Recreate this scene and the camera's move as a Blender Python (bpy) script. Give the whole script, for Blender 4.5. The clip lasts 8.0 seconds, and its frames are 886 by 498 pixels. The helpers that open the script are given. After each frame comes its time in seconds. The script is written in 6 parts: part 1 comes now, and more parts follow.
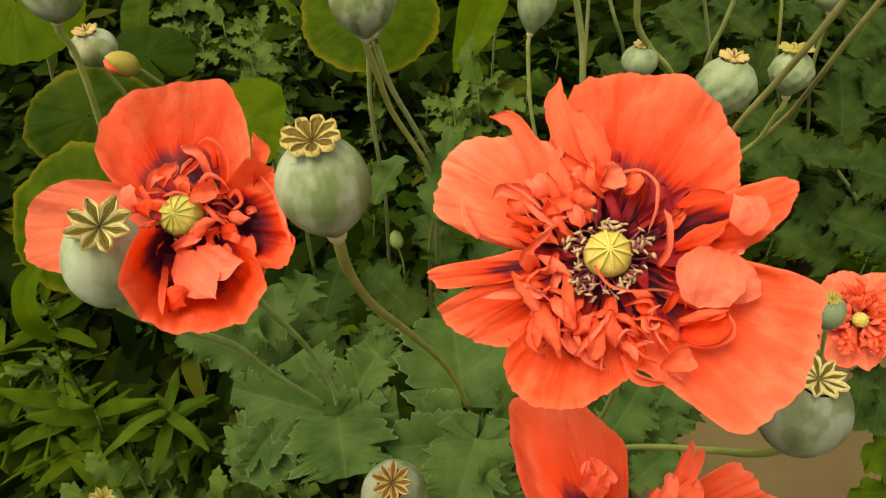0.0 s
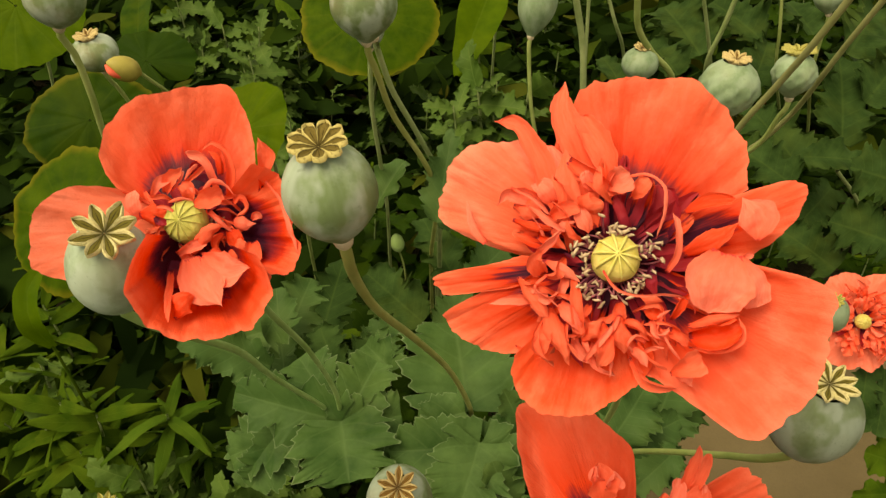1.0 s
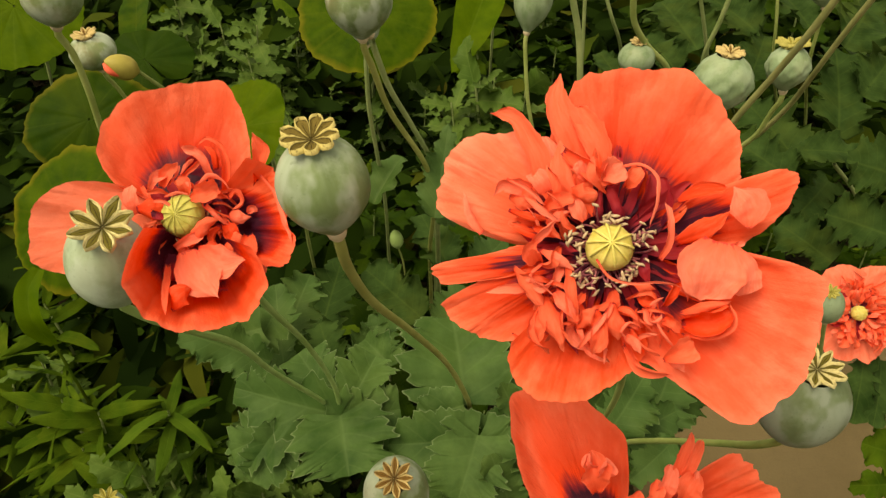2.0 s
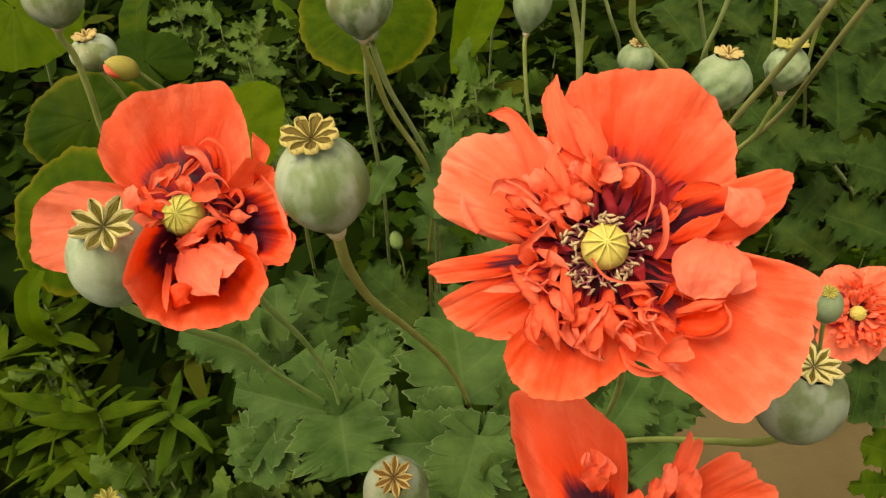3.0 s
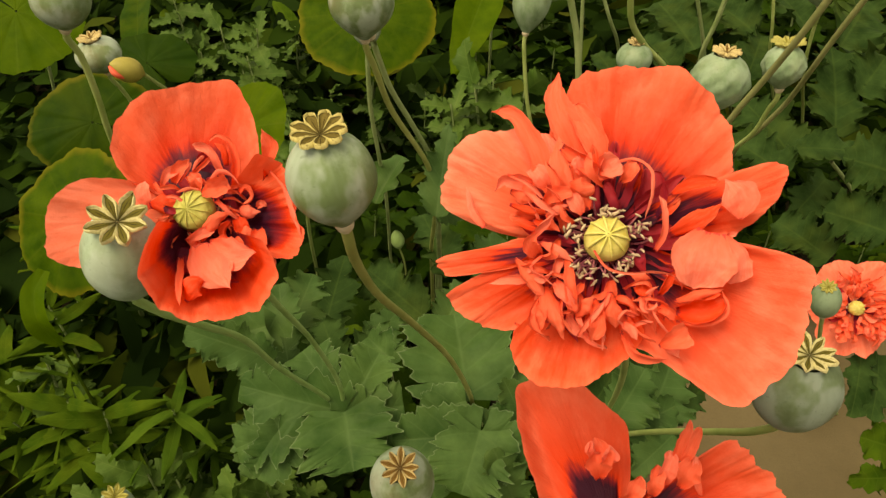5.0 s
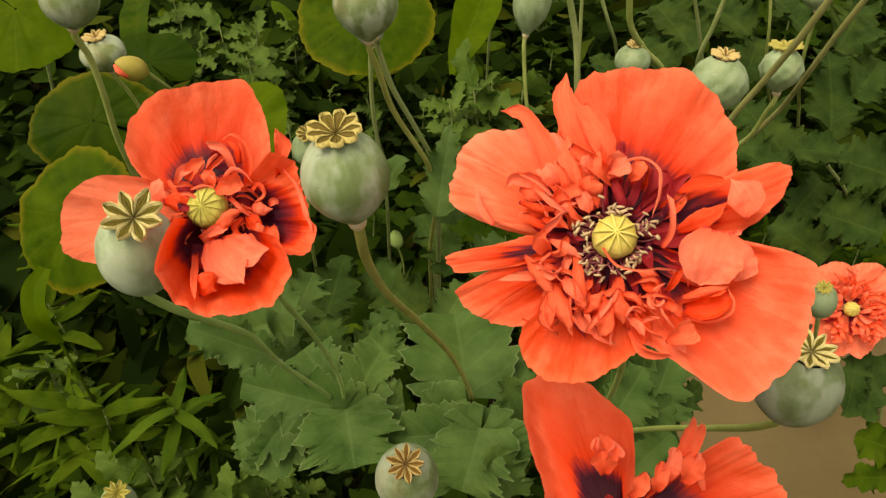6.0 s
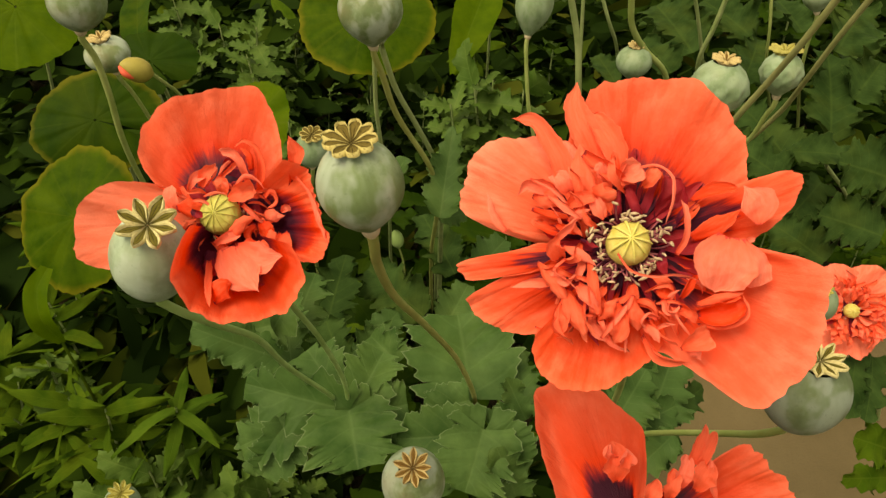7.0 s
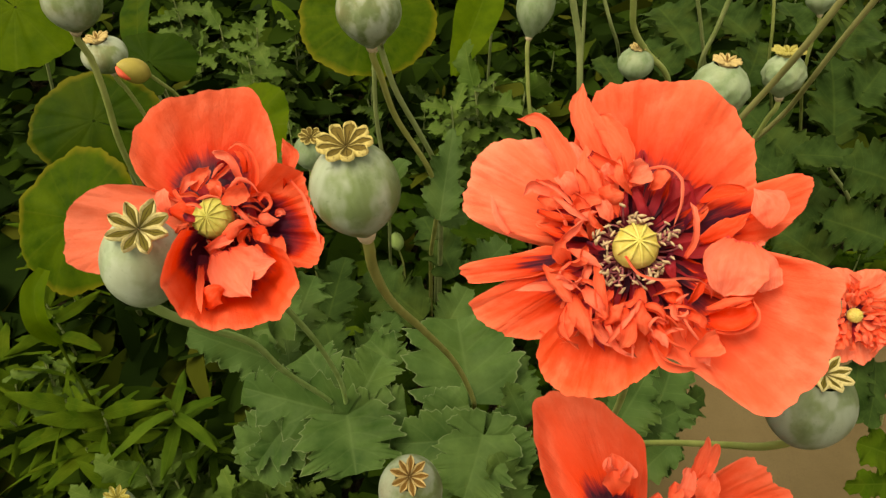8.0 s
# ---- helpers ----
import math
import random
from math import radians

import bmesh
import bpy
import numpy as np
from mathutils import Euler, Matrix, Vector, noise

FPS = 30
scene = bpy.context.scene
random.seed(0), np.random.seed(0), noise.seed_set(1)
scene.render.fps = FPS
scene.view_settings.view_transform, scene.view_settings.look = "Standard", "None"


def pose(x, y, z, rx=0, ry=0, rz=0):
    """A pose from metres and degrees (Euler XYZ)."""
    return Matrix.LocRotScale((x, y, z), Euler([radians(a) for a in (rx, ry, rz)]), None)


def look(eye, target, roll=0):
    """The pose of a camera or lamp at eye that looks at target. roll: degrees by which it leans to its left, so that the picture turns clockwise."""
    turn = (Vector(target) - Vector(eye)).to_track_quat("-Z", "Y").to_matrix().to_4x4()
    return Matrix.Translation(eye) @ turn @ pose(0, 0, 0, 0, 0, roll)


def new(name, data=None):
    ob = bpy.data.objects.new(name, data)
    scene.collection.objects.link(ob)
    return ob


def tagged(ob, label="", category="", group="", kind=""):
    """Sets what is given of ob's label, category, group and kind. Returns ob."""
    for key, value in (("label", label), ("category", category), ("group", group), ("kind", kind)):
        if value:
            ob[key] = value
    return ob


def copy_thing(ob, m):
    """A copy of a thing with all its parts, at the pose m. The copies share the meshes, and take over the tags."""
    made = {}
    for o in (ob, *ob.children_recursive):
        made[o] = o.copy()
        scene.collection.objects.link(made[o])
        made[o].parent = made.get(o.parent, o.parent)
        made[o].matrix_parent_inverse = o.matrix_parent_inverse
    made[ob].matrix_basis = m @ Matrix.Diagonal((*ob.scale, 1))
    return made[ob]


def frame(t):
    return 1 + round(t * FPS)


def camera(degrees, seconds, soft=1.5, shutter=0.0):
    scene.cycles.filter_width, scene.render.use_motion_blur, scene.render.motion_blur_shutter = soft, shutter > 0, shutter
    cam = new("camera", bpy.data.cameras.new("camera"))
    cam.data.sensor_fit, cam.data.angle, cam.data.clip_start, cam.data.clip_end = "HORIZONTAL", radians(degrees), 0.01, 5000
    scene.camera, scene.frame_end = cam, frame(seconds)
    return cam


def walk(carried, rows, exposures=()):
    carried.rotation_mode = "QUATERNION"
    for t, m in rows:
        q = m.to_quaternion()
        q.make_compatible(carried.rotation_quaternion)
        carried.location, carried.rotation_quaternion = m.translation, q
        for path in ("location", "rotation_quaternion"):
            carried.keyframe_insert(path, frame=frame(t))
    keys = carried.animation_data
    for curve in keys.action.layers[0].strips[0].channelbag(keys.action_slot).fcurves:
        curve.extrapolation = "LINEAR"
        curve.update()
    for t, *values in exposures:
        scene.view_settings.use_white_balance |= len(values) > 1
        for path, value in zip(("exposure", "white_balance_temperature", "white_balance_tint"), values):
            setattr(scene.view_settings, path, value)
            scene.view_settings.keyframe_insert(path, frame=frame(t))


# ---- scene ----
cam = camera(64, 8.0, soft=1.4)
walk(cam, [
    (0.0, pose(0.0000, 0.0000, 1.1200, 48.000, -0.000, 0.000)),
    (0.5, pose(-0.0016, 0.0003, 1.1198, 47.998, 0.060, 0.051)),
    (1.0, pose(-0.0029, 0.0017, 1.1200, 48.201, 0.153, -0.200)),
    (1.5, pose(-0.0003, -0.0008, 1.1207, 47.950, 0.435, -0.360)),
    (3.0, pose(0.0010, -0.0059, 1.1218, 48.114, 0.572, -0.487)),
    (3.5, pose(-0.0013, -0.0041, 1.1203, 48.127, 0.555, -0.497)),
    (4.0, pose(-0.0015, -0.0076, 1.1196, 48.270, 0.876, -0.746)),
    (4.5, pose(-0.0005, -0.0103, 1.1220, 48.160, 0.936, -0.728)),
    (6.0, pose(-0.0077, -0.0193, 1.1275, 48.233, 0.350, -0.853)),
    (6.5, pose(-0.0123, -0.0187, 1.1302, 48.198, 0.196, -0.971)),
    (7.0, pose(-0.0143, -0.0179, 1.1323, 48.022, 0.060, -0.924)),
    (7.5, pose(-0.0124, -0.0149, 1.1325, 47.994, 0.067, -0.837)),
    (8.0, pose(-0.0125, -0.0119, 1.1291, 48.145, 0.003, -0.742)),
], exposures=((0.0, 0.68, 9600, 11), (8.0, 0.68, 9600, 11)))

# ---------------------------------------------------------------- world and light
world = bpy.data.worlds.new("overcast_sky")
scene.world = world
world.use_nodes = True
wt = world.node_tree
sky = wt.nodes.new("ShaderNodeTexSky")
sky.sky_type = "NISHITA"
sky.sun_disc = False
sky.sun_elevation = radians(65)
sky.sun_rotation = radians(-117)
sky.air_density = 1.0
sky.dust_density = 4.0
cloud = wt.nodes.new("ShaderNodeMix")
cloud.data_type = "RGBA"
cloud.inputs[0].default_value = 0.6
cloud.inputs[7].default_value = (9.5, 9.3, 8.8, 1)
wt.links.new(sky.outputs[0], cloud.inputs[6])
wt.links.new(cloud.outputs[2], wt.nodes["Background"].inputs[0])
wt.nodes["Background"].inputs[1].default_value = 0.085
sun = new("sun", bpy.data.lights.new("sun", "SUN"))
sun.data.energy = 2.5
sun.data.angle = radians(38)
sun.data.color = (1.0, 0.95, 0.86)
sun.matrix_world = look((-0.62, -0.32, 1.50), (0, 0, 0))


# ---------------------------------------------------------------- materials
class Nodes:
    """A small wrapper round one material's node tree."""

    def __init__(self, name, rough=0.6, spec=0.3):
        self.mat = bpy.data.materials.new(name)
        self.mat.use_nodes = True
        self.tree = self.mat.node_tree
        self.bsdf = self.tree.nodes["Principled BSDF"]
        self.bsdf.inputs["Roughness"].default_value = rough
        self.bsdf.inputs["Specular IOR Level"].default_value = spec
        self.out = self.tree.nodes["Material Output"]

    def add(self, kind, **values):
        node = self.tree.nodes.new(kind)
        for key, value in values.items():
            node.inputs[key.replace("_", " ")].default_value = value
        return node

    def link(self, a, b):
        self.tree.links.new(a, b)

    def uv(self):
        return self.add("ShaderNodeUVMap").outputs[0]

    def place(self):
        return self.add("ShaderNodeTexCoord").outputs["Object"]

    def noise(self, vector, scale, detail=3.0, rough=0.55, stretch=None):
        if stretch:
            m = self.add("ShaderNodeMapping")
            m.inputs["Scale"].default_value = stretch
            self.link(vector, m.inputs[0])
            vector = m.outputs[0]
        n = self.add("ShaderNodeTexNoise", Scale=scale, Detail=detail, Roughness=rough)
        self.link(vector, n.inputs["Vector"])
        return n.outputs[0]

    def ramp(self, fac, stops):
        r = self.add("ShaderNodeValToRGB")
        e = r.color_ramp.elements
        while len(e) < len(stops):
            e.new(0.5)
        for el, (at, c) in zip(e, stops):
            el.position, el.color = at, (*c, 1) if len(c) == 3 else c
        self.link(fac, r.inputs[0])
        return r.outputs[0]

    def mix(self, fac, a, b, how="MIX"):
        m = self.add("ShaderNodeMix")
        m.data_type, m.blend_type = "RGBA", how
        for s, v in ((m.inputs[0], fac), (m.inputs[6], a), (m.inputs[7], b)):
            if hasattr(v, "links"):
                self.link(v, s)
            else:
                s.default_value = (*v, 1) if isinstance(v, tuple) else v
        return m.outputs[2]

    def math(self, how, a, b=0.0, c=0.0):
        m = self.add("ShaderNodeMath")
        m.operation = how
        for s, v in zip(m.inputs, (a, b, c)):
            if hasattr(v, "links"):
                self.link(v, s)
            else:
                s.default_value = v
        return m.outputs[0]

    def split(self, vector):
        s = self.add("ShaderNodeSeparateXYZ")
        self.link(vector, s.inputs[0])
        return s.outputs

    def bump(self, height, strength, distance=0.001):
        b = self.add("ShaderNodeBump", Strength=strength, Distance=distance)
        self.link(height, b.inputs["Height"])
        self.link(b.outputs[0], self.bsdf.inputs["Normal"])
        return b.outputs[0]

    def colour(self, c):
        if hasattr(c, "links"):
            self.link(c, self.bsdf.inputs["Base Color"])
        else:
            self.bsdf.inputs["Base Color"].default_value = (*c, 1)

    def thin(self, c, amount, normal=None):
        """Lets light through, as petals and leaves do."""
        t = self.add("ShaderNodeBsdfTranslucent")
        if hasattr(c, "links"):
            self.link(c, t.inputs[0])
        else:
            t.inputs[0].default_value = (*c, 1)
        if normal:
            self.link(normal, t.inputs["Normal"])
        m = self.add("ShaderNodeMixShader")
        m.inputs[0].default_value = amount
        self.link(self.bsdf.outputs[0], m.inputs[1])
        self.link(t.outputs[0], m.inputs[2])
        self.link(m.outputs[0], self.out.inputs[0])


def petal_material(name, outer, inner, blotch_at, blotch, pale=(0.9, 0.2, 0.12), thin=0.3, rim_pale=0.0, streak=0.30, oval=0.0, pleat=0.6):
    """Silky petal: fine pleats along its length, a dark base, paler towards the rim. uv: across, along."""
    m = Nodes(name, 0.55, 0.18)
    uv = m.uv()
    u, v, _ = m.split(uv)
    fine = m.noise(uv, 1.0, 4, 0.65, (58, 2.4, 1))
    broad = m.noise(uv, 1.0, 3, 0.5, (7, 2.2, 1))
    edge = m.math("ADD", v, m.math("MULTIPLY", m.math("SUBTRACT", broad, 0.5), streak))
    edge = m.math("ADD", edge, m.math("MULTIPLY", m.math("SUBTRACT", fine, 0.5), 0.16))
    if oval:
        edge = m.math("ADD", edge, m.math("MULTIPLY", m.math("POWER", m.math("SUBTRACT", u, 0.38), 2.0), oval))
    base = m.ramp(edge, [(blotch_at * 0.86, blotch), (blotch_at, (0.20, 0.012, 0.02)), (blotch_at * 1.16, inner), (min(0.95, blotch_at * 1.16 + 0.22), tuple(0.55 * a + 0.45 * b for a, b in zip(inner, outer))), (0.97, outer)])
    clear = m.ramp(edge, [(blotch_at * 1.1, (0, 0, 0)), (min(0.95, blotch_at * 1.5 + 0.05), (1, 1, 1))])
    # mottle and flush vary the petal's tone and also paint in soft fold shading
    mottle = m.noise(uv, 1.0, 5, 0.6, (6.5, 3.6, 1))
    base = m.mix(m.math("MULTIPLY", m.ramp(mottle, [(0.44, (0, 0, 0)), (0.68, (1, 1, 1))]), m.math("MULTIPLY", m.math("MULTIPLY", clear, v), 0.62)), base, pale)
    base = m.mix(m.math("MULTIPLY", m.ramp(fine, [(0.5, (0, 0, 0)), (0.8, (1, 1, 1))]), m.math("MULTIPLY", m.math("MULTIPLY", clear, m.math("SUBTRACT", 1.15, v)), 0.36)), base, (0.60, 0.033, 0.010), "MIX")
    flush = m.ramp(m.noise(uv, 1.0, 6, 0.66, (9, 2.6, 3)), [(0.44, (0, 0, 0)), (0.62, (1, 1, 1))])
    base = m.mix(m.math("MULTIPLY", flush, m.math("MULTIPLY", clear, 0.60)), base, tuple(x * k for x, k in zip(outer, (0.90, 0.60, 0.46))))
    rim = m.math("ABSOLUTE", m.math("SUBTRACT", u, 0.5))
    base = m.mix(m.math("MULTIPLY", m.ramp(rim, [(0.40, (0, 0, 0)), (0.5, (1, 1, 1))]), rim_pale), base, pale)
    lip = m.math("ADD", v, m.math("MULTIPLY", m.math("SUBTRACT", m.noise(m.place(), 210, 3), 0.5), 0.08))
    base = m.mix(m.math("MULTIPLY", m.ramp(lip, [(0.93, (0, 0, 0)), (1.0, (1, 1, 1))]), 0.45), base, pale)
    m.colour(base)
    relief = m.math("ADD", m.math("MULTIPLY", fine, pleat), m.math("MULTIPLY", m.noise(m.place(), 160, 3), 0.6))
    relief = m.math("ADD", relief, m.math("MULTIPLY", m.noise(m.place(), 95, 4, 0.6), 1.9))
    crumple = m.math("MULTIPLY", m.noise(m.place(), 130, 5, 0.65), m.math("MULTIPLY", m.math("POWER", m.math("MAXIMUM", v, 0.0), 3.0), 2.4))
    relief = m.math("ADD", relief, crumple)
    nrm = m.bump(relief, 0.38, 0.0013)
    m.thin(m.mix(1.0, base, (1.0, 0.70, 0.56), "MULTIPLY"), thin, nrm)
    return m.mat


CORAL = (0.86, 0.128, 0.060)
DEEP = (0.70, 0.040, 0.009)
PLUM = (0.036, 0.004, 0.016)
petal_wide = petal_material("petal_coral", CORAL, DEEP, 0.48, PLUM)
petal_clean = petal_material("petal_plain", (0.90, 0.225, 0.145), (0.86, 0.145, 0.075), 0.06, (0.35, 0.02, 0.02))
petal_pale = petal_material("petal_pale_coral", (0.87, 0.132, 0.068), (0.82, 0.066, 0.020), 0.40, PLUM, (0.91, 0.25, 0.16))
# paler and pinker for the petal facing the light, its brightness painted in
petal_salmon_lit = petal_material("petal_salmon_lit", (0.89, 0.215, 0.130), (0.84, 0.095, 0.038), 0.42, PLUM, (0.92, 0.30, 0.20))
petal_small_foot = petal_material("petal_small_foot", (0.82, 0.130, 0.068), (0.74, 0.052, 0.014), 0.38, PLUM, pleat=3.2)
petal_streak = petal_material("petal_streaked", CORAL, DEEP, 0.52, (0.05, 0.004, 0.02), streak=0.75)
petal_inner = petal_material("petaloid_coral", (0.87, 0.168, 0.092), (0.80, 0.08, 0.034), 0.03, (0.25, 0.015, 0.02), thin=0.30, rim_pale=0.5)
petal_back = petal_material("petaloid_pale", (0.89, 0.225, 0.155), (0.85, 0.12, 0.066), 0.02, (0.6, 0.05, 0.04), (0.91, 0.27, 0.18), thin=0.26)


def capsule_material(name, pale, green, blush):
    m = Nodes(name, 0.55, 0.3)
    p = m.place()
    uv = m.uv()
    big = m.noise(p, 60, 3, 0.5, (1, 1, 0.55))
    c = m.ramp(big, [(0.36, tuple(x * 0.8 for x in green)), (0.46, green), (0.56, tuple(x * 0.95 for x in pale)), (0.78, tuple(x * 1.12 for x in pale))])
    blot = m.noise(p, 38, 3, 0.5)
    c = m.mix(m.math("MULTIPLY", m.ramp(blot, [(0.52, (0, 0, 0)), (0.72, (1, 1, 1))]), 0.3), c, blush)
    streak = m.noise(uv, 1.0, 3, 0.55, (17, 1.3, 1))
    c = m.mix(m.math("MULTIPLY", m.ramp(streak, [(0.48, (0, 0, 0)), (0.66, (1, 1, 1))]), 0.28), c, tuple(0.55 * x + 0.45 * y for x, y in zip(green, pale)))
    bloom = m.noise(p, 70, 4, 0.6)
    c = m.mix(m.math("MULTIPLY", m.ramp(bloom, [(0.46, (0, 0, 0)), (0.68, (1, 1, 1))]), 0.40), c, tuple(x * 1.25 for x in pale))
    dots = m.noise(p, 420, 2, 0.5)
    c = m.mix(m.math("MULTIPLY", m.ramp(dots, [(0.62, (0, 0, 0)), (0.75, (1, 1, 1))]), 0.35), c, tuple(x * 0.6 for x in green))
    m.colour(c)
    m.bump(m.math("ADD", big, m.math("MULTIPLY", dots, 0.25)), 0.25, 0.0012)
    return m.mat


capsule_blue = capsule_material("capsule_glaucous", (0.255, 0.330, 0.250), (0.115, 0.178, 0.072), (0.25, 0.17, 0.10))
# bluish skin, lightened to paint in light that the crown's shadow takes away
capsule_pale = capsule_material("capsule_lit_bloom", (0.345, 0.450, 0.355), (0.235, 0.330, 0.215), (0.24, 0.28, 0.18))
# darker skin for the right head: the big petal's shadow, put into the colour
capsule_shaded = capsule_material("capsule_shaded_bloom", (0.185, 0.240, 0.185), (0.095, 0.140, 0.066), (0.12, 0.13, 0.06))
capsule_green = capsule_material("capsule_green", (0.195, 0.280, 0.175), (0.135, 0.215, 0.110), (0.20, 0.23, 0.12))


def crown_material(name, rim, groove, mid, bar=0.28, line=True):
    """uv: distance from a ray's middle, distance from the centre."""
    m = Nodes(name, 0.9, 0.05)
    uv = m.uv()
    u, v, _ = m.split(uv)
    n = m.noise(m.place(), 900, 4, 0.7)
    w = m.math("ADD", u, m.math("MULTIPLY", m.math("SUBTRACT", n, 0.5), 0.16))
    w = m.math("ADD", w, m.math("MULTIPLY", m.math("POWER", m.math("MAXIMUM", m.math("SUBTRACT", v, 0.55), 0.0), 2.0), 1.4))
    c = m.ramp(w, [(0.03, groove), (0.10, mid), (bar, mid), (bar + 0.06, groove if line else mid), (bar + 0.14, rim), (1.0, rim)])
    c = m.mix(m.ramp(v, [(0.05, (0.8, 0.8, 0.8)), (0.34, (0, 0, 0))]), c, groove)
    speck = m.ramp(n, [(0.5, (0, 0, 0)), (0.72, (1, 1, 1))])
    c = m.mix(m.math("MULTIPLY", speck, 0.62), c, groove)
    m.colour(c)
    m.bump(n, 0.4, 0.0006)
    return m.mat


crown_ripe = crown_material("crown_yellow", (0.44, 0.39, 0.15), (0.030, 0.021, 0.006), (0.125, 0.098, 0.028), 0.70)
crown_star = crown_material("crown_pale_star", (0.52, 0.49, 0.245), (0.030, 0.025, 0.008), (0.108, 0.096, 0.022), 0.44)
crown_gold = crown_material("crown_golden", (0.47, 0.385, 0.18), (0.055, 0.028, 0.008), (0.16, 0.096, 0.028), 0.44)
crown_fresh = crown_material("crown_greenish", (0.33, 0.32, 0.10), (0.12, 0.11, 0.02), (0.20, 0.185, 0.04))


def plain_material(name, a, b, scale=90, rough=0.6, bump=0.2, thin=0.0):
    m = Nodes(name, rough, 0.3)
    n = m.noise(m.place(), scale, 4)
    c = m.ramp(n, [(0.3, a), (0.7, b)])
    m.colour(c)
    m.bump(n, bump, 0.001)
    if thin:
        m.thin(c, thin)
    return m.mat


stem_green = plain_material("stem_green", (0.17, 0.24, 0.06), (0.25, 0.31, 0.105), 45)
stem_fresh = plain_material("stem_fresh", (0.15, 0.26, 0.07), (0.22, 0.34, 0.12), 45)
stem_dusky = plain_material("stem_dusky", (0.14, 0.158, 0.055), (0.20, 0.212, 0.085), 45)
stem_brown = plain_material("stem_brownish", (0.175, 0.205, 0.05), (0.26, 0.29, 0.09), 40)
stem_pale = plain_material("stem_pale_green", (0.15, 0.22, 0.075), (0.24, 0.30, 0.13), 40)
collar_pale = plain_material("collar_pale", (0.36, 0.32, 0.20), (0.48, 0.42, 0.29), 200)
pistil_yellow = plain_material("pistil_yellow", (0.40, 0.35, 0.065), (0.56, 0.49, 0.16), 330, 0.7, 0.5)
pistil_ray = plain_material("pistil_ray", (0.46, 0.42, 0.085), (0.58, 0.53, 0.18), 330, 0.7, 0.5)
anther_cream = plain_material("anther_cream", (0.30, 0.22, 0.13), (0.52, 0.41, 0.27), 800, 0.8)
filament_plum = plain_material("filament_plum", (0.10, 0.010, 0.04), (0.45, 0.16, 0.17), 260, 0.35)
bud_green = plain_material("bud_olive", (0.20, 0.17, 0.03), (0.30, 0.27, 0.06), 60)
bud_tip = plain_material("bud_split_red", (0.62, 0.08, 0.04), (0.75, 0.14, 0.08), 90)


def leaf_material(name, dark, light, vein, ribs=8.0, thin=0.25, patch=(0.10, 0.12, 0.015), patchy=0.25, spec=0.12, rough=0.6, rim=None, edge=None):
    """Leaf with a midrib and side veins. uv: across (middle 0.5), along."""
    m = Nodes(name, rough, spec)
    uv = m.uv()
    u, v, _ = m.split(uv)
    off = m.math("ABSOLUTE", m.math("SUBTRACT", u, 0.5))
    n = m.noise(m.place(), 28, 4, 0.6)
    c = m.ramp(n, [(0.3, dark), (0.7, light)])
    spots = m.noise(m.place(), 11, 3, 0.6)
    c = m.mix(m.math("MULTIPLY", m.ramp(spots, [(0.5, (0, 0, 0)), (0.72, (1, 1, 1))]), patchy), c, patch)
    info = m.add("ShaderNodeObjectInfo").outputs["Random"]
    c = m.mix(m.math("MULTIPLY", info, 0.45), c, dark)
    rib = m.ramp(off, [(0.004, (1, 1, 1)), (0.03, (0, 0, 0))])
    wave = m.math("SINE", m.math("MULTIPLY", m.math("SUBTRACT", v, m.math("MULTIPLY", off, 0.45)), 6.283 * ribs))
    side = m.ramp(wave, [(0.90, (0, 0, 0)), (1.0, (1, 1, 1))])
    veins = m.math("MAXIMUM", rib, m.math("MULTIPLY", side, 0.55))
    c = m.mix(m.math("MULTIPLY", veins, 0.22), c, vein)
    if edge:
        c = m.mix(m.math("MULTIPLY", m.ramp(m.math("ADD", v, m.math("MULTIPLY", m.math("SUBTRACT", spots, 0.5), 0.22)), [(0.92, (0, 0, 0)), (1.0, (1, 1, 1))]), 0.36), c, edge)
    if rim:
        c = m.mix(m.math("MULTIPLY", m.ramp(off, [(0.48, (0, 0, 0)), (0.5, (1, 1, 1))]), 0.55), c, rim)
    m.colour(c)
    nrm = m.bump(m.math("ADD", m.math("MULTIPLY", veins, -0.35), m.noise(m.place(), 120, 3)), 0.4, 0.0015)
    m.thin(c, thin, nrm)
    return m.mat


leaf_poppy = leaf_material("leaf_poppy_glaucous", (0.030, 0.076, 0.016), (0.064, 0.130, 0.036), (0.118, 0.187, 0.065), rim=(0.15, 0.22, 0.09))
leaf_fan = leaf_material("leaf_poppy_broad", (0.022, 0.064, 0.012), (0.078, 0.152, 0.042), (0.105, 0.18, 0.060), 4.0, patch=(0.072, 0.120, 0.016), patchy=0.40, rim=(0.20, 0.27, 0.14))
# shaded copy of the poppy leaf for inner and rear leaves, shade in the colour
leaf_deep = leaf_material("leaf_poppy_shaded", (0.011, 0.031, 0.006), (0.040, 0.084, 0.021), (0.070, 0.118, 0.026), spec=0.05, rough=0.75, rim=(0.08, 0.12, 0.035))
leaf_round = leaf_material("leaf_round_green", (0.012, 0.042, 0.002), (0.040, 0.088, 0.004), (0.08, 0.11, 0.01), 0.0, 0.35, (0.085, 0.105, 0.004), 0.55, 0.05, edge=(0.13, 0.115, 0.012))
# leaf green with shade mixed into it, for low leaves and gap filling
leaf_shade = leaf_material("leaf_round_shaded", (0.010, 0.032, 0.002), (0.024, 0.056, 0.004), (0.04, 0.07, 0.008), 0.0, 0.3, (0.035, 0.055, 0.003), 0.4, 0.04)
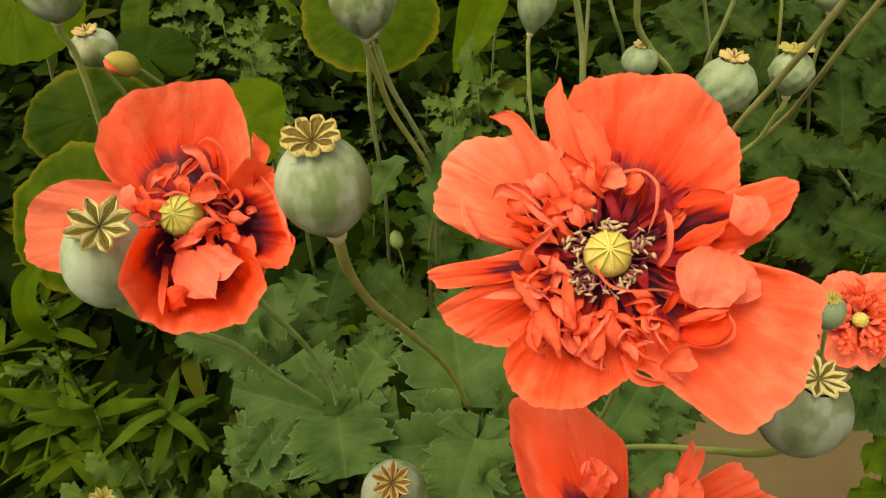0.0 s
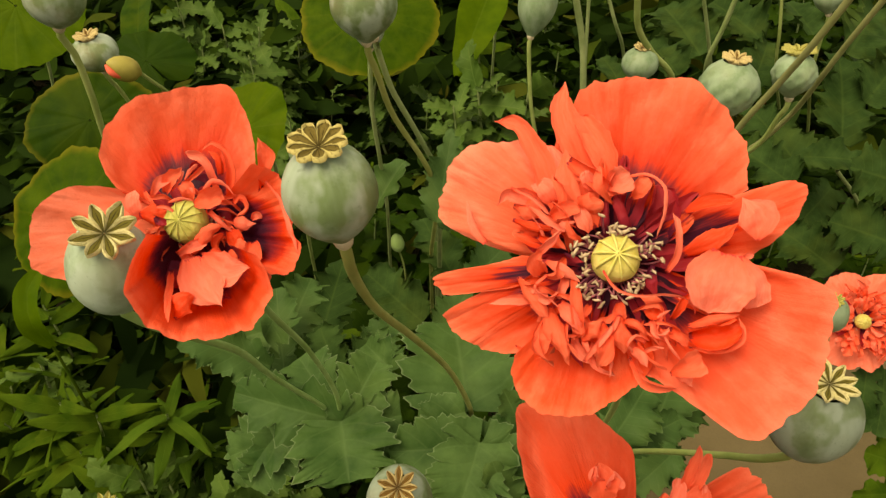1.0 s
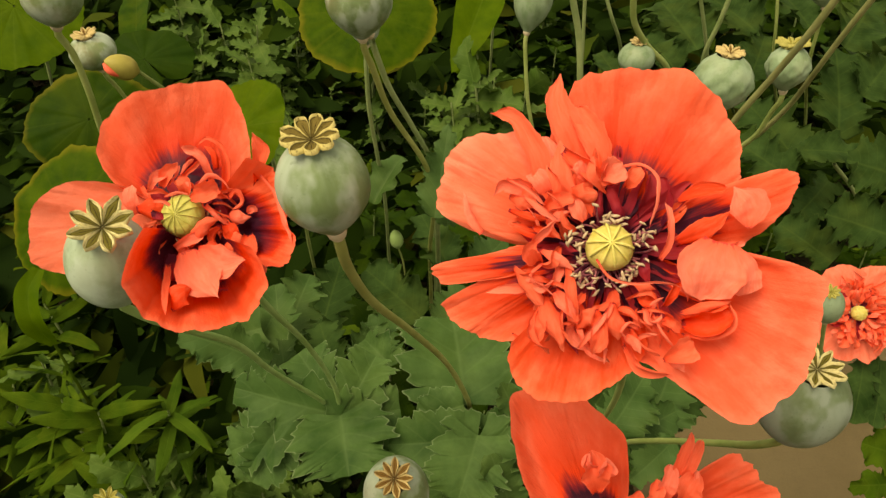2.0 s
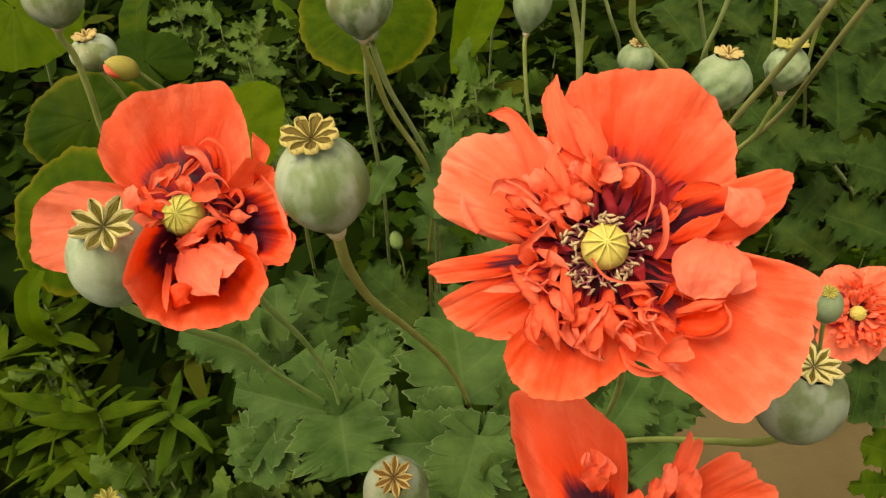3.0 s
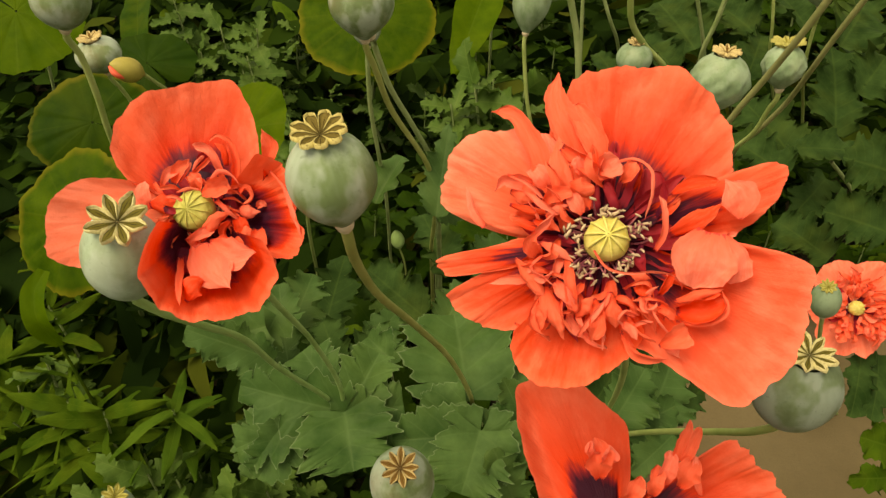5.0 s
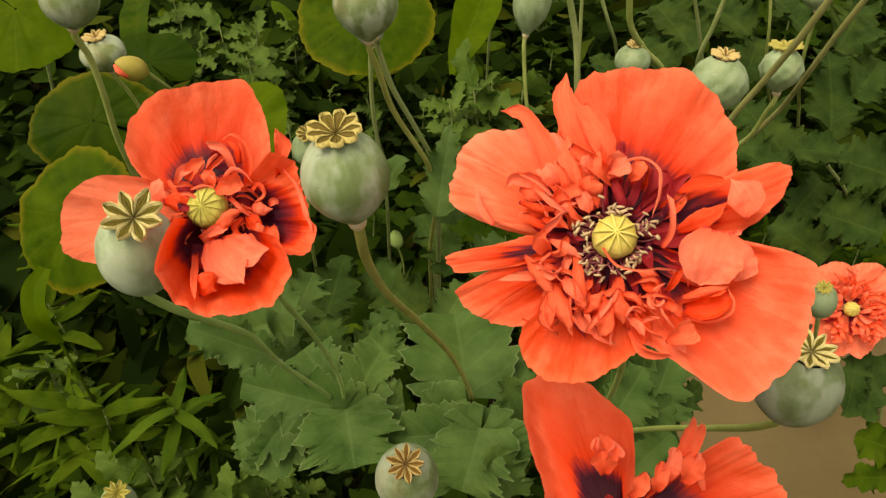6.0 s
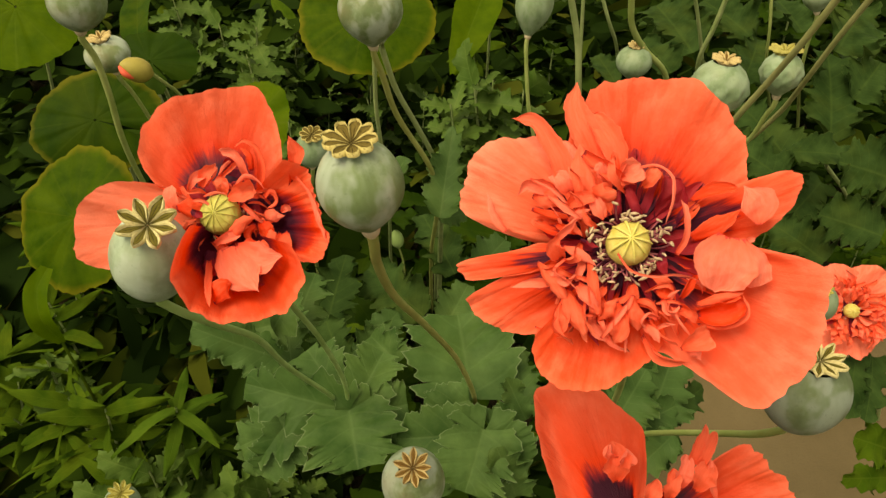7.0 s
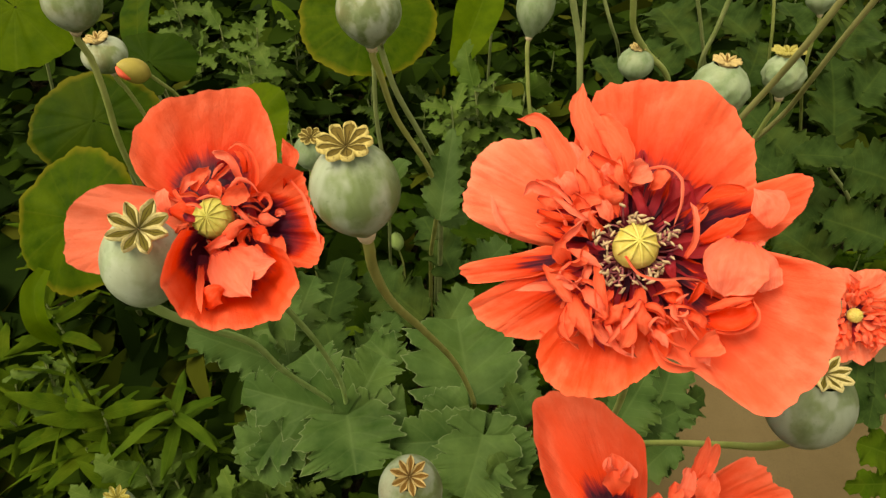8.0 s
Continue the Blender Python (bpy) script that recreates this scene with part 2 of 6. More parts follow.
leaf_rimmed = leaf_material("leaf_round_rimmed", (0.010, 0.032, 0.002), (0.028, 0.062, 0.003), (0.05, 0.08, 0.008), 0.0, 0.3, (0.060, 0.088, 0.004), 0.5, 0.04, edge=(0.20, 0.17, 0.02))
leaf_bright = leaf_material("leaf_bright", (0.040, 0.092, 0.003), (0.082, 0.142, 0.006), (0.11, 0.16, 0.02), 0.0, 0.4, (0.09, 0.115, 0.004), 0.3, 0.04)
leaf_whorl = leaf_material("leaf_whorl", (0.022, 0.058, 0.005), (0.052, 0.104, 0.010), (0.10, 0.16, 0.025), 0.0, spec=0.03, rough=0.8)
leaf_olive = leaf_material("leaf_round_olive", (0.020, 0.056, 0.002), (0.060, 0.108, 0.005), (0.10, 0.13, 0.012), 0.0, 0.35, (0.014, 0.040, 0.002), 0.6, 0.04, edge=(0.26, 0.21, 0.02))
leaf_weed = leaf_material("leaf_weed", (0.022, 0.058, 0.004), (0.064, 0.112, 0.009), (0.10, 0.16, 0.02), 5.0, patch=(0.075, 0.088, 0.006), patchy=0.5, spec=0.03, rough=0.8)
leaf_frill = leaf_material("leaf_frilled", (0.034, 0.082, 0.011), (0.084, 0.152, 0.030), (0.15, 0.22, 0.06), 5.0)


def undergrowth_material():
    m = Nodes("undergrowth_leaf", 0.8, 0.03)
    r = m.add("ShaderNodeNewGeometry").outputs["Random Per Island"]
    # very dark greens: the shade of the gaps between plants is in the colour
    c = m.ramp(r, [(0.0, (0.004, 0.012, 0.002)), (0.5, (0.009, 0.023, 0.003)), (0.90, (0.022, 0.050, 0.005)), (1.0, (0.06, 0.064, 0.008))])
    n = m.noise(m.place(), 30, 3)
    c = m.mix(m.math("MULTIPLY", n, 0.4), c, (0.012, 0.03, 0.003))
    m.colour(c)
    m.thin(c, 0.2)
    return m.mat


def soil_material():
    m = Nodes("soil", 0.95, 0.1)
    p = m.place()
    n = m.noise(p, 9, 6, 0.65)
    g = m.noise(p, 90, 4, 0.6)
    c = m.mix(g, m.ramp(n, [(0.3, (0.018, 0.013, 0.008)), (0.7, (0.05, 0.036, 0.02))]), (0.03, 0.03, 0.012))
    m.colour(c)
    m.bump(m.math("ADD", n, g), 0.8, 0.02)
    return m.mat


def path_material():
    m = Nodes("path_sandy", 0.9, 0.15)
    p = m.place()
    n = m.noise(p, 6, 5, 0.6)
    g = m.noise(p, 240, 4, 0.7)
    c = m.ramp(n, [(0.25, (0.085, 0.066, 0.030)), (0.75, (0.128, 0.102, 0.052))])
    c = m.mix(m.math("MULTIPLY", m.ramp(g, [(0.5, (0, 0, 0)), (0.7, (1, 1, 1))]), 0.35), c, (0.08, 0.062, 0.035))
    m.colour(c)
    m.bump(g, 0.4, 0.004)
    return m.mat


# ---------------------------------------------------------------- building helpers
def unit(v):
    v = np.asarray(v, float)
    return v / np.linalg.norm(v)


def smooth_line(points, n):
    """n places along a smooth line through the points."""
    p = np.asarray(points, float)
    p = np.vstack([2 * p[0] - p[1], p, 2 * p[-1] - p[-2]])
    t = np.linspace(0, len(p) - 3 - 1e-6, n)
    i = t.astype(int)
    s = (t - i)[:, None] if p.ndim == 2 else t - i
    a, b, c, d = p[i], p[i + 1], p[i + 2], p[i + 3]
    return 0.5 * (2 * b + (c - a) * s + (2 * a - 5 * b + 4 * c - d) * s ** 2 + (3 * b - a - 3 * c + d) * s ** 3)


def run_along(points, n):
    """n places along a smooth line through unevenly spaced points."""
    p = np.asarray(points, float)
    step = np.maximum(np.linalg.norm(np.diff(p, axis=0), axis=1), 1e-6) ** 0.75
    t = np.concatenate([[0], np.cumsum(step)])
    slope = np.empty_like(p)
    secant = np.diff(p, axis=0) / step[:, None]
    slope[0], slope[-1] = secant[0], secant[-1]
    for i in range(1, len(p) - 1):
        slope[i] = (secant[i - 1] * step[i] + secant[i] * step[i - 1]) / (step[i] + step[i - 1])
    q = np.linspace(0, t[-1] * 0.999999, n)
    i = np.clip(np.searchsorted(t, q, "right") - 1, 0, len(step) - 1)
    h = step[i][:, None]
    s = (q - t[i])[:, None] / h
    return (2 * s ** 3 - 3 * s ** 2 + 1) * p[i] + (s ** 3 - 2 * s ** 2 + s) * h * slope[i] + (3 * s ** 2 - 2 * s ** 3) * p[i + 1] + (s ** 3 - s ** 2) * h * slope[i + 1]


def spline(values, at):
    """Smooth values, evenly spaced over 0 to 1, read at the given places."""
    v = np.asarray(values, float)
    return smooth_line(np.c_[v, v], 241)[:, 0][np.clip((np.asarray(at) * 240).astype(int), 0, 240)]


def wobble(x, seed, octaves=3):
    """Smooth noise along a line, about -1 to 1."""
    rng = np.random.RandomState(seed)
    x = np.asarray(x, float)
    out = np.zeros_like(x)
    for k in range(octaves):
        out += np.sin(x * (2 ** k) * 6.283 * rng.uniform(0.8, 1.2) + rng.uniform(0, 6.283)) / 1.6 ** k
    return out / 2.0


def mesh_of(name, sheets):
    """One mesh of sheets (places [a, b, 3], uv [a, b, 2], closed along a, material slot)."""
    verts, faces, uvs, slots, start = [], [], [], [], 0
    for v, uv, closed, slot in sheets:
        a, b = v.shape[:2]
        ids = start + np.arange(a * b).reshape(a, b)
        verts.append(v.reshape(-1, 3))
        uvs.append(uv.reshape(-1, 2))
        nxt = np.roll(ids, -1, 0) if closed else ids[1:]
        cur = ids if closed else ids[:-1]
        q = np.stack([cur[:, :-1], nxt[:, :-1], nxt[:, 1:], cur[:, 1:]], -1).reshape(-1, 4)
        faces.append(q)
        slots += [slot] * len(q)
        start += a * b
    verts, faces, uvs = np.vstack(verts), np.vstack(faces), np.vstack(uvs)
    me = bpy.data.meshes.new(name)
    me.from_pydata(verts.tolist(), [], faces.tolist())
    layer = me.uv_layers.new(name="UVMap")
    layer.data.foreach_set("uv", uvs[faces.ravel()].ravel())
    me.polygons.foreach_set("use_smooth", [True] * len(faces))
    me.polygons.foreach_set("material_index", slots)
    me.update()
    return me


def root_of(ob):
    while ob.parent:
        ob = ob.parent
    return ob


def part(name, sheets, material, parent, label="", kind=""):
    """Links the sheets, given in world places, as one mesh under a thing or a part."""
    at = np.array(root_of(parent).location)
    me = mesh_of(name, [(v - at, uv, c, s) for v, uv, c, s in sheets])
    for one in material if isinstance(material, tuple) else (material,):
        me.materials.append(one)
    ob = new(name, me)
    ob.parent = parent
    return tagged(ob, label, "", "", kind)


def thing(name, at, label, category, group=""):
    ob = new(name)
    ob.location = at
    return tagged(ob, label, category, group)


def flat_uv(a, b):
    return np.stack(np.meshgrid(np.linspace(0, 1, a), np.linspace(0, 1, b), indexing="ij"), -1)


def tube(points, radii, n=24, sides=10, slot=0):
    line = run_along(points, n)
    r = spline(radii, np.linspace(0, 1, n))
    tan = np.gradient(line, axis=0)
    tan /= np.linalg.norm(tan, axis=1)[:, None]
    side = np.cross(tan, (0.31, 0.87, 0.39))
    side /= np.linalg.norm(side, axis=1)[:, None]
    other = np.cross(tan, side)
    ang = np.linspace(0, 2 * np.pi, sides, endpoint=False)
    v = line[None] + r[None, :, None] * (np.cos(ang)[:, None, None] * side[None] + np.sin(ang)[:, None, None] * other[None])
    return v, flat_uv(sides, n), True, slot


def turned(centre, axis, profile, sides=40, ripple=None, slot=0):
    """A turned body: profile rows of (along the axis, radius); ripple(angle, along) scales the radius."""
    f = facing(axis)
    ang = np.linspace(0, 2 * np.pi, sides, endpoint=False)[:, None]
    h, r = np.asarray(profile, float).T
    rr = np.broadcast_to(r[None], (sides, len(r)))
    if ripple:
        rr = rr * ripple(ang, np.linspace(0, 1, len(r))[None])
    hh = np.broadcast_to(h[None], rr.shape)
    v = np.asarray(centre) + rr[..., None] * (np.cos(ang)[..., None] * f[0] + np.sin(ang)[..., None] * f[1]) + hh[..., None] * f[2]
    return v, flat_uv(sides, len(r)), True, slot


def facing(axis):
    """Right, up and out of a disc whose outward side looks along axis."""
    a = unit(axis)
    ref = np.array((0, 0, 1.0)) if abs(a[2]) < 0.97 else np.array((0, 1.0, 0))
    r = unit(np.cross(ref, a))
    return np.array((r, np.cross(a, r), a))


GROUND = 0.0


def rooted(points, lean=0.5):
    """Carries a stem's line on, leaning back, down into the ground."""
    p = [np.array(q, float) for q in points]
    end = p[-1]
    base = np.array((end[0] * 1.4, end[1] + lean * end[2], GROUND - 0.01))
    return p + [end * 0.55 + base * 0.45 + np.array((0, 0, 0.03)), base]


# ---------------------------------------------------------------- ground
def ground():
    n = 60
    x = np.linspace(-1, 1, n)
    x = np.sign(x) * (np.abs(x) * 2.5 + np.abs(x) ** 5 * 300)
    gx, gy = np.meshgrid(x, x + 1.0, indexing="ij")
    z = 0.012 * np.sin(gx * 9 + 1) * np.sin(gy * 7) - 0.005 + 0.008 * np.sin(gx * 23) * np.sin(gy * 19 + 2)
    z = np.where(np.hypot(gx, gy) > 6, 0, z)
    me = mesh_of("ground", [(np.stack([gx, gy, z], -1), np.stack([gx, gy], -1), False, 0)])
    me.materials.append(soil_material())
    tagged(new("ground", me), "dark crumbly garden soil under the plants", "ground", "", "structure")
    # sandy path beside the bed, with an uneven edge
    n = 90
    t = np.linspace(0, 1, n)
    near = 0.30 + 0.03 * wobble(t * 9, 4)
    v = np.empty((n, 12, 3))
    for j, s in enumerate((0, 0.003, 0.012, 0.03, 0.06, 0.1, 0.16, 0.25, 0.4, 0.6, 0.8, 1)):
        v[:, j, 0] = near + s * (2.1 + 0.10 * wobble(t * 5, 9))
        v[:, j, 1] = -5.0 + t * (6.12 + 0.12 * s)
        v[:, j, 2] = 0.018 + 0.003 * np.sin(t * 31 + s * 40)
    v[:, 0, 2] = -0.02
    v[:, -1, 2] = -0.02
    v[0, :, 2] = -0.02
    v[-1, :, 2] = -0.02
    me = mesh_of("path", [(v, v[..., :2].copy(), False, 0)])
    me.materials.append(path_material())
    tagged(new("path", me), "pale sandy trodden path beside the flower bed", "path", "", "structure")


ground()


# ---------------------------------------------------------------- leaves
def toothed(base, tip, width, roll=0.0, lobes=6, cut=0.34, fold=0.30, wave=0.26, droop=0.14, seed=1, n=110, across=13, blunt=0.45, clasp=0.35):
    """A poppy leaf: coarsely toothed rim, channelled midrib, wavy margin, drooping tip."""
    rng = np.random.RandomState(seed)
    b, t = np.asarray(base, float), np.asarray(tip, float)
    along = t - b
    length = np.linalg.norm(along)
    d = along / length
    up = np.array((0.05, -0.62, 0.78))
    side = unit(np.cross(d, up))
    nrm = np.cross(side, d)
    c, s = math.cos(radians(roll)), math.sin(radians(roll))
    side, nrm = side * c + nrm * s, nrm * c - side * s
    v = np.linspace(0, 1, n)
    deeps = rng.uniform(0.4, 1.9, (2, 20))
    shape = (v + 0.02) ** clasp * (1.02 - v) ** blunt
    shape /= shape.max()
    u = np.linspace(-1, 1, across)
    out = np.empty((across, n, 3))
    for i, k in enumerate(u):
        ph = 0.0 if k < 0 else 0.41
        turn = v * lobes + ph + 0.22 * wobble(v * 1.5, seed + (k > 0), 2)
        saw = turn % 1.0
        deep = deeps[int(k > 0)][np.clip(np.floor(turn).astype(int) + 1, 0, 19)]
        tri = np.where(saw < 0.68, saw / 0.68, (1 - saw) / 0.32)
        small = (v * lobes * 3.0 + ph * 2 + 0.3 * wobble(v * 3, seed + 40, 2)) % 1.0
        small = np.where(small < 0.7, small / 0.7, (1 - small) / 0.3)
        rim = 1 - cut * deep * (1 - tri) ** 1.2 - 0.40 * cut * (1 - small) + 0.10 * wobble(v * 1.3, seed + 17 + (k > 0), 2)
        even = 0.5 * width * shape
        half = even * (1 + (rim - 1) * abs(k) ** 3)
        forward = 0.07 * width * (tri - 0.3) * abs(k) ** 3
        lift = fold * abs(k) * even + wave * width * abs(k) ** 2 * wobble(v * 1.6, seed + 7 + (k > 0), 2) - droop * length * (v ** 2 + 0.25 * abs(k) ** 2 * v)
        out[i] = b + d * (v * length + forward)[:, None] + side * (k * half)[:, None] + nrm * lift[:, None]
    return out, flat_uv(across, n), False, 0


def plain_leaf(base, tip, width, roll=0.0, seed=1, n=14, across=5, fold=0.3, droop=0.15, wave=0.05, belly=0.45, cut=0.0):
    return toothed(base, tip, width, roll, 5, cut, fold, wave, droop, seed, n, across, 0.75, belly)


def lobed(base, tip, width, roll=0.0, lobes=5, cut=0.46, fold=0.26, wave=0.07, droop=0.12, seed=1, blunt=0.5, n=150, across=15):
    """A clasping poppy leaf: lobes swept forward along oblique veins, sharp uneven teeth, a sunken midrib and a wavy margin."""
    rng = np.random.RandomState(seed)
    b, t = np.asarray(base, float), np.asarray(tip, float)
    length = np.linalg.norm(t - b)
    d = (t - b) / length
    side = unit(np.cross(d, np.array((0.05, -0.66, 0.75))))
    nrm = np.cross(side, d)
    c, s = math.cos(radians(roll)), math.sin(radians(roll))
    side, nrm = side * c + nrm * s, nrm * c - side * s
    v = np.linspace(0, 1, n)
    shape = (v + 0.10) ** 0.30 * (1.015 - v) ** blunt
    even = 0.5 * width * shape / shape.max()
    out = np.empty((across, n, 3))
    deeps = rng.uniform(0.35, 1.6, (2, lobes + 3))
    for i, k in enumerate(np.linspace(-1, 1, across)):
        hand, a = int(k > 0), abs(k)
        phase = v * lobes + (0.45 if hand else 0.0) + 0.22 * wobble(v * 1.2, seed + hand, 2)
        x = phase % 1.0
        lobe = np.where(x < 0.66, x / 0.66, (1 - x) / 0.34)
        deep = deeps[hand][np.clip(np.floor(phase).astype(int) + 1, 0, lobes + 2)]
        y = (phase * 4 + 0.3 * wobble(v * 4, seed + 20 + hand, 2)) % 1.0
        tooth = np.where(y < 0.62, y / 0.62, (1 - y) / 0.38)
        rim = 1.15 - cut * deep * (1 - lobe ** 0.9) - 0.15 * (0.6 + 0.5 * wobble(v * 5, seed + 30 + hand, 2)) * (1 - tooth ** 1.4)
        half = even * (1 + (rim - 1) * a ** 1.6)
        sweep = (-0.45 + 1.35 * np.clip(v * 1.6, 0, 1)) * (1 - v) ** 0.35
        along = v * length + 0.60 * sweep * even * a ** 1.3 + 0.16 * even * (lobe - 0.4) * a ** 3
        swell = 0.035 * even * np.sin(6.283 * (phase - 0.25)) * a * (1.15 - a) * 2
        lift = fold * even * a ** 0.8 + swell + wave * width * a ** 2 * wobble(v * lobes * 0.22 + 0.1 * a, seed + 7 + hand, 2) - droop * length * (v ** 2 + 0.3 * a ** 2)
        lift = lift + 0.035 * width * a ** 4 * wobble(v * lobes * 0.9, seed + 11 + hand, 2)
        out[i] = b + d * along[:, None] + side * (k * half)[:, None] + nrm * lift[:, None]
    return out, flat_uv(across, n), False, 0


def round_leaf(centre, axis, rx, ry, spin=0.0, notch=90.0, cup=0.10, seed=1, teeth=0.012):
    """A broad round leaf with a notch where its stalk joins, radial ribs and a scalloped rim."""
    f = facing(axis)
    ang = np.linspace(radians(notch) + 0.06, radians(notch) + 2 * np.pi - 0.06, 96)[:, None]
    v = np.linspace(0.02, 1, 16)[None]
    rim = 1 + 0.05 * wobble(ang / 6.283 * 2, seed) + teeth * np.sin(ang * 34) + teeth * np.sin(ang * 13 + 1)
    away = np.abs(np.angle(np.exp(1j * (ang - radians(notch)))))
    rim = rim * (1 - 0.35 * np.exp(-(away / 0.22) ** 2))
    r = v * rim
    x, y = r * np.cos(ang + radians(spin)) * rx, r * np.sin(ang + radians(spin)) * ry
    rib = np.abs(np.cos(ang * 4.5)) ** 10 * -0.035 * v
    z = (-cup * v ** 2 + 0.07 * v ** 2 * wobble(ang / 6.283 * 3, seed + 5) + rib) * max(rx, ry)
    p = np.asarray(centre) + x[..., None] * f[0] + y[..., None] * f[1] + z[..., None] * f[2]
    uv = np.stack([0.5 + 0.5 * np.abs((ang / 6.283 * 9) % 1 - 0.5) + 0 * v, 0.2 + 0.8 * v + 0 * ang], -1)
    return p, uv, False, 0


# ---------------------------------------------------------------- poppy heads
OPEN_SIDE = unit((0.0, -math.cos(radians(42)), math.sin(radians(42))))  # the sunny, open side


def crown_sheets(centre, axis, radius, rays, spin=0.0, dish=0.20, pointed=True):
    """The star-shaped stigma disc: boat-shaped lobes with a raised pale rim and a dark ridge down the middle."""
    f = facing(axis)
    rng = np.random.RandomState(rays + int(1e4 * radius))
    k = np.linspace(-1, 1, 13)[:, None]
    v = np.linspace(0.03, 1, 16)[None]
    wedge = math.tan(np.pi / rays)
    sheets = []
    for n in range(rays):
        a = spin + 2 * np.pi * n / rays + rng.uniform(-0.05, 0.05)
        size = radius * rng.uniform(0.92, 1.05)
        begin = 0.57 if pointed else 0.68
        x = np.clip((v - begin) / (1 - begin), 0, 1)
        end = (1 - x ** 2.0) ** 0.75 if pointed else np.sqrt(np.clip(1 - x ** 2.4, 0, 1))
        half = np.minimum(v, begin) * wedge * np.maximum(end, 0.02)
        lip = np.clip((np.abs(k) - 0.45) / 0.4, 0, 1) ** 1.5 - 1.3 * np.clip((np.abs(k) - 0.88) / 0.12, 0, 1) ** 2
        ridge = 0.09 * np.exp(-(k / 0.30) ** 2) - 0.07 * np.exp(-(k / 0.09) ** 2)
        z = 0.17 * lip * np.clip(v * 2.2, 0.1, 1) + ridge * np.clip(v * 4, 0.2, 1) + dish * v ** 2 - 0.16 * np.clip(v - 0.78, 0, 1) ** 1.5 * 4
        out = f[0] * math.cos(a) + f[1] * math.sin(a)
        side = f[1] * math.cos(a) - f[0] * math.sin(a)
        bend = rng.uniform(-0.06, 0.06) * v ** 2
        half = half * (1 + 0.10 * wobble(v * 1.7, n + rays, 2))
        z = z + 0.025 * wobble(v * 2.3 + 0.4 * k, n, 2) * v
        p = np.asarray(centre) + size * (v[..., None] * out + (k * half + bend)[..., None] * side + (z + 0.02 * rng.uniform(-1, 1) * v)[..., None] * f[2])
        sheets.append((p, np.stack([np.abs(k) + 0 * v, v + 0 * k], -1), False, 0))
    under = turned(centre, axis, [(-0.30 * radius, 0.45 * radius), (-0.12 * radius, 0.60 * radius), (-0.03 * radius, 0.58 * radius), (-0.03 * radius, 0.02 * radius)], 3 * rays)
    sheets.append((under[0], np.ones_like(under[1]), True, 0))
    return sheets


def seed_head(top, bottom, radius, crown, rays, stem, stem_r, label, ripe=crown_ripe, skin=capsule_blue, stalk=stem_green, group="poppy seed heads", ribs=0.0, name="poppy_seed_head", ends=True, spin=0, face=0.22):
    """Capsule with its crown, collar and stalk. stem: places from the collar on."""
    t, b = np.array(top, float), np.array(bottom, float)
    axis = unit(t - b)
    length = np.linalg.norm(t - b)
    line = [b, *[np.array(q) for q in stem]]
    if ends:
        line = rooted(line)
    else:
        line = [np.array(q, float) for q in line]
    ob = thing(name, line[-1], label, "seed head", group)
    h = np.linspace(0, 1, 22)
    shape = spline((0.16, 0.52, 0.80, 0.96, 1.0, 0.94, 0.76, 0.42), h)
    dents = lambda a, v: 1 + ribs * np.cos(a * rays) * np.sin(np.pi * v) * (0.5 + 0.9 * np.cos(v * 22)) + 0.012 * np.sin(a * 3 + 5 * v) + 0.007 * np.abs(np.cos(a * rays / 2)) * np.sin(np.pi * v)
    prof = np.c_[length * h, radius * shape]
    body = part("capsule", [turned(b, axis, prof, 44, dents)], skin, ob)
    part("crown", crown_sheets(t + axis * radius * 0.06, unit(axis + face * OPEN_SIDE), crown, rays, spin, pointed=ripe is not crown_ripe), ripe, body, "star-shaped yellowish stigma disc")
    k = stem_r
    collar = [(-k * 1.6, k * 0.9), (-k * 0.9, k * 1.45), (-k * 0.1, k * 1.7), (k * 0.8, k * 1.5), (k * 1.2, k * 0.9)]
    part("collar", [turned(b, axis, collar, 18)], collar_pale, body)
    first = b - axis * k * 3
    line = [b - axis * k * 0.5, first] + line[1:]
    part("stalk", [tube(line, [k, k * 0.95, k * 1.0, k * 1.1, k * 1.15], 56)], stalk, ob)
    return ob


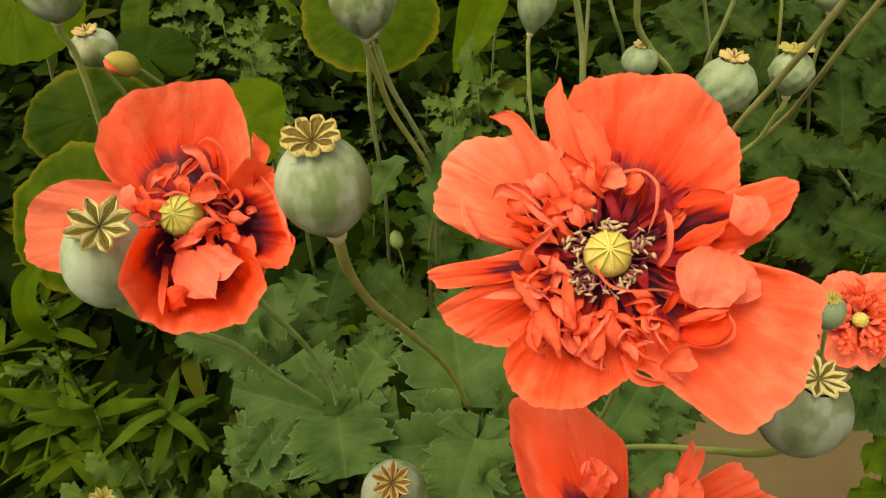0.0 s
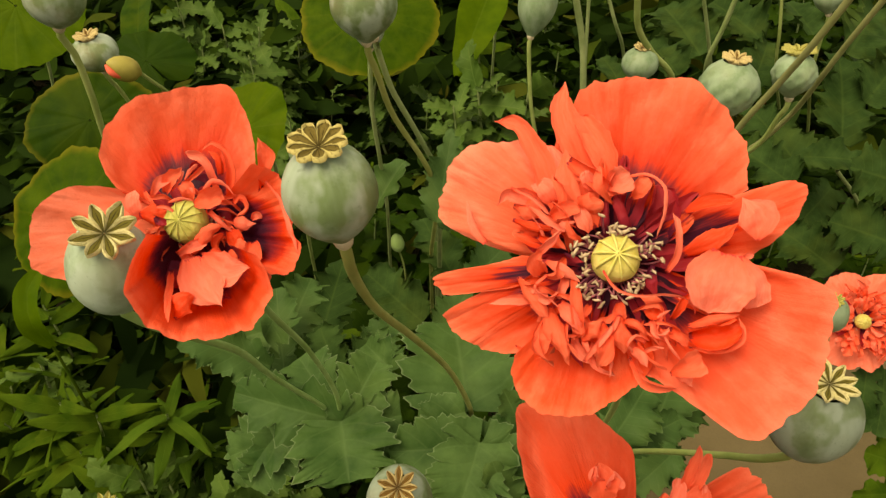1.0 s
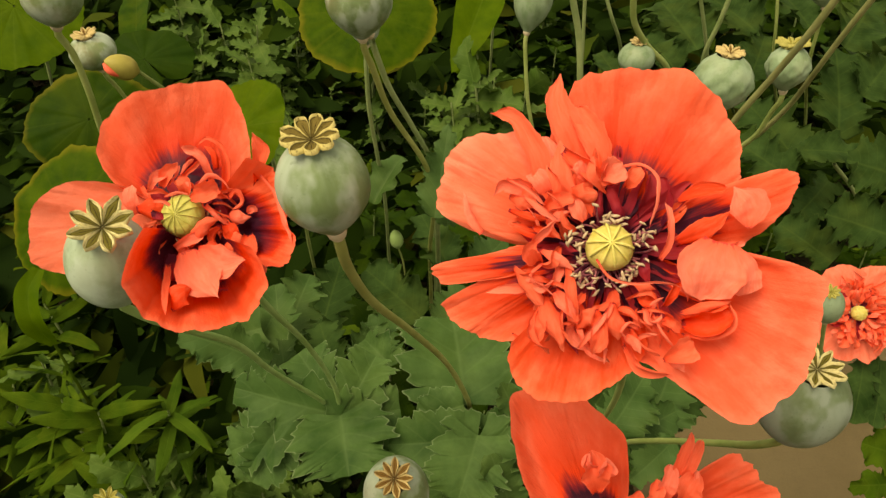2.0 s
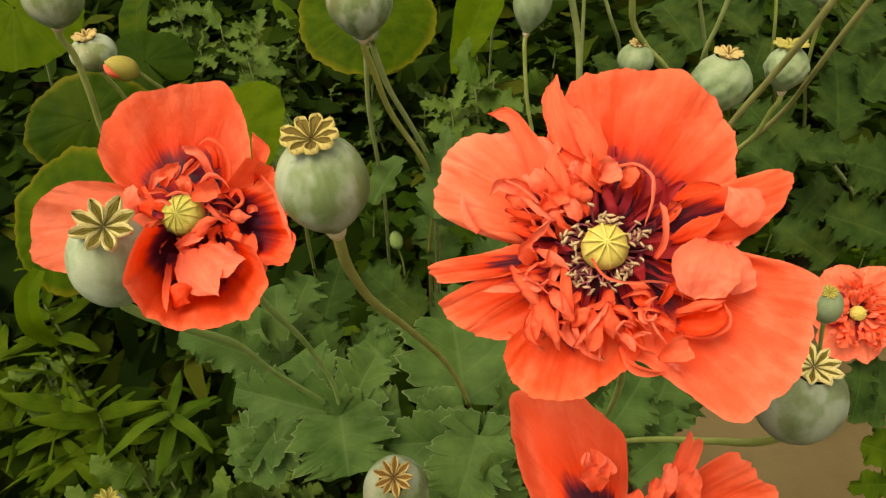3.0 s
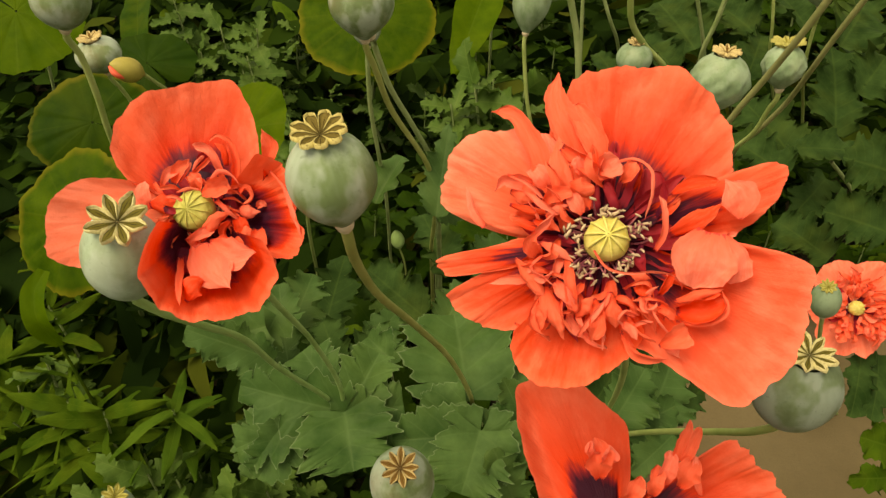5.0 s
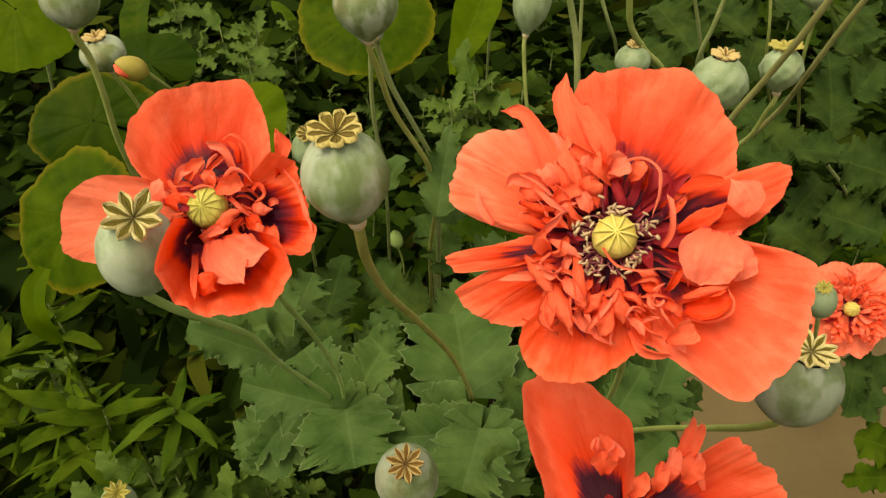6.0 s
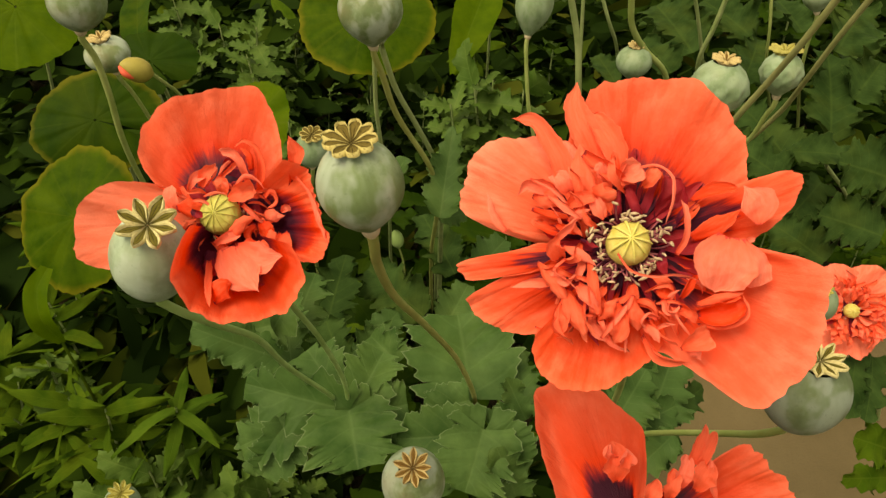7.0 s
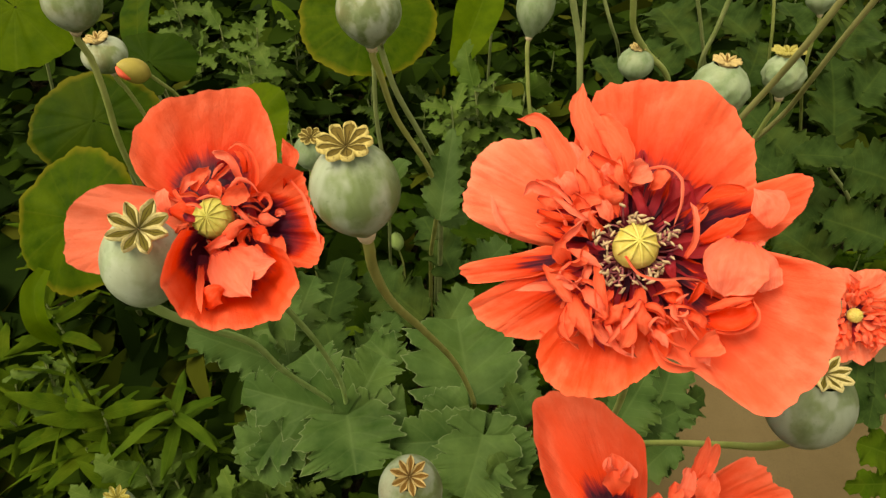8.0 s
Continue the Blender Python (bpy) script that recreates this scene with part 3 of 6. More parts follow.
# ---------------------------------------------------------------- poppy flowers
def petal(parent, centre, f, az0, az1, radii, lifts, material, seed=1, ruffle=1.5, cup=0.0, r0=5.0, ragged=0.016, name="petal", label="", curl=0.0, folds=0.95):
    """A petal on the flower's plane, in mm: its rim's radius from az0 to az1, and its height at base, middle and rim."""
    nu, nv = 110, 34
    u = np.linspace(0, 1, nu)[:, None]
    v = np.linspace(0, 1, nv)[None]
    ang = np.radians(az0 + (az1 - az0) * u)
    rim = spline(radii, u[:, 0])[:, None]
    rim = rim * (1 + ragged * wobble(u * 3.3, seed, 3) + 0.30 * ragged * wobble(u * 11 + 0.6 * np.sin(u * 9), seed + 3, 3) - 0.5 * ragged * np.clip(wobble(u * 17, seed + 61, 2) - 0.45, 0, 1))
    r = r0 + (rim - r0) * v
    z0, zm, z1 = lifts
    z = z0 * (1 - v) ** 2 + 2 * zm * v * (1 - v) + z1 * v ** 2
    z = z + cup * (2 * u - 1) ** 2 * v + ruffle * v ** 2.2 * wobble(u * 1.3, seed + 11, 2) + 0.3 * ruffle * v ** 1.5 * wobble(u * 1.8 + 0.5 * v, seed + 5, 2)
    z = z + 0.35 * ruffle * np.sin(v * 7 + 5 * u + seed) * v + curl * np.clip(v - 0.75, 0, 1) ** 2 * 16
    z = z + 0.40 * ruffle * v ** 7 * wobble(u * 2.6, seed + 31, 3)
    span = abs(az1 - az0) / 60.0
    z = z + 0.75 * ruffle * v ** 1.6 * wobble(u * 0.95 * span + 0.35 * v, seed + 71, 2) + 0.34 * ruffle * v ** 3.5 * wobble(u * 3.1 * span + 0.15 * v, seed + 41, 2) + 0.16 * ruffle * v ** 6 * wobble(u * 9.0 * span, seed + 43, 2)
    gather = np.abs(wobble(u * 2.3 * span + 0.12 * np.sin(3 * v), seed + 51, 2))
    z = z - 0.30 * ruffle * np.exp(-(gather / 0.10) ** 2) * np.clip(v - 0.25, 0, 1) * 0.8
    for i in range(nu):
        for j in range(4, nv):
            a, b = i / (nu - 1), j / (nv - 1)
            crease = 1.25 * noise.noise((a * 3.6 * span + 0.6 * b, b * 1.9, seed)) + 0.38 * noise.noise((a * 4.6 * span + b, b * 4.2, seed + 9)) + 0.16 * b * noise.noise((a * 11 * span, b * 9.0, seed + 4))
            z[i, j] += folds * ruffle * b * crease
    p = np.asarray(centre) + 0.001 * (r[..., None] * (np.cos(ang)[..., None] * f[0] + np.sin(ang)[..., None] * f[1]) + z[..., None] * f[2])
    return part(name, [(p, flat_uv(nu, nv), False, 0)], material, parent, label)


def petaloid(parent, centre, f, bx, by, tx, ty, width, z0=3.0, z1=5.0, arch=4.0, cup=0.35, twist=0.0, bow=0.0, seed=1, material=None, notch=0.12, curl=0.0, name="petaloid"):
    """A small inner petal, in mm: from its base to its tip, arched, cupped, bowed sideways and twisted."""
    rng = np.random.RandomState(seed)
    nu, nv = 11, 24
    u = np.linspace(-1, 1, nu)[:, None]
    v = np.linspace(0, 1, nv)[None]
    d = np.array((tx - bx, ty - by))
    length = np.hypot(*d)
    d = d / length
    s = np.array((-d[1], d[0]))
    half = 0.5 * width * (0.30 + 0.70 * np.sin(1.9 * v)) * np.sqrt(np.clip(1.02 - v ** 5, 0, 2)) * (1 + 0.12 * wobble(v * 1.4 + 0.15 * u, seed, 2))
    tw = radians(twist) * v + 0.25 * wobble(v * 1.2, seed + 2)
    w = u * half
    hgt = (cup + 0.25) * np.abs(u) ** 1.6 * half * (0.8 + 0.45 * wobble(v * 1.0, seed + 9, 1))
    lat = w * np.cos(tw) - hgt * np.sin(tw) + bow * np.sin(np.pi * v) * length
    lng = v * length * (1 - notch * (np.abs(np.abs(u) - 0.5) < 0.1) * v ** 6) - curl * length * np.clip(v - 0.7, 0, 1) * 1.6
    z = z0 + (z1 - z0) * v + arch * np.sin(np.pi * np.clip(v, 0, 1)) + w * np.sin(tw) + hgt * np.cos(tw) + min(0.12 * width, 0.6) * wobble(v * 0.9 + 0.35 * u, seed + 4, 1)
    lat = lat + min(0.10 * width, 0.5) * wobble(v * 1.1 + 0.2 * u, seed + 6, 1)
    x = bx + d[0] * lng + s[0] * lat
    y = by + d[1] * lng + s[1] * lat
    p = np.asarray(centre) + 0.001 * (x[..., None] * f[0] + y[..., None] * f[1] + z[..., None] * f[2])
    return part(name, [(p, flat_uv(nu, nv), False, 0)], material or petal_inner, parent)


def strip(parent, centre, f, line, z0, z1, arch, widths, roll0, roll1, cup, material, seed=1, name="petaloid"):
    """A curled inner petal, in mm: its middle line on the flower's plane, its heights and widths along it, its roll and its hollow."""
    nu, nv = 11, 26
    u = np.linspace(-1, 1, nu)[:, None]
    v = np.linspace(0, 1, nv)
    mid = run_along([(x, y, 0.0) for x, y in line], nv)
    mid[:, 2] = z0 + (z1 - z0) * v + arch * np.sin(np.pi * v)
    length = np.linalg.norm(np.diff(mid, axis=0), axis=1).sum()
    tan = np.gradient(mid, axis=0)
    tan /= np.linalg.norm(tan, axis=1)[:, None]
    side = np.cross((0, 0, 1.0), tan)
    side /= np.linalg.norm(side, axis=1)[:, None]
    out = np.cross(tan, side)
    wide = min(1.0, max(widths) / 9.0)
    turn = np.radians(1.5 * roll0 + 1.5 * (roll1 - roll0) * v) + 0.45 * wobble(v * 0.8, seed, 1) * (1 - 0.75 * wide)
    c, s = np.cos(turn)[:, None], np.sin(turn)[:, None]
    side, out = side * c + out * s, out * c - side * s
    tip = 0.86 if widths[-1] > 0.5 * max(widths) else 0.62
    half = 0.5 * spline(widths, v) * np.sqrt(np.clip(1 - np.clip((v - tip) / (1 - tip), 0, 1) ** 2.2 * 0.96, 0.03, 1))
    rim = 1 + 0.07 * wobble(v * 1.9 + 0.2 * np.sign(u), seed + 3, 2) * np.abs(u)
    bend = (0.35 + 2.3 * cup) * (1 + 0.35 * wobble(v * 0.8, seed + 5, 1))[None]
    flip = -0.8 if seed % 3 == 0 else 1.0
    w = half[None] * rim * np.sin(bend * u) / bend * 1.24
    hollow = flip * half[None] * (1 - np.cos(bend * u)) / bend * 1.25
    crease = 0.15 * half[None] * wobble(u * 0.6 + 0.6 * v[None], seed + 7, 2)
    roll = 0.30 * half[None] * np.clip(v - 0.72, 0, 1)[None] ** 2 * 6 * wobble(u * 0.4, seed + 9, 1)
    p = mid[None] + side[None] * w[..., None] + out[None] * (hollow + crease + roll)[..., None]
    size = min(0.55, 0.10 + 0.10 * half.max())
    for a in range(nu):
        for b in range(3, nv):
            q = Vector(p[a, b]) * 0.42 + Vector((seed, 0, 0))
            p[a, b] += size * np.array(noise.noise_vector(q)) * min(1.0, b / 8) + 0.35 * size * np.array(noise.noise_vector(q * 2.7))
    p = p + tan[None] * (-0.05 * length * np.abs(u) ** 2 * v[None] ** 3)[..., None]
    p = np.asarray(centre) + 0.001 * (p @ f)
    return part(name, [(p, flat_uv(nu, nv), False, 0)], material, parent)


def pistil(parent, centre, f, radius, height, rays, tilt=(0, 0), skin=pistil_yellow, ray=pistil_ray, bold=1.0):
    """The young capsule in the middle, with its rayed cap."""
    axis = unit(f[2] + f[0] * tilt[0] + f[1] * tilt[1])
    base = np.asarray(centre) - axis * height * 0.15
    h = np.linspace(0, 1, 14)
    prof = np.c_[h * height, radius * spline((0.55, 0.85, 1.0, 1.0, 0.93, 0.70, 0.05), h)]
    body = part("pistil", [turned(base, axis, prof, 40, lambda a, v: 1 + 0.05 * np.cos(a * rays) * v ** 2 + 0.02 * np.sin(a * 3 + 7 * v))], skin, parent, "yellow-green young capsule with a rayed cap")
    g = facing(axis)
    for k in range(rays):
        a = 2 * np.pi * k / rays
        out = g[0] * math.cos(a) + g[1] * math.sin(a)
        pts = []
        for q, z in ((0.02, 1.01), (0.30, 0.985), (0.62, 0.905), (0.86, 0.785), (0.98, 0.68)):
            pts.append(base + out * radius * q + axis * height * z)
        part("stigma_ray", [tube(pts, [bold * radius * x for x in (0.03, 0.042, 0.055, 0.035)], 12, 6)], ray, body)
    return axis


def stamens(parent, centre, f, count, r_in, r_out, seed, z=6.0):
    rng = np.random.RandomState(seed)
    for k in range(count):
        a = 2 * np.pi * (k + rng.uniform(-0.4, 0.4)) / count
        a = a + 0.22 * math.sin(5 * a + seed) + 0.10 * math.sin(11 * a)
        r = r_in + (r_out - r_in) * rng.rand() ** 1.4 * (0.75 + 0.35 * math.sin(3 * a + seed))
        out = f[0] * math.cos(a) + f[1] * math.sin(a)
        turn = -f[0] * math.sin(a) + f[1] * math.cos(a)
        c = np.asarray(centre)
        h = rng.uniform(0.3, 1.1) * z
        base = c + 0.001 * (out * r_in * 0.5 - f[2] * 4)
        knee = c + 0.001 * (out * r * 0.8 + f[2] * h * 0.5 + turn * rng.uniform(-1, 1))
        tip = c + 0.001 * (out * r + f[2] * h + turn * rng.uniform(-2, 2))
        d = unit(out * rng.uniform(-0.3, 1) + f[2] * rng.uniform(-0.2, 0.9) + turn * rng.uniform(-1.1, 1.1))
        s = rng.uniform(0.70, 1.15) * 0.001
        bag = [tip - d * s * 1.3, tip - d * s, tip, tip + d * s * 1.0 + turn * s * 0.3, tip + d * s * 1.9]
        part("stamen", [tube([base, knee, tip], [0.00034] * 3, 7, 5, 0), tube(bag, [s * 0.1, s * 0.46, s * 0.50, s * 0.44, s * 0.08], 9, 6, 1)], (filament_plum, anther_cream), parent)


# ---- the large open flower
def large_flower():
    c = np.array((0.0546, 0.1744, 0.9595))
    axis = unit((-0.19, -0.74, 0.70))
    f = facing(axis)
    line = rooted([c - axis * 0.004, c - axis * 0.05 + np.array((0, 0.01, -0.02)), (0.0886, 0.2392, 0.8426), (0.1469, 0.397, 0.5255)])
    ob = thing("poppy_flower", line[-1], "large open coral-red poppy with fringed inner petals", "flower", "poppy flowers")
    part("stalk", [tube(line, [0.0022, 0.0024, 0.0027, 0.003], 40)], stem_green, ob)
    part("receptacle", [turned(c - axis * 0.010, axis, [(0, 0.0024), (0.003, 0.005), (0.006, 0.0075), (0.008, 0.008), (0.0085, 0.001)], 24)], filament_plum, ob)
    petal(ob, c, f, 38, 126, (53.3, 57.5, 61.7, 65.6, 68.5, 69.8, 69.5, 68.7, 67.2, 64.5, 60.6, 53.5, 43.4), (-3, -22, -20), petal_dark_low, 3, 2.8, cup=4, ragged=0.028)
    petal(ob, c, f, 123, 186, (42.5, 47.1, 51.8, 56.9, 62.1, 64.4, 66.4, 66.9, 66.2, 64.5, 61.7, 45.8, 27.8), (-2, -8, -12), petal_salmon_lit, 5, 2.6, cup=1, ragged=0.022)
    petal(ob, c, f, -175, -156, (31, 33, 36, 40, 46, 58, 62, 61.5, 61, 60, 58, 46, 36), (-1, -3, -4), petal_streak, 8, 1.2)
    petal(ob, c, f, -160, -122, (38.1, 49.2, 60.3, 61.0, 60.3, 59.5, 57.2, 55.0, 52.6, 50.0, 47.5, 43.6, 35.5), (-2, -7, -8), petal_wide, 9, 1.8, cup=3)
    petal(ob, c, f, -127, -59, (44.7, 51.7, 54.7, 55.1, 55.2, 53.8, 51.9, 49.0, 46.0, 43.0, 40.1, 37.6, 32.8), (-2, -9, 2), petal_orange, 13, 1.6, cup=2)
    petal(ob, c, f, -73, 9, (34.2, 38.2, 42.4, 51.5, 67.6, 70.6, 70.7, 70.5, 70.1, 69.2, 67.5, 63.9, 39.3), (-2, -6, 6), petal_pale, 17, 2.2, cup=-2)
    petal(ob, c, f, 3, 41, (36.5, 39.0, 41.6, 45.0, 50.1, 54.2, 58.3, 61.7, 65.1, 66.6, 61.4, 48.1, 36.3), (-1, -4, -5), petal_streak, 19, 1.6, cup=3)
    k = dict(parent=ob, centre=c, f=f)
    coral, pale, plum, flame = petal_inner, petal_back, petal_plum, petal_flame
    seeds = iter(range(40, 240))
    bit = lambda line, z, widths, roll, cup, tone: strip(ob, c, f, line, *z, widths, *roll, cup, tone, next(seeds))
    bit([(-12.5, 26.7), (-19.4, 39.3), (-25.3, 50.4), (-26.5, 61.8)], (-7, -17, 1), (6.8, 10.2, 8.7, 4.9), (15, -12), 0.2, coral)
    bit([(-3.3, 26.3), (-10.5, 38.5), (-20.0, 50.1)], (-5, -15, 2), (3.0, 9.8, 6.4), (-18, 12), 0.3, coral)
    bit([(-43.3, -0.4), (-47.9, 3.9), (-50.9, 8.2), (-53.4, 13.5)], (-2, -7, 1), (2.6, 3.8, 2.6, 0.9), (30, 10), 0.3, pale)
    bit([(-18.5, 10.5), (-23.9, 20.5), (-31.2, 33.0), (-40.0, 41.8), (-47.9, 42.3)], (-1, -6, 2), (2.6, 6.8, 6.8, 5.1, 3.8), (10, -10), 0.15, coral)
    bit([(-19.7, 17.1), (-24.2, 28.0), (-29.8, 37.2)], (-5, -9, 1), (3.8, 8.3, 4.5), (-15, 10), 0.2, pale)
    bit([(-8.6, 9.5), (-14.7, 18.8), (-21.8, 35.2)], (2, -4, 5), (5.7, 12.5, 5.7), (-25, 20), 0.35, coral)
    bit([(-19.6, 32.0), (-12.4, 27.5), (-6.1, 23.2), (-0.7, 21.8)], (1, 4, 3), (4.2, 6.8, 5.7, 2.3), (30, 0), 0.5, coral)
    bit([(-6.2, 23.9), (-2.7, 26.1), (-0.1, 28.9)], (5, 8, 1), (2.6, 7.9, 5.7), (-10, 15), 0.2, pale)
    bit([(-15.1, 16.9), (-10.2, 16.8), (-7.0, 19.1)], (4, 6, 2), (4.5, 7.6, 5.7), (25, -10), 0.4, coral)
    bit([(-9.5, 8.3), (-11.9, 11.1), (-14.0, 15.1)], (4, 5, 1), (2.6, 5.3, 3.8), (20, 0), 0.3, pale)
    bit([(-28.4, 15.9), (-34.9, 16.8), (-38.5, 16.7), (-41.1, 11.9)], (1, 4, 2), (4.5, 5.7, 4.2, 0.8), (10, -30), 0.3, pale)
    bit([(-35.4, 14.0), (-30.4, 12.7), (-25.3, 10.3)], (2, 4, 2), (3.0, 7.9, 3.8), (-20, 20), 0.4, coral)
    bit([(-37.1, 18.7), (-29.7, 16.5), (-22.3, 11.4)], (6, 7, 2), (0.9, 1.7, 1.3), (0, 40), 0.4, pale)
    bit([(-30.7, 13.6), (-24.4, 10.3), (-16.3, 7.0)], (6, 8, 2), (0.9, 2.5, 1.7), (-20, 30), 0.4, pale)
    bit([(-35.2, 8.5), (-28.3, 7.2), (-21.4, 7.1)], (2, 4, 1), (1.5, 3.0, 1.9), (0, 20), 0.3, flame)
    bit([(-22.8, 16.9), (-26.5, 20.3), (-29.7, 22.6)], (0, -1, 2), (4.2, 6.0, 4.5), (-20, 20), 0.2, pale)
    bit([(-24.1, 10.6), (-18.9, 13.7), (-13.6, 15.0)], (3, 5, 2), (2.3, 5.3, 4.2), (20, -20), 0.4, coral)
    bit([(-22.0, 6.3), (-17.5, 9.2), (-14.1, 10.9)], (4, 6, 2), (1.9, 3.4, 1.5), (-30, 20), 0.4, pale)
    bit([(-26.0, 4.6), (-22.2, 2.9), (-17.0, 2.2)], (2, 3, 2), (1.5, 3.0, 1.9), (30, -10), 0.4, flame)
    bit([(12.8, 7.9), (13.0, 17.5), (9.8, 27.9)], (-3, -2, 1), (7.6, 11.7, 8.7), (-20, 20), 0.5, plum)
    bit([(-1.4, 27.6), (5.6, 29.5), (11.4, 26.6), (13.3, 18.4), (11.7, 9.2)], (5, 3, 2), (1.3, 1.7, 1.9, 2.5, 1.7), (-20, -50), 0.5, pale)
    bit([(1.5, 21.4), (3.8, 24.6), (6.0, 28.1)], (4, 7, 1), (2.3, 6.0, 4.5), (30, -10), 0.5, coral)
    bit([(4.2, 7.0), (0.2, 15.2), (-3.8, 21.2)], (0, 2, 2), (2.6, 4.9, 3.4), (10, -10), 0.5, plum)
    bit([(-3.5, 6.1), (-5.8, 14.2), (-5.5, 19.8)], (0, 3, 2), (2.6, 4.5, 3.0), (-10, 10), 0.5, plum)
    bit([(16.5, -0.5), (17.9, 4.5), (17.0, 10.9), (14.6, 17.6)], (6, 12, 2), (1.5, 2.6, 2.8, 2.5), (0, 25), 0.4, pale)
    bit([(42.6, 13.9), (40.8, 20.2), (35.6, 26.3)], (3, 4, 1), (1.5, 11.0, 3.0), (-12, 8), 0.1, pale)
    bit([(20.9, 5.2), (28.4, 11.3), (36.4, 18.6)], (1, 1, 2), (3.4, 6.4, 3.0), (15, -15), 0.3, flame)
    bit([(19.1, 18.9), (26.0, 24.0), (34.5, 26.0)], (0, 1, 2), (1.5, 4.9, 2.6), (-30, 10), 0.3, flame)
    bit([(33.8, 8.0), (31.3, -1.5), (30.3, -11.4)], (5, 8, 3), (7.6, 18.1, 11.0), (8, -12), 0.12, pale)
    bit([(36.2, 7.7), (40.0, -0.0), (42.2, -8.3)], (4, 6, 3), (6.4, 12.5, 10.2), (-14, 10), 0.12, pale)
    bit([(37.7, 6.5), (39.9, 8.4), (42.0, 9.1)], (1, 3, 1), (1.7, 2.1, 1.3), (0, 20), 0.3, pale)
    bit([(-23.5, -16.7), (-31.3, -18.3), (-38.4, -20.9)], (2, 4, 2), (2.3, 3.2, 0.8), (0, 20), 0.2, pale)
    bit([(-30.4, -10.5), (-23.8, -16.2), (-18.0, -21.6)], (4, 7, 3), (1.5, 5.7, 4.2), (25, -20), 0.4, coral)
    bit([(-21.9, -7.5), (-25.5, -3.9), (-24.1, -0.3)], (4, 7, 2), (3.8, 7.2, 2.6), (-20, 20), 0.5, coral)
    bit([(-25.0, -1.9), (-21.7, 3.5), (-18.0, 8.2)], (6, 8, 2), (2.3, 3.4, 1.1), (10, 40), 0.4, pale)
    bit([(-22.0, -3.3), (-15.6, -5.6), (-9.6, -8.7)], (5, 7, 2), (1.5, 4.5, 1.1), (-20, 20), 0.4, pale)
    bit([(-20.5, -8.0), (-23.3, -12.6), (-18.9, -14.9), (-14.7, -17.9)], (8, 8, 2), (1.3, 1.9, 1.7, 1.3), (30, 60), 0.4, pale)
    bit([(-13.3, -5.6), (-9.5, -15.9), (-6.3, -26.0)], (5, 8, 3), (0.9, 4.2, 4.9), (-10, 20), 0.35, coral)
    bit([(-18.7, -17.7), (-14.8, -26.3), (-9.1, -35.7)], (4, 8, 4), (3.4, 8.3, 2.6), (-15, 20), 0.45, coral)
    bit([(-18.2, -22.4), (-18.6, -28.7), (-19.9, -34.1)], (4, 6, 3), (1.9, 5.3, 4.2), (25, -10), 0.4, coral)
    bit([(-14.8, -15.7), (-10.3, -20.1), (-7.4, -24.4)], (7, 8, 2), (3.4, 5.3, 2.3), (30, -20), 0.5, pale)
    bit([(-7.0, -26.7), (-3.6, -22.6), (-1.3, -19.1)], (6, 9, 3), (3.4, 7.2, 2.6), (-30, 20), 0.6, coral)
    bit([(-1.1, -20.1), (1.2, -27.4), (-0.1, -34.9)], (5, 8, 4), (2.3, 6.8, 2.6), (15, -15), 0.45, coral)
    bit([(-4.8, -33.1), (-1.8, -27.3), (2.4, -20.2)], (9, 10, 2), (1.1, 2.1, 2.3), (20, -10), 0.4, pale)
    bit([(4.2, -16.8), (5.7, -22.8), (7.2, -28.7)], (6, 7, 3), (2.3, 6.4, 4.2), (-15, 10), 0.4, coral)
    bit([(3.7, -17.0), (2.0, -21.5), (-0.0, -26.7)], (9, 8, 1), (1.7, 2.1, 1.5), (10, -20), 0.4, pale)
    bit([(13.2, -22.9), (9.2, -21.9), (7.3, -25.3), (9.9, -28.1)], (9, 8, 2), (2.3, 2.8, 2.8, 1.9), (-30, -60), 0.5, pale)
    bit([(9.3, -26.4), (12.5, -28.9), (14.6, -31.3)], (8, 10, 1), (2.3, 3.4, 1.7), (0, 20), 0.3, pale)
    bit([(13.0, -27.1), (16.0, -24.4), (19.0, -24.3)], (8, 10, 1), (1.1, 1.9, 1.1), (0, 50), 0.4, pale)
    bit([(14.0, -16.3), (16.3, -20.2), (19.3, -17.7)], (8, 10, 2), (1.9, 3.4, 1.9), (20, 70), 0.4, pale)
    bit([(16.6, -18.6), (19.9, -23.4), (24.5, -27.7)], (10, 9, 2), (0.8, 1.1, 0.9), (0, 40), 0.4, pale)
    bit([(9.8, -29.8), (15.7, -35.6), (26.3, -36.1)], (3, 6, 2), (2.3, 4.9, 3.0), (35, 45), 0.4, coral)
    bit([(22.4, -32.4), (26.3, -28.9), (30.3, -25.1)], (7, 9, 2), (1.1, 6.4, 8.7), (-15, 15), 0.3, coral)
    bit([(23.6, -32.0), (27.0, -33.1), (29.3, -34.8)], (8, 8, 1), (1.9, 3.8, 0.8), (20, 0), 0.3, pale)
    bit([(26.5, -19.5), (34.5, -18.2), (41.1, -13.3)], (3, 5, 2), (3.8, 11.7, 9.4), (10, -10), 0.7, flame)
    bit([(26.4, -22.8), (34.6, -22.1), (40.9, -17.1), (39.0, -10.2)], (7, 8, 2), (1.1, 2.3, 2.6, 1.5), (20, 50), 0.4, coral)
    bit([(25.0, -16.1), (31.4, -13.1), (39.9, -10.1)], (7, 7, 2), (1.9, 3.4, 1.9), (-30, -10), 0.4, coral)
    bit([(19.5, -15.5), (21.7, -10.2), (25.0, -5.9)], (5, 7, 2), (2.3, 3.8, 1.5), (30, -10), 0.5, flame)
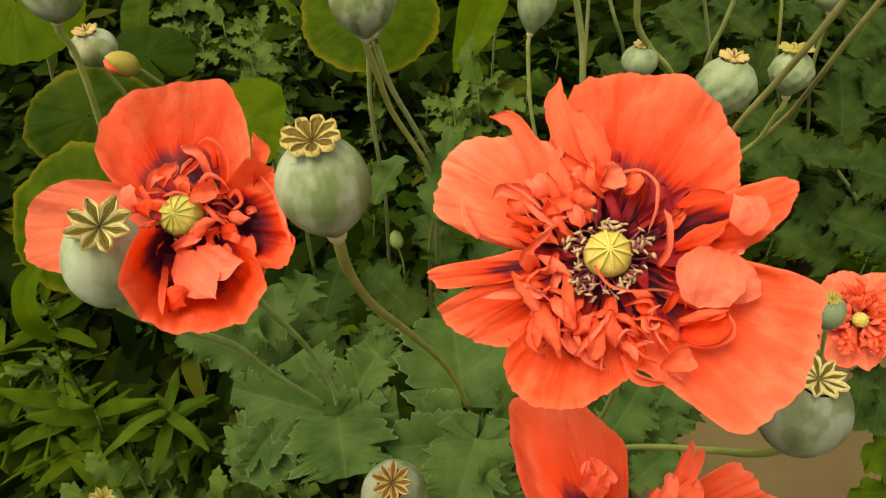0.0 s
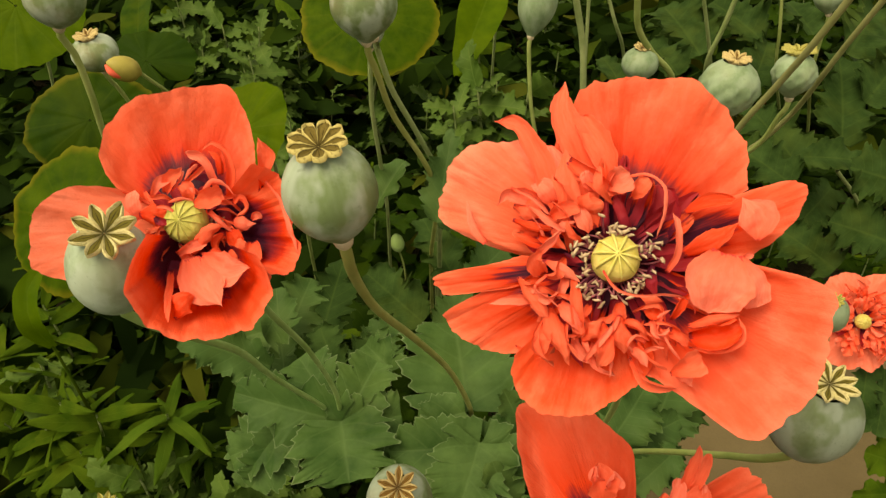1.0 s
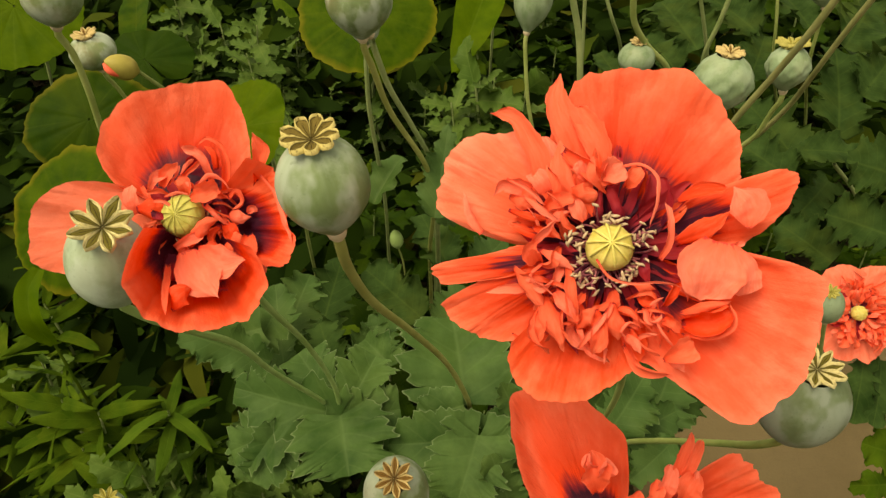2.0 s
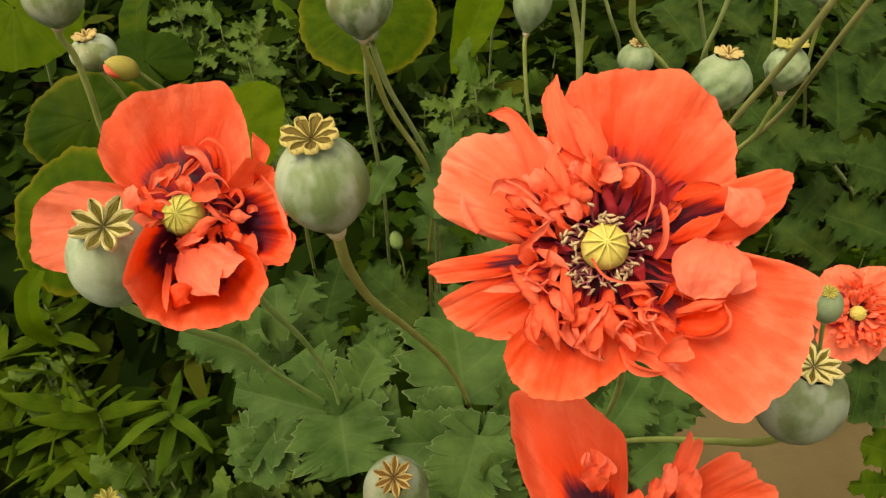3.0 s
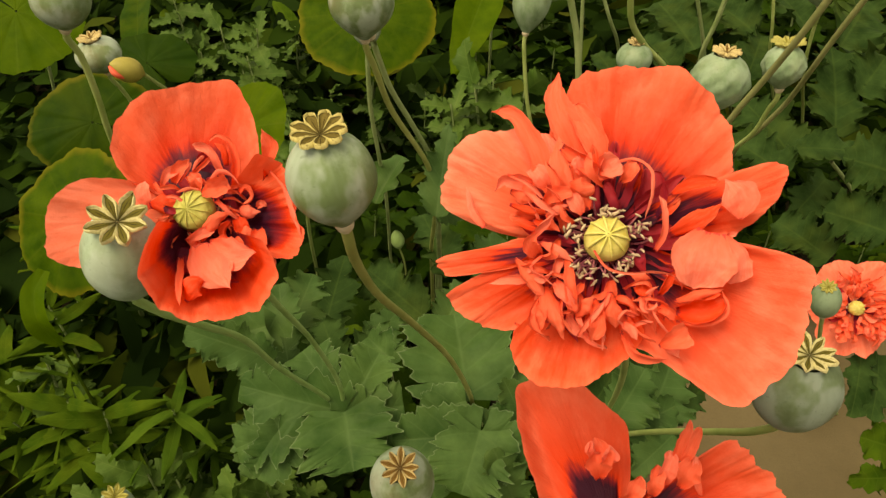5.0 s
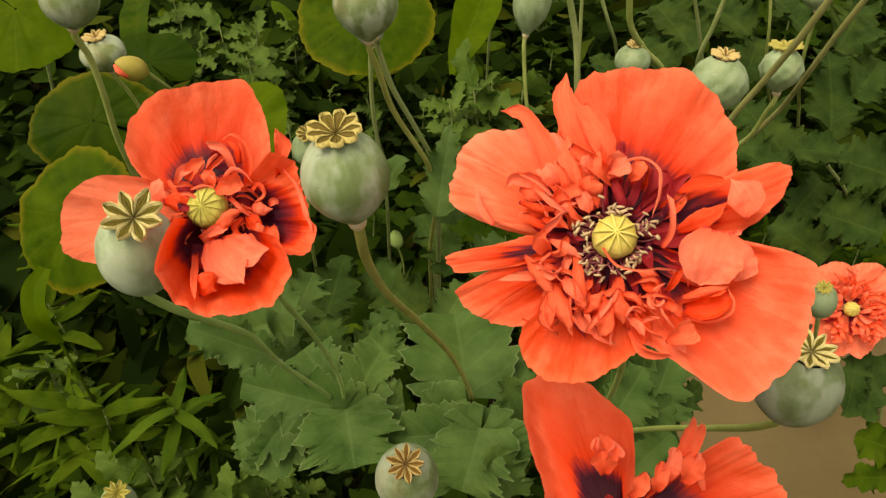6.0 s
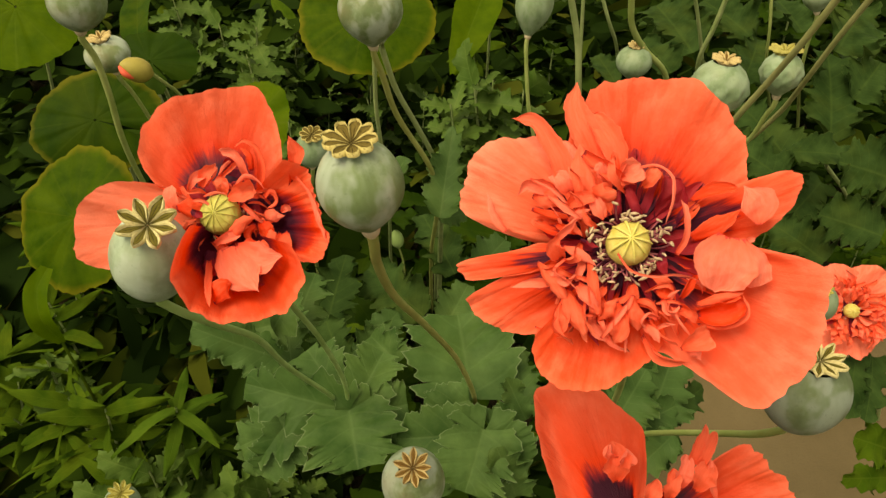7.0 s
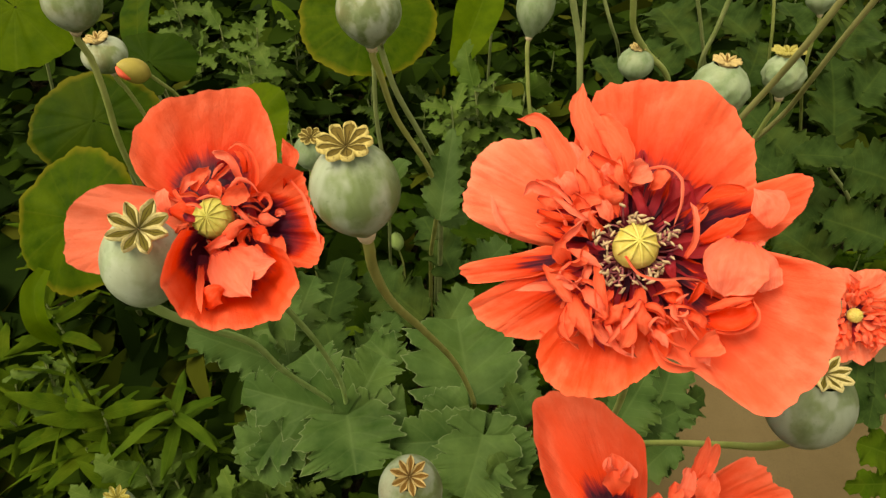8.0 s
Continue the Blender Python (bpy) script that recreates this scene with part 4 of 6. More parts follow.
    bit([(-3.7, -3.6), (0.7, -8.3), (6.9, -9.6), (16.1, -7.6), (22.2, -7.8), (26.1, -10.0)], (14, 9, 2), (0.9, 1.1, 0.9, 1.1, 1.3, 0.6), (0, 40), 0.4, pale)
    bit([(9.2, -9.1), (12.6, -10.3), (16.5, -10.3)], (8, 8, 2), (1.5, 3.8, 1.1), (-20, 20), 0.4, coral)
    bit([(12.2, 0.6), (11.6, -4.7), (14.4, -9.3)], (5, 6, 2), (1.9, 4.2, 1.5), (20, -20), 0.5, plum)
    bit([(16.1, -12.0), (13.9, -14.6), (11.3, -14.0)], (5, 6, 2), (2.6, 5.3, 2.6), (-20, 20), 0.5, flame)
    bit([(15.2, -18.7), (16.7, -15.1), (19.3, -12.4)], (7, 8, 1), (1.5, 2.3, 1.1), (0, 30), 0.4, pale)
    bit([(20.4, -18.1), (23.5, -20.4), (25.6, -22.9)], (7, 8, 2), (3.8, 4.2, 1.1), (20, -10), 0.4, coral)
    bit([(5.6, -18.7), (8.6, -18.5), (13.1, -21.2)], (6, 8, 2), (1.5, 2.6, 1.5), (-30, 20), 0.5, coral)
    bit([(-6.5, -20.6), (-8.8, -29.7), (-4.2, -36.5)], (-2, -1, 1), (2.6, 4.2, 1.9), (0, 0), 0.4, plum)
    bit([(-27.7, -33.5), (-22.4, -35.4), (-17.4, -35.8)], (-3, -2, 1), (0.8, 2.6, 0.9), (20, -10), 0.3, coral)
    bit([(-5.6, -15.2), (-6.9, -18.3), (-9.4, -20.0)], (5, 7, 2), (1.5, 3.0, 1.5), (30, -20), 0.4, coral)
    bit([(-16.5, -0.1), (-13.5, -1.1), (-9.7, -1.8)], (4, 6, 1), (1.1, 1.9, 0.9), (20, -20), 0.4, plum)
    bit([(-21.6, 7.7), (-19.0, 3.3), (-15.8, 1.0)], (4, 5, 1), (1.1, 2.6, 1.1), (20, -20), 0.4, coral)
    bit([(-11.7, 4.5), (-14.9, 6.8), (-17.4, 11.0)], (5, 7, 2), (1.5, 3.0, 1.5), (20, -40), 0.5, coral)
    rng = np.random.RandomState(5)
    for i in range(14):
        a = radians(rng.uniform(100, 330))
        r = rng.uniform(13, 24)
        a2 = a + rng.uniform(-0.5, 0.5)
        l = r + rng.uniform(5, 13)
        petaloid(**k, bx=r * math.cos(a), by=r * math.sin(a), tx=l * math.cos(a2), ty=l * math.sin(a2), width=rng.uniform(2.5, 6), z0=rng.uniform(-1, 4), z1=rng.uniform(1, 7), arch=rng.uniform(1, 5), cup=rng.uniform(0.3, 0.9), twist=rng.uniform(-90, 90), bow=rng.uniform(-0.2, 0.2), seed=100 + i, material=petal_back if rng.rand() < 0.3 else petal_inner)
    for i in range(16):
        a = radians(rng.uniform(120, 265) if i < 11 else rng.uniform(265, 340))
        r = rng.uniform(16, 33)
        a2 = a + rng.uniform(-0.35, 0.35)
        l = r + rng.uniform(5, 14) * rng.choice((-0.6, 1, 1))
        petaloid(**k, bx=r * math.cos(a), by=r * math.sin(a), tx=l * math.cos(a2), ty=l * math.sin(a2), width=rng.uniform(1.3, 3.4), z0=rng.uniform(1, 5), z1=rng.uniform(3, 9), arch=rng.uniform(1, 4), cup=rng.uniform(0.3, 0.9), twist=rng.uniform(-120, 120), bow=rng.uniform(-0.35, 0.35), seed=700 + i, material=petal_back if rng.rand() < 0.45 else petal_inner)
    for i in range(8):
        a = radians(rng.uniform(195, 345) if i < 8 else rng.uniform(110, 195))
        r = rng.uniform(17, 31)
        a2 = a + rng.uniform(-0.55, 0.55)
        l = r + rng.uniform(6, 12) * rng.choice((-0.8, 1))
        petaloid(**k, bx=r * math.cos(a), by=r * math.sin(a), tx=l * math.cos(a2), ty=l * math.sin(a2), width=rng.uniform(1.0, 3.0), z0=rng.uniform(3, 7), z1=rng.uniform(5, 11), arch=rng.uniform(0, 4), cup=rng.uniform(0.4, 1.0), twist=rng.uniform(-150, 150), bow=rng.uniform(-0.5, 0.5), seed=820 + i, material=petal_back if rng.rand() < 0.35 else petal_inner)
    # dark plum inner petals lying close round the middle
    for i in range(32):
        a = 2 * np.pi * i / 32 + rng.uniform(-0.15, 0.15)
        l = rng.uniform(22, 36)
        petaloid(**k, bx=5 * math.cos(a), by=5 * math.sin(a), tx=l * math.cos(a), ty=l * math.sin(a), width=rng.uniform(4, 7.5), z0=-3.5, z1=rng.uniform(-2.5, 0.5), arch=1.0, cup=0.5, twist=rng.uniform(-20, 20), seed=160 + i, material=petal_dark_inside if i % 3 == 0 else petal_plum)
    pistil(ob, c, f, 0.0077, 0.014, 10, tilt=(0.02, 0.22), bold=1.35)
    stamens(ob, c, f, 96, 9.0, 17.0, 7, 8.0)
    return ob


# ---- the smaller cupped flower
def cupped_flower():
    c = np.array((-0.1122, 0.2397, 0.9228))
    axis = unit((0.30, -0.70, 0.72))
    f = facing(axis)
    line = rooted([c - axis * 0.006, (-0.1013, 0.2434, 0.8959), (-0.1051, 0.2838, 0.8232), (-0.1072, 0.3652, 0.6843), (-0.1033, 0.4077, 0.5745), (-0.1072, 0.4295, 0.4923)])
    ob = thing("poppy_flower", line[-1], "half-cupped coral-red poppy with torn inner petals", "flower", "poppy flowers")
    part("stalk", [tube(line, [0.002, 0.0022, 0.0024, 0.0026], 46)], stem_fresh, ob)
    part("receptacle", [turned(c - axis * 0.012, axis, [(0, 0.0024), (0.003, 0.005), (0.006, 0.008), (0.008, 0.0085), (0.0085, 0.001)], 24)], filament_plum, ob)
    petal(ob, c, f, 9, 139, (29.2, 34.7, 40.2, 48.9, 59.2, 65.7, 64.4, 62.1, 60.9, 59.0, 55.0, 46.4, 31.6), (-3, -20, -12), petal_dark_low, 23, 2.4, cup=9, ragged=0.022)
    petal(ob, c, f, 135, 199, (26.2, 40.4, 50.3, 56.9, 60.8, 63.7, 64.8, 65.8, 65.6, 64.4, 57.9, 48.2, 36.7), (-3, -16, -8), petal_clean, 25, 2.2, cup=2)
    petal(ob, c, f, -162, -48, (16.2, 24.5, 34.2, 40.5, 44.7, 46.8, 48.3, 49.8, 50.2, 49.7, 47.2, 43.0, 30.0), (-7, -2, 42), petal_bowl, 27, 2.6, cup=5, ragged=0.028, curl=-3, folds=0.6)
    petal(ob, c, f, -52, 25, (39.9, 46.0, 46.9, 45.1, 42.8, 41.1, 39.4, 38.9, 38.7, 38.6, 38.0, 36.0, 31.0), (-8, -8, 30), petal_side, 29, 2.0, cup=4, ragged=0.03, folds=0.6)
    k = dict(parent=ob, centre=c, f=f)
    coral, pale, plum, flame = petal_inner, petal_back, petal_plum, petal_flame
    seeds = iter(range(1240, 1440))
    bit = lambda line, z, widths, roll, cup, tone: strip(ob, c, f, line, *z, widths, *roll, cup, tone, next(seeds))
    bit([(13.5, 11.7), (13.0, 20.4), (11.3, 26.5), (5.5, 29.5)], (4, 6, 3), (3.0, 4.2, 4.9, 4.4), (20, -30), 0.4, pale)
    bit([(19.1, 5.2), (22.6, 19.7), (21.2, 27.3), (16.7, 30.5), (12.9, 28.8)], (2, 6, 2), (4.0, 5.4, 4.4, 2.7, 1.5), (-30, 20), 0.5, coral)
    bit([(17.8, 16.8), (18.1, 24.8), (15.0, 27.8)], (4, 6, 1), (3.0, 4.0, 2.0), (20, 0), 0.4, flame)
    bit([(-6.3, 14.7), (-2.6, 20.2), (2.7, 23.8)], (3, 5, 2), (3.0, 5.9, 2.5), (-20, 20), 0.4, coral)
    bit([(-12.4, 14.8), (-8.4, 19.2), (-2.8, 20.2)], (2, 4, 2), (1.5, 4.0, 4.9), (15, -15), 0.3, pale)
    bit([(2.4, 18.1), (6.1, 21.1), (9.5, 22.9)], (6, 8, 1), (1.0, 2.2, 1.5), (0, 30), 0.4, pale)
    bit([(2.9, 8.2), (2.1, 13.8), (-0.5, 16.3)], (4, 6, 2), (3.0, 6.4, 4.9), (-30, 20), 0.5, coral)
    bit([(6.7, 10.3), (4.9, 12.3), (3.1, 14.1)], (6, 8, 1), (1.0, 2.5, 1.5), (-30, 20), 0.5, pale)
    bit([(7.6, 10.3), (13.7, 13.7), (17.0, 11.7), (21.2, 4.1)], (9, 8, 2), (1.5, 2.7, 1.7, 0.7), (20, 40), 0.4, pale)
    bit([(3.2, 6.4), (9.0, 6.7), (15.9, 9.2)], (9, 10, 3), (2.0, 8.4, 6.4), (-15, 15), 0.3, coral)
    bit([(-20.2, 7.3), (-20.7, 14.0), (-18.5, 20.0)], (-3, -2, 1), (3.0, 5.9, 4.4), (10, -15), 0.2, pale)
    bit([(-19.6, 8.5), (-14.1, 7.4), (-6.9, 7.4)], (-1, 2, 2), (4.4, 9.4, 3.5), (15, -15), 0.4, flame)
    bit([(-14.6, 18.4), (-13.7, 14.5), (-11.8, 10.9)], (-1, 0, 1), (1.2, 2.5, 1.2), (0, 20), 0.3, coral)
    bit([(-11.6, 9.6), (-7.2, 8.3), (-4.3, 5.0)], (6, 8, 1), (1.0, 2.0, 1.2), (0, 30), 0.4, pale)
    bit([(-6.7, 10.2), (-1.5, 10.3), (3.6, 8.0)], (7, 8, 1), (1.0, 1.5, 1.2), (0, 30), 0.4, pale)
    bit([(-13.1, 6.2), (-10.8, 2.5), (-8.4, 0.8)], (4, 6, 1), (2.0, 4.0, 2.0), (30, -20), 0.5, plum)
    bit([(18.9, 2.6), (22.1, 3.8), (23.1, 0.0), (18.9, -2.5)], (8, 8, 2), (2.2, 3.7, 3.5, 2.5), (-20, -60), 0.5, coral)
    bit([(16.8, -5.0), (20.3, -6.5), (25.8, -7.8)], (8, 10, 2), (4.9, 6.9, 1.5), (10, -15), 0.4, pale)
    bit([(24.5, -5.6), (27.1, -4.8), (28.7, -6.3)], (9, 10, 1), (1.5, 4.0, 2.0), (20, -20), 0.5, pale)
    bit([(8.6, 1.9), (12.1, -4.4), (16.9, -10.1)], (10, 8, 2), (3.0, 2.0, 1.0), (0, 30), 0.4, pale)
    bit([(-3.8, -12.8), (5.4, -6.9), (12.9, -5.4)], (11, 12, 3), (4.4, 7.4, 3.5), (-20, 20), 0.4, coral)
    bit([(-8.2, -12.1), (-2.4, -11.3), (4.4, -10.7)], (11, 12, 2), (2.5, 5.4, 3.0), (20, -20), 0.4, pale)
    bit([(-4.1, -17.4), (-5.2, -14.7), (-8.0, -20.1)], (10, 12, 2), (2.0, 3.5, 2.0), (20, -20), 0.4, coral)
    bit([(-4.5, -15.5), (-1.8, -25.8), (3.4, -38.6)], (18, 38, 2), (6.9, 16.3, 2.0), (-8, 12), 0.14, pale)
    bit([(0.9, -16.2), (7.0, -24.4), (17.4, -26.2)], (20, 32, 3), (2.5, 13.3, 4.0), (12, -10), 0.16, pale)
    bit([(3.5, -16.2), (7.1, -18.3), (9.3, -22.4)], (17, 21, 3), (3.0, 6.4, 2.0), (-20, 20), 0.4, coral)
    bit([(11.2, -16.9), (15.2, -18.0), (18.9, -20.1)], (11, 12, 2), (6.4, 10.9, 8.4), (-20, 15), 0.3, coral)
    bit([(22.6, -15.6), (20.7, -20.7), (16.9, -25.7)], (12, 14, 2), (4.4, 7.4, 2.5), (20, -20), 0.4, coral)
    bit([(12.4, -22.1), (15.4, -22.3), (18.8, -22.2)], (13, 14, 1), (2.0, 3.0, 2.0), (0, 30), 0.4, pale)
    bit([(23.3, -21.8), (23.9, -27.6), (24.3, -33.8)], (12, 14, 1), (1.2, 2.5, 2.0), (0, 20), 0.3, pale)
    bit([(-12.2, -19.2), (-14.9, -30.4), (-17.3, -38.7)], (18, 37, 1), (2.2, 3.7, 2.2), (10, 30), 0.3, coral)
    bit([(-16.7, -28.0), (-8.9, -30.8), (-2.1, -33.7)], (24, 30, 2), (0.7, 1.2, 0.7), (0, 30), 0.3, pale)
    bit([(-15.3, -37.7), (-10.1, -32.8), (-6.2, -31.1)], (30, 30, 3), (2.0, 9.4, 5.9), (-20, 20), 0.4, flame)
    bit([(-8.0, -22.1), (-6.2, -16.9), (-3.3, -13.0)], (12, 12, 1), (2.5, 2.5, 1.5), (0, 20), 0.3, pale)
    bit([(34.6, 5.8), (34.5, 11.7), (36.9, 16.9), (34.9, 24.5)], (18, 28, 1), (10.9, 5.4, 7.9, 3.5), (10, -30), 0.25, coral)
    bit([(33.0, 6.3), (36.1, -2.7), (36.4, -15.1), (37.4, -26.4)], (26, 30, 1), (1.2, 2.2, 3.7, 2.0), (30, 50), 0.4, pale)
    bit([(-2.7, -28.9), (2.7, -35.5), (10.6, -32.9)], (8, 12, 1), (7.4, 11.4, 7.4), (0, 0), 0.4, plum)
    bit([(-9.2, -37.0), (0.1, -37.2), (7.5, -35.7)], (14, 18, 1), (4.9, 8.4, 4.9), (0, 0), 0.4, plum)
    bit([(-10.3, -14.4), (-11.9, -21.5), (-13.8, -25.9)], (10, 16, 1), (4.9, 8.4, 4.9), (0, 0), 0.4, plum)
    bit([(13.7, 5.5), (14.8, -1.3), (14.5, -7.7)], (0, 0, 1), (3.5, 5.9, 3.5), (0, 0), 0.4, plum)
    bit([(8.3, 17.4), (10.7, 21.9), (13.6, 25.0)], (-1, 0, 1), (7.4, 9.9, 7.4), (0, 0), 0.4, plum)
    bit([(11.5, -7.8), (7.3, -11.7), (8.1, -15.8)], (9, 10, 1), (2.0, 4.0, 2.5), (20, -20), 0.4, flame)
    bit([(13.8, -7.9), (16.1, -12.8), (18.0, -14.7)], (9, 10, 1), (3.5, 6.9, 4.9), (-20, 20), 0.4, flame)
    rng = np.random.RandomState(8)
    for i in range(18):
        a = radians(rng.uniform(0, 360))
        r = rng.uniform(8, 16)
        a2 = a + rng.uniform(-0.6, 0.6)
        l = r + rng.uniform(4, 11)
        petaloid(**k, bx=r * math.cos(a), by=r * math.sin(a), tx=l * math.cos(a2), ty=l * math.sin(a2), width=rng.uniform(1.2, 3.2), z0=rng.uniform(1, 6), z1=rng.uniform(3, 9), arch=rng.uniform(1, 4), cup=rng.uniform(0.3, 0.9), twist=rng.uniform(-90, 90), bow=rng.uniform(-0.2, 0.2), seed=300 + i, material=petal_back if rng.rand() < 0.25 else petal_inner)
    for i in range(6):
        a = radians(rng.uniform(-110, 100))
        r = rng.uniform(8, 19)
        a2 = a + rng.uniform(-0.7, 0.7)
        l = r + rng.uniform(6, 12) * rng.choice((-0.7, 1))
        petaloid(**k, bx=r * math.cos(a), by=r * math.sin(a), tx=l * math.cos(a2), ty=l * math.sin(a2), width=rng.uniform(1.2, 3.6), z0=rng.uniform(1, 6), z1=rng.uniform(3, 9), arch=rng.uniform(0, 4), cup=rng.uniform(0.4, 1.0), twist=rng.uniform(-150, 150), bow=rng.uniform(-0.5, 0.5), seed=900 + i, material=petal_back if rng.rand() < 0.4 else petal_inner)
    for i in range(12):
        a = 2 * np.pi * i / 12 + rng.uniform(-0.15, 0.15)
        l = rng.uniform(18, 25)
        petaloid(**k, bx=5 * math.cos(a), by=5 * math.sin(a), tx=l * math.cos(a), ty=l * math.sin(a), width=rng.uniform(4, 7), z0=-5, z1=rng.uniform(-7, -1), arch=1.0, cup=0.5, twist=rng.uniform(-20, 20), seed=360 + i, material=petal_plum)
    pistil(ob, c, f, 0.0093, 0.014, 12, tilt=(-0.42, 0.15), skin=pistil_lime, ray=pistil_lime_ray, bold=0.6)
    stamens(ob, c, f, 18, 8.0, 14.0, 9, 3.0)
    return ob


# ---- flower low down, seen from the side
def low_flower():
    c = np.array((0.072, 0.1341, 0.8131))
    axis = unit((-0.10, -0.72, 0.70))
    f = facing(axis)
    line = rooted([c - axis * 0.006, c - axis * 0.05, (0.1436, 0.2215, 0.5644)])
    ob = thing("poppy_flower", line[-1], "coral-red poppy with upright crinkled petals, low among leaves", "flower", "poppy flowers")
    part("stalk", [tube(line, [0.002, 0.0022, 0.0024, 0.0026], 30)], stem_green, ob)
    petal(ob, c, f, 47, 168, (13.5, 16.7, 20.0, 23.3, 52.8, 63.1, 74.2, 79.6, 79.7, 60.7, 44.9, 36.8, 28.8), (-4, -22, -6), petal_small_foot, 33, 3.4, cup=6, ragged=0.03)
    petal(ob, c, f, 14, 63, (81.8, 80.2, 78.6, 77.0, 75.7, 74.7, 73.6, 72.0, 69.0, 49.5, 30.0, 58.9, 34.9), (-4, -14, -4), petal_wide, 35, 3.2, cup=3, ragged=0.03)
    petal(ob, c, f, 190, 262, (30, 44, 50, 52, 48, 40, 30), (-4, -14, 2), petal_wide, 37, 2.0)
    petal(ob, c, f, 262, 340, (30, 42, 50, 54, 50, 42, 30), (-4, -14, 2), petal_wide, 39, 2.0)
    k = dict(parent=ob, centre=c, f=f)
    seeds = iter(range(440, 460))
    scrap = lambda bx, by, tx, ty, width, z0, z1, arch, cup, twist, bow, tone: petaloid(ob, c, f, bx, by, tx, ty, width, z0, z1, arch, cup, twist, bow, next(seeds), tone)
    scrap(-8.9, 28.8, -12.9, 47.6, 13.6, 0, 2, 5, 0.9, 10, 0.0, petal_inner)
    scrap(-8.3, 36.1, -6.8, 46.0, 8.8, 4, 6, 4, 0.9, 60, 0.1, petal_back)
    scrap(-11.1, 40.6, -14.1, 47.0, 6.3, 5, 6, 3, 0.9, -60, 0.1, petal_back)
    scrap(22.3, 37.6, 28.6, 59.9, 6.3, 2, 2, 4, 0.6, 20, 0.05, petal_inner)
    scrap(25.8, 38.0, 33.5, 56.9, 5.8, 3, 2, 4, 0.6, -20, 0.05, petal_inner)
    scrap(18.3, 29.9, 20.5, 45.7, 9.7, 3, 4, 5, 0.7, 20, 0.1, petal_back)
    scrap(25.3, 29.6, 32.3, 43.6, 11.2, 3, 4, 6, 0.7, -20, 0.1, petal_inner)
    scrap(14.0, 24.6, 15.1, 39.1, 8.8, 3, 5, 6, 0.7, 20, 0.1, petal_inner)
    scrap(34.8, 27.3, 31.1, 44.7, 3.9, 5, 5, 4, 0.4, 20, 0.1, petal_back)
    scrap(2.5, 20.7, 8.5, 33.5, 8.8, 3, 5, 6, 0.7, 20, 0.1, petal_inner)
    for i in range(10):
        a = 2 * np.pi * i / 10
        petaloid(**k, bx=4 * math.cos(a), by=4 * math.sin(a), tx=20 * math.cos(a), ty=20 * math.sin(a), width=6, z0=-5, z1=-4, arch=1.0, cup=0.5, seed=460 + i, material=petal_plum)
    pistil(ob, c, f, 0.008, 0.014, 10)
    return ob


# ---- the far double flower by the path
def fringed_flower():
    c = np.array((0.5059, 0.5834, 0.4791))
    axis = unit((-0.22, -0.72, 0.68))
    f = facing(axis)
    line = rooted([c - axis * 0.01, c + np.array((0.0, 0.03, -0.08)), c + np.array((0.02, 0.06, -0.25))])
    ob = thing("poppy_flower", line[-1], "fully double fringed coral-red poppy beside the path", "flower", "poppy flowers")
    part("stalk", [tube(line, [0.0025, 0.0026, 0.003, 0.003], 24)], stem_green, ob)
    rng = np.random.RandomState(12)
    for i, (a0, a1, r) in enumerate(((20, 100, (48, 60, 66, 62, 50)), (85, 165, (48, 58, 62, 58, 48)), (150, 225, (40, 46, 52, 50, 44)), (215, 290, (46, 58, 62, 60, 50)), (275, 330, (50, 62, 60, 52, 44)), (320, 385, (46, 56, 60, 56, 46)))):
        petal(ob, c, f, a0, a1, r, (-4, -8, -6), petal_clean, 50 + i, 3.0)
    k = dict(parent=ob, centre=c, f=f)
    for i in range(90):
        a = rng.uniform(0, 6.283)
        r = rng.uniform(10, 36)
        a2 = a + rng.uniform(-0.5, 0.5)
        l = r + rng.uniform(8, 18)
        petaloid(**k, bx=r * math.cos(a), by=r * math.sin(a), tx=l * math.cos(a2), ty=l * math.sin(a2), width=rng.uniform(4, 11), z0=rng.uniform(0, 4), z1=rng.uniform(6, 16), arch=rng.uniform(0, 6), cup=rng.uniform(0.4, 1.0), twist=rng.uniform(-100, 100), bow=rng.uniform(-0.2, 0.2), seed=500 + i, material=petal_back if rng.rand() < 0.35 else petal_inner)
    for i in range(5):
        a = 2 * np.pi * i / 5
        petaloid(**k, bx=6 * math.cos(a), by=6 * math.sin(a), tx=34 * math.cos(a), ty=34 * math.sin(a), width=12, z0=-3, z1=-1, arch=1.0, cup=0.5, seed=600 + i, material=petal_plum)
    pistil(ob, c, f, 0.009, 0.016, 10)
    stamens(ob, c, f, 9, 10.0, 15.0, 19)
    return ob


petal_orange = petal_material("petal_orange", (0.84, 0.098, 0.034), (0.70, 0.034, 0.008), 0.44, PLUM, (0.88, 0.19, 0.10))
petal_flame = petal_material("petaloid_flame", (0.84, 0.085, 0.028), (0.70, 0.035, 0.010), 0.05, (0.25, 0.015, 0.02), thin=0.30, rim_pale=0.4)
petal_side = petal_material("petal_dark_side", CORAL, DEEP, 0.80, PLUM, streak=0.25, oval=1.6)
petal_plum = petal_material("petaloid_plum", (0.40, 0.022, 0.034), (0.26, 0.013, 0.030), 0.34, (0.10, 0.007, 0.024), (0.35, 0.05, 0.06))
petal_dark_low = petal_material("petal_dark_foot", (0.82, 0.132, 0.064), (0.62, 0.030, 0.007), 0.44, PLUM)
petal_bowl = petal_material("petal_dark_bowl", CORAL, DEEP, 0.62, (0.075, 0.006, 0.020), streak=0.26)
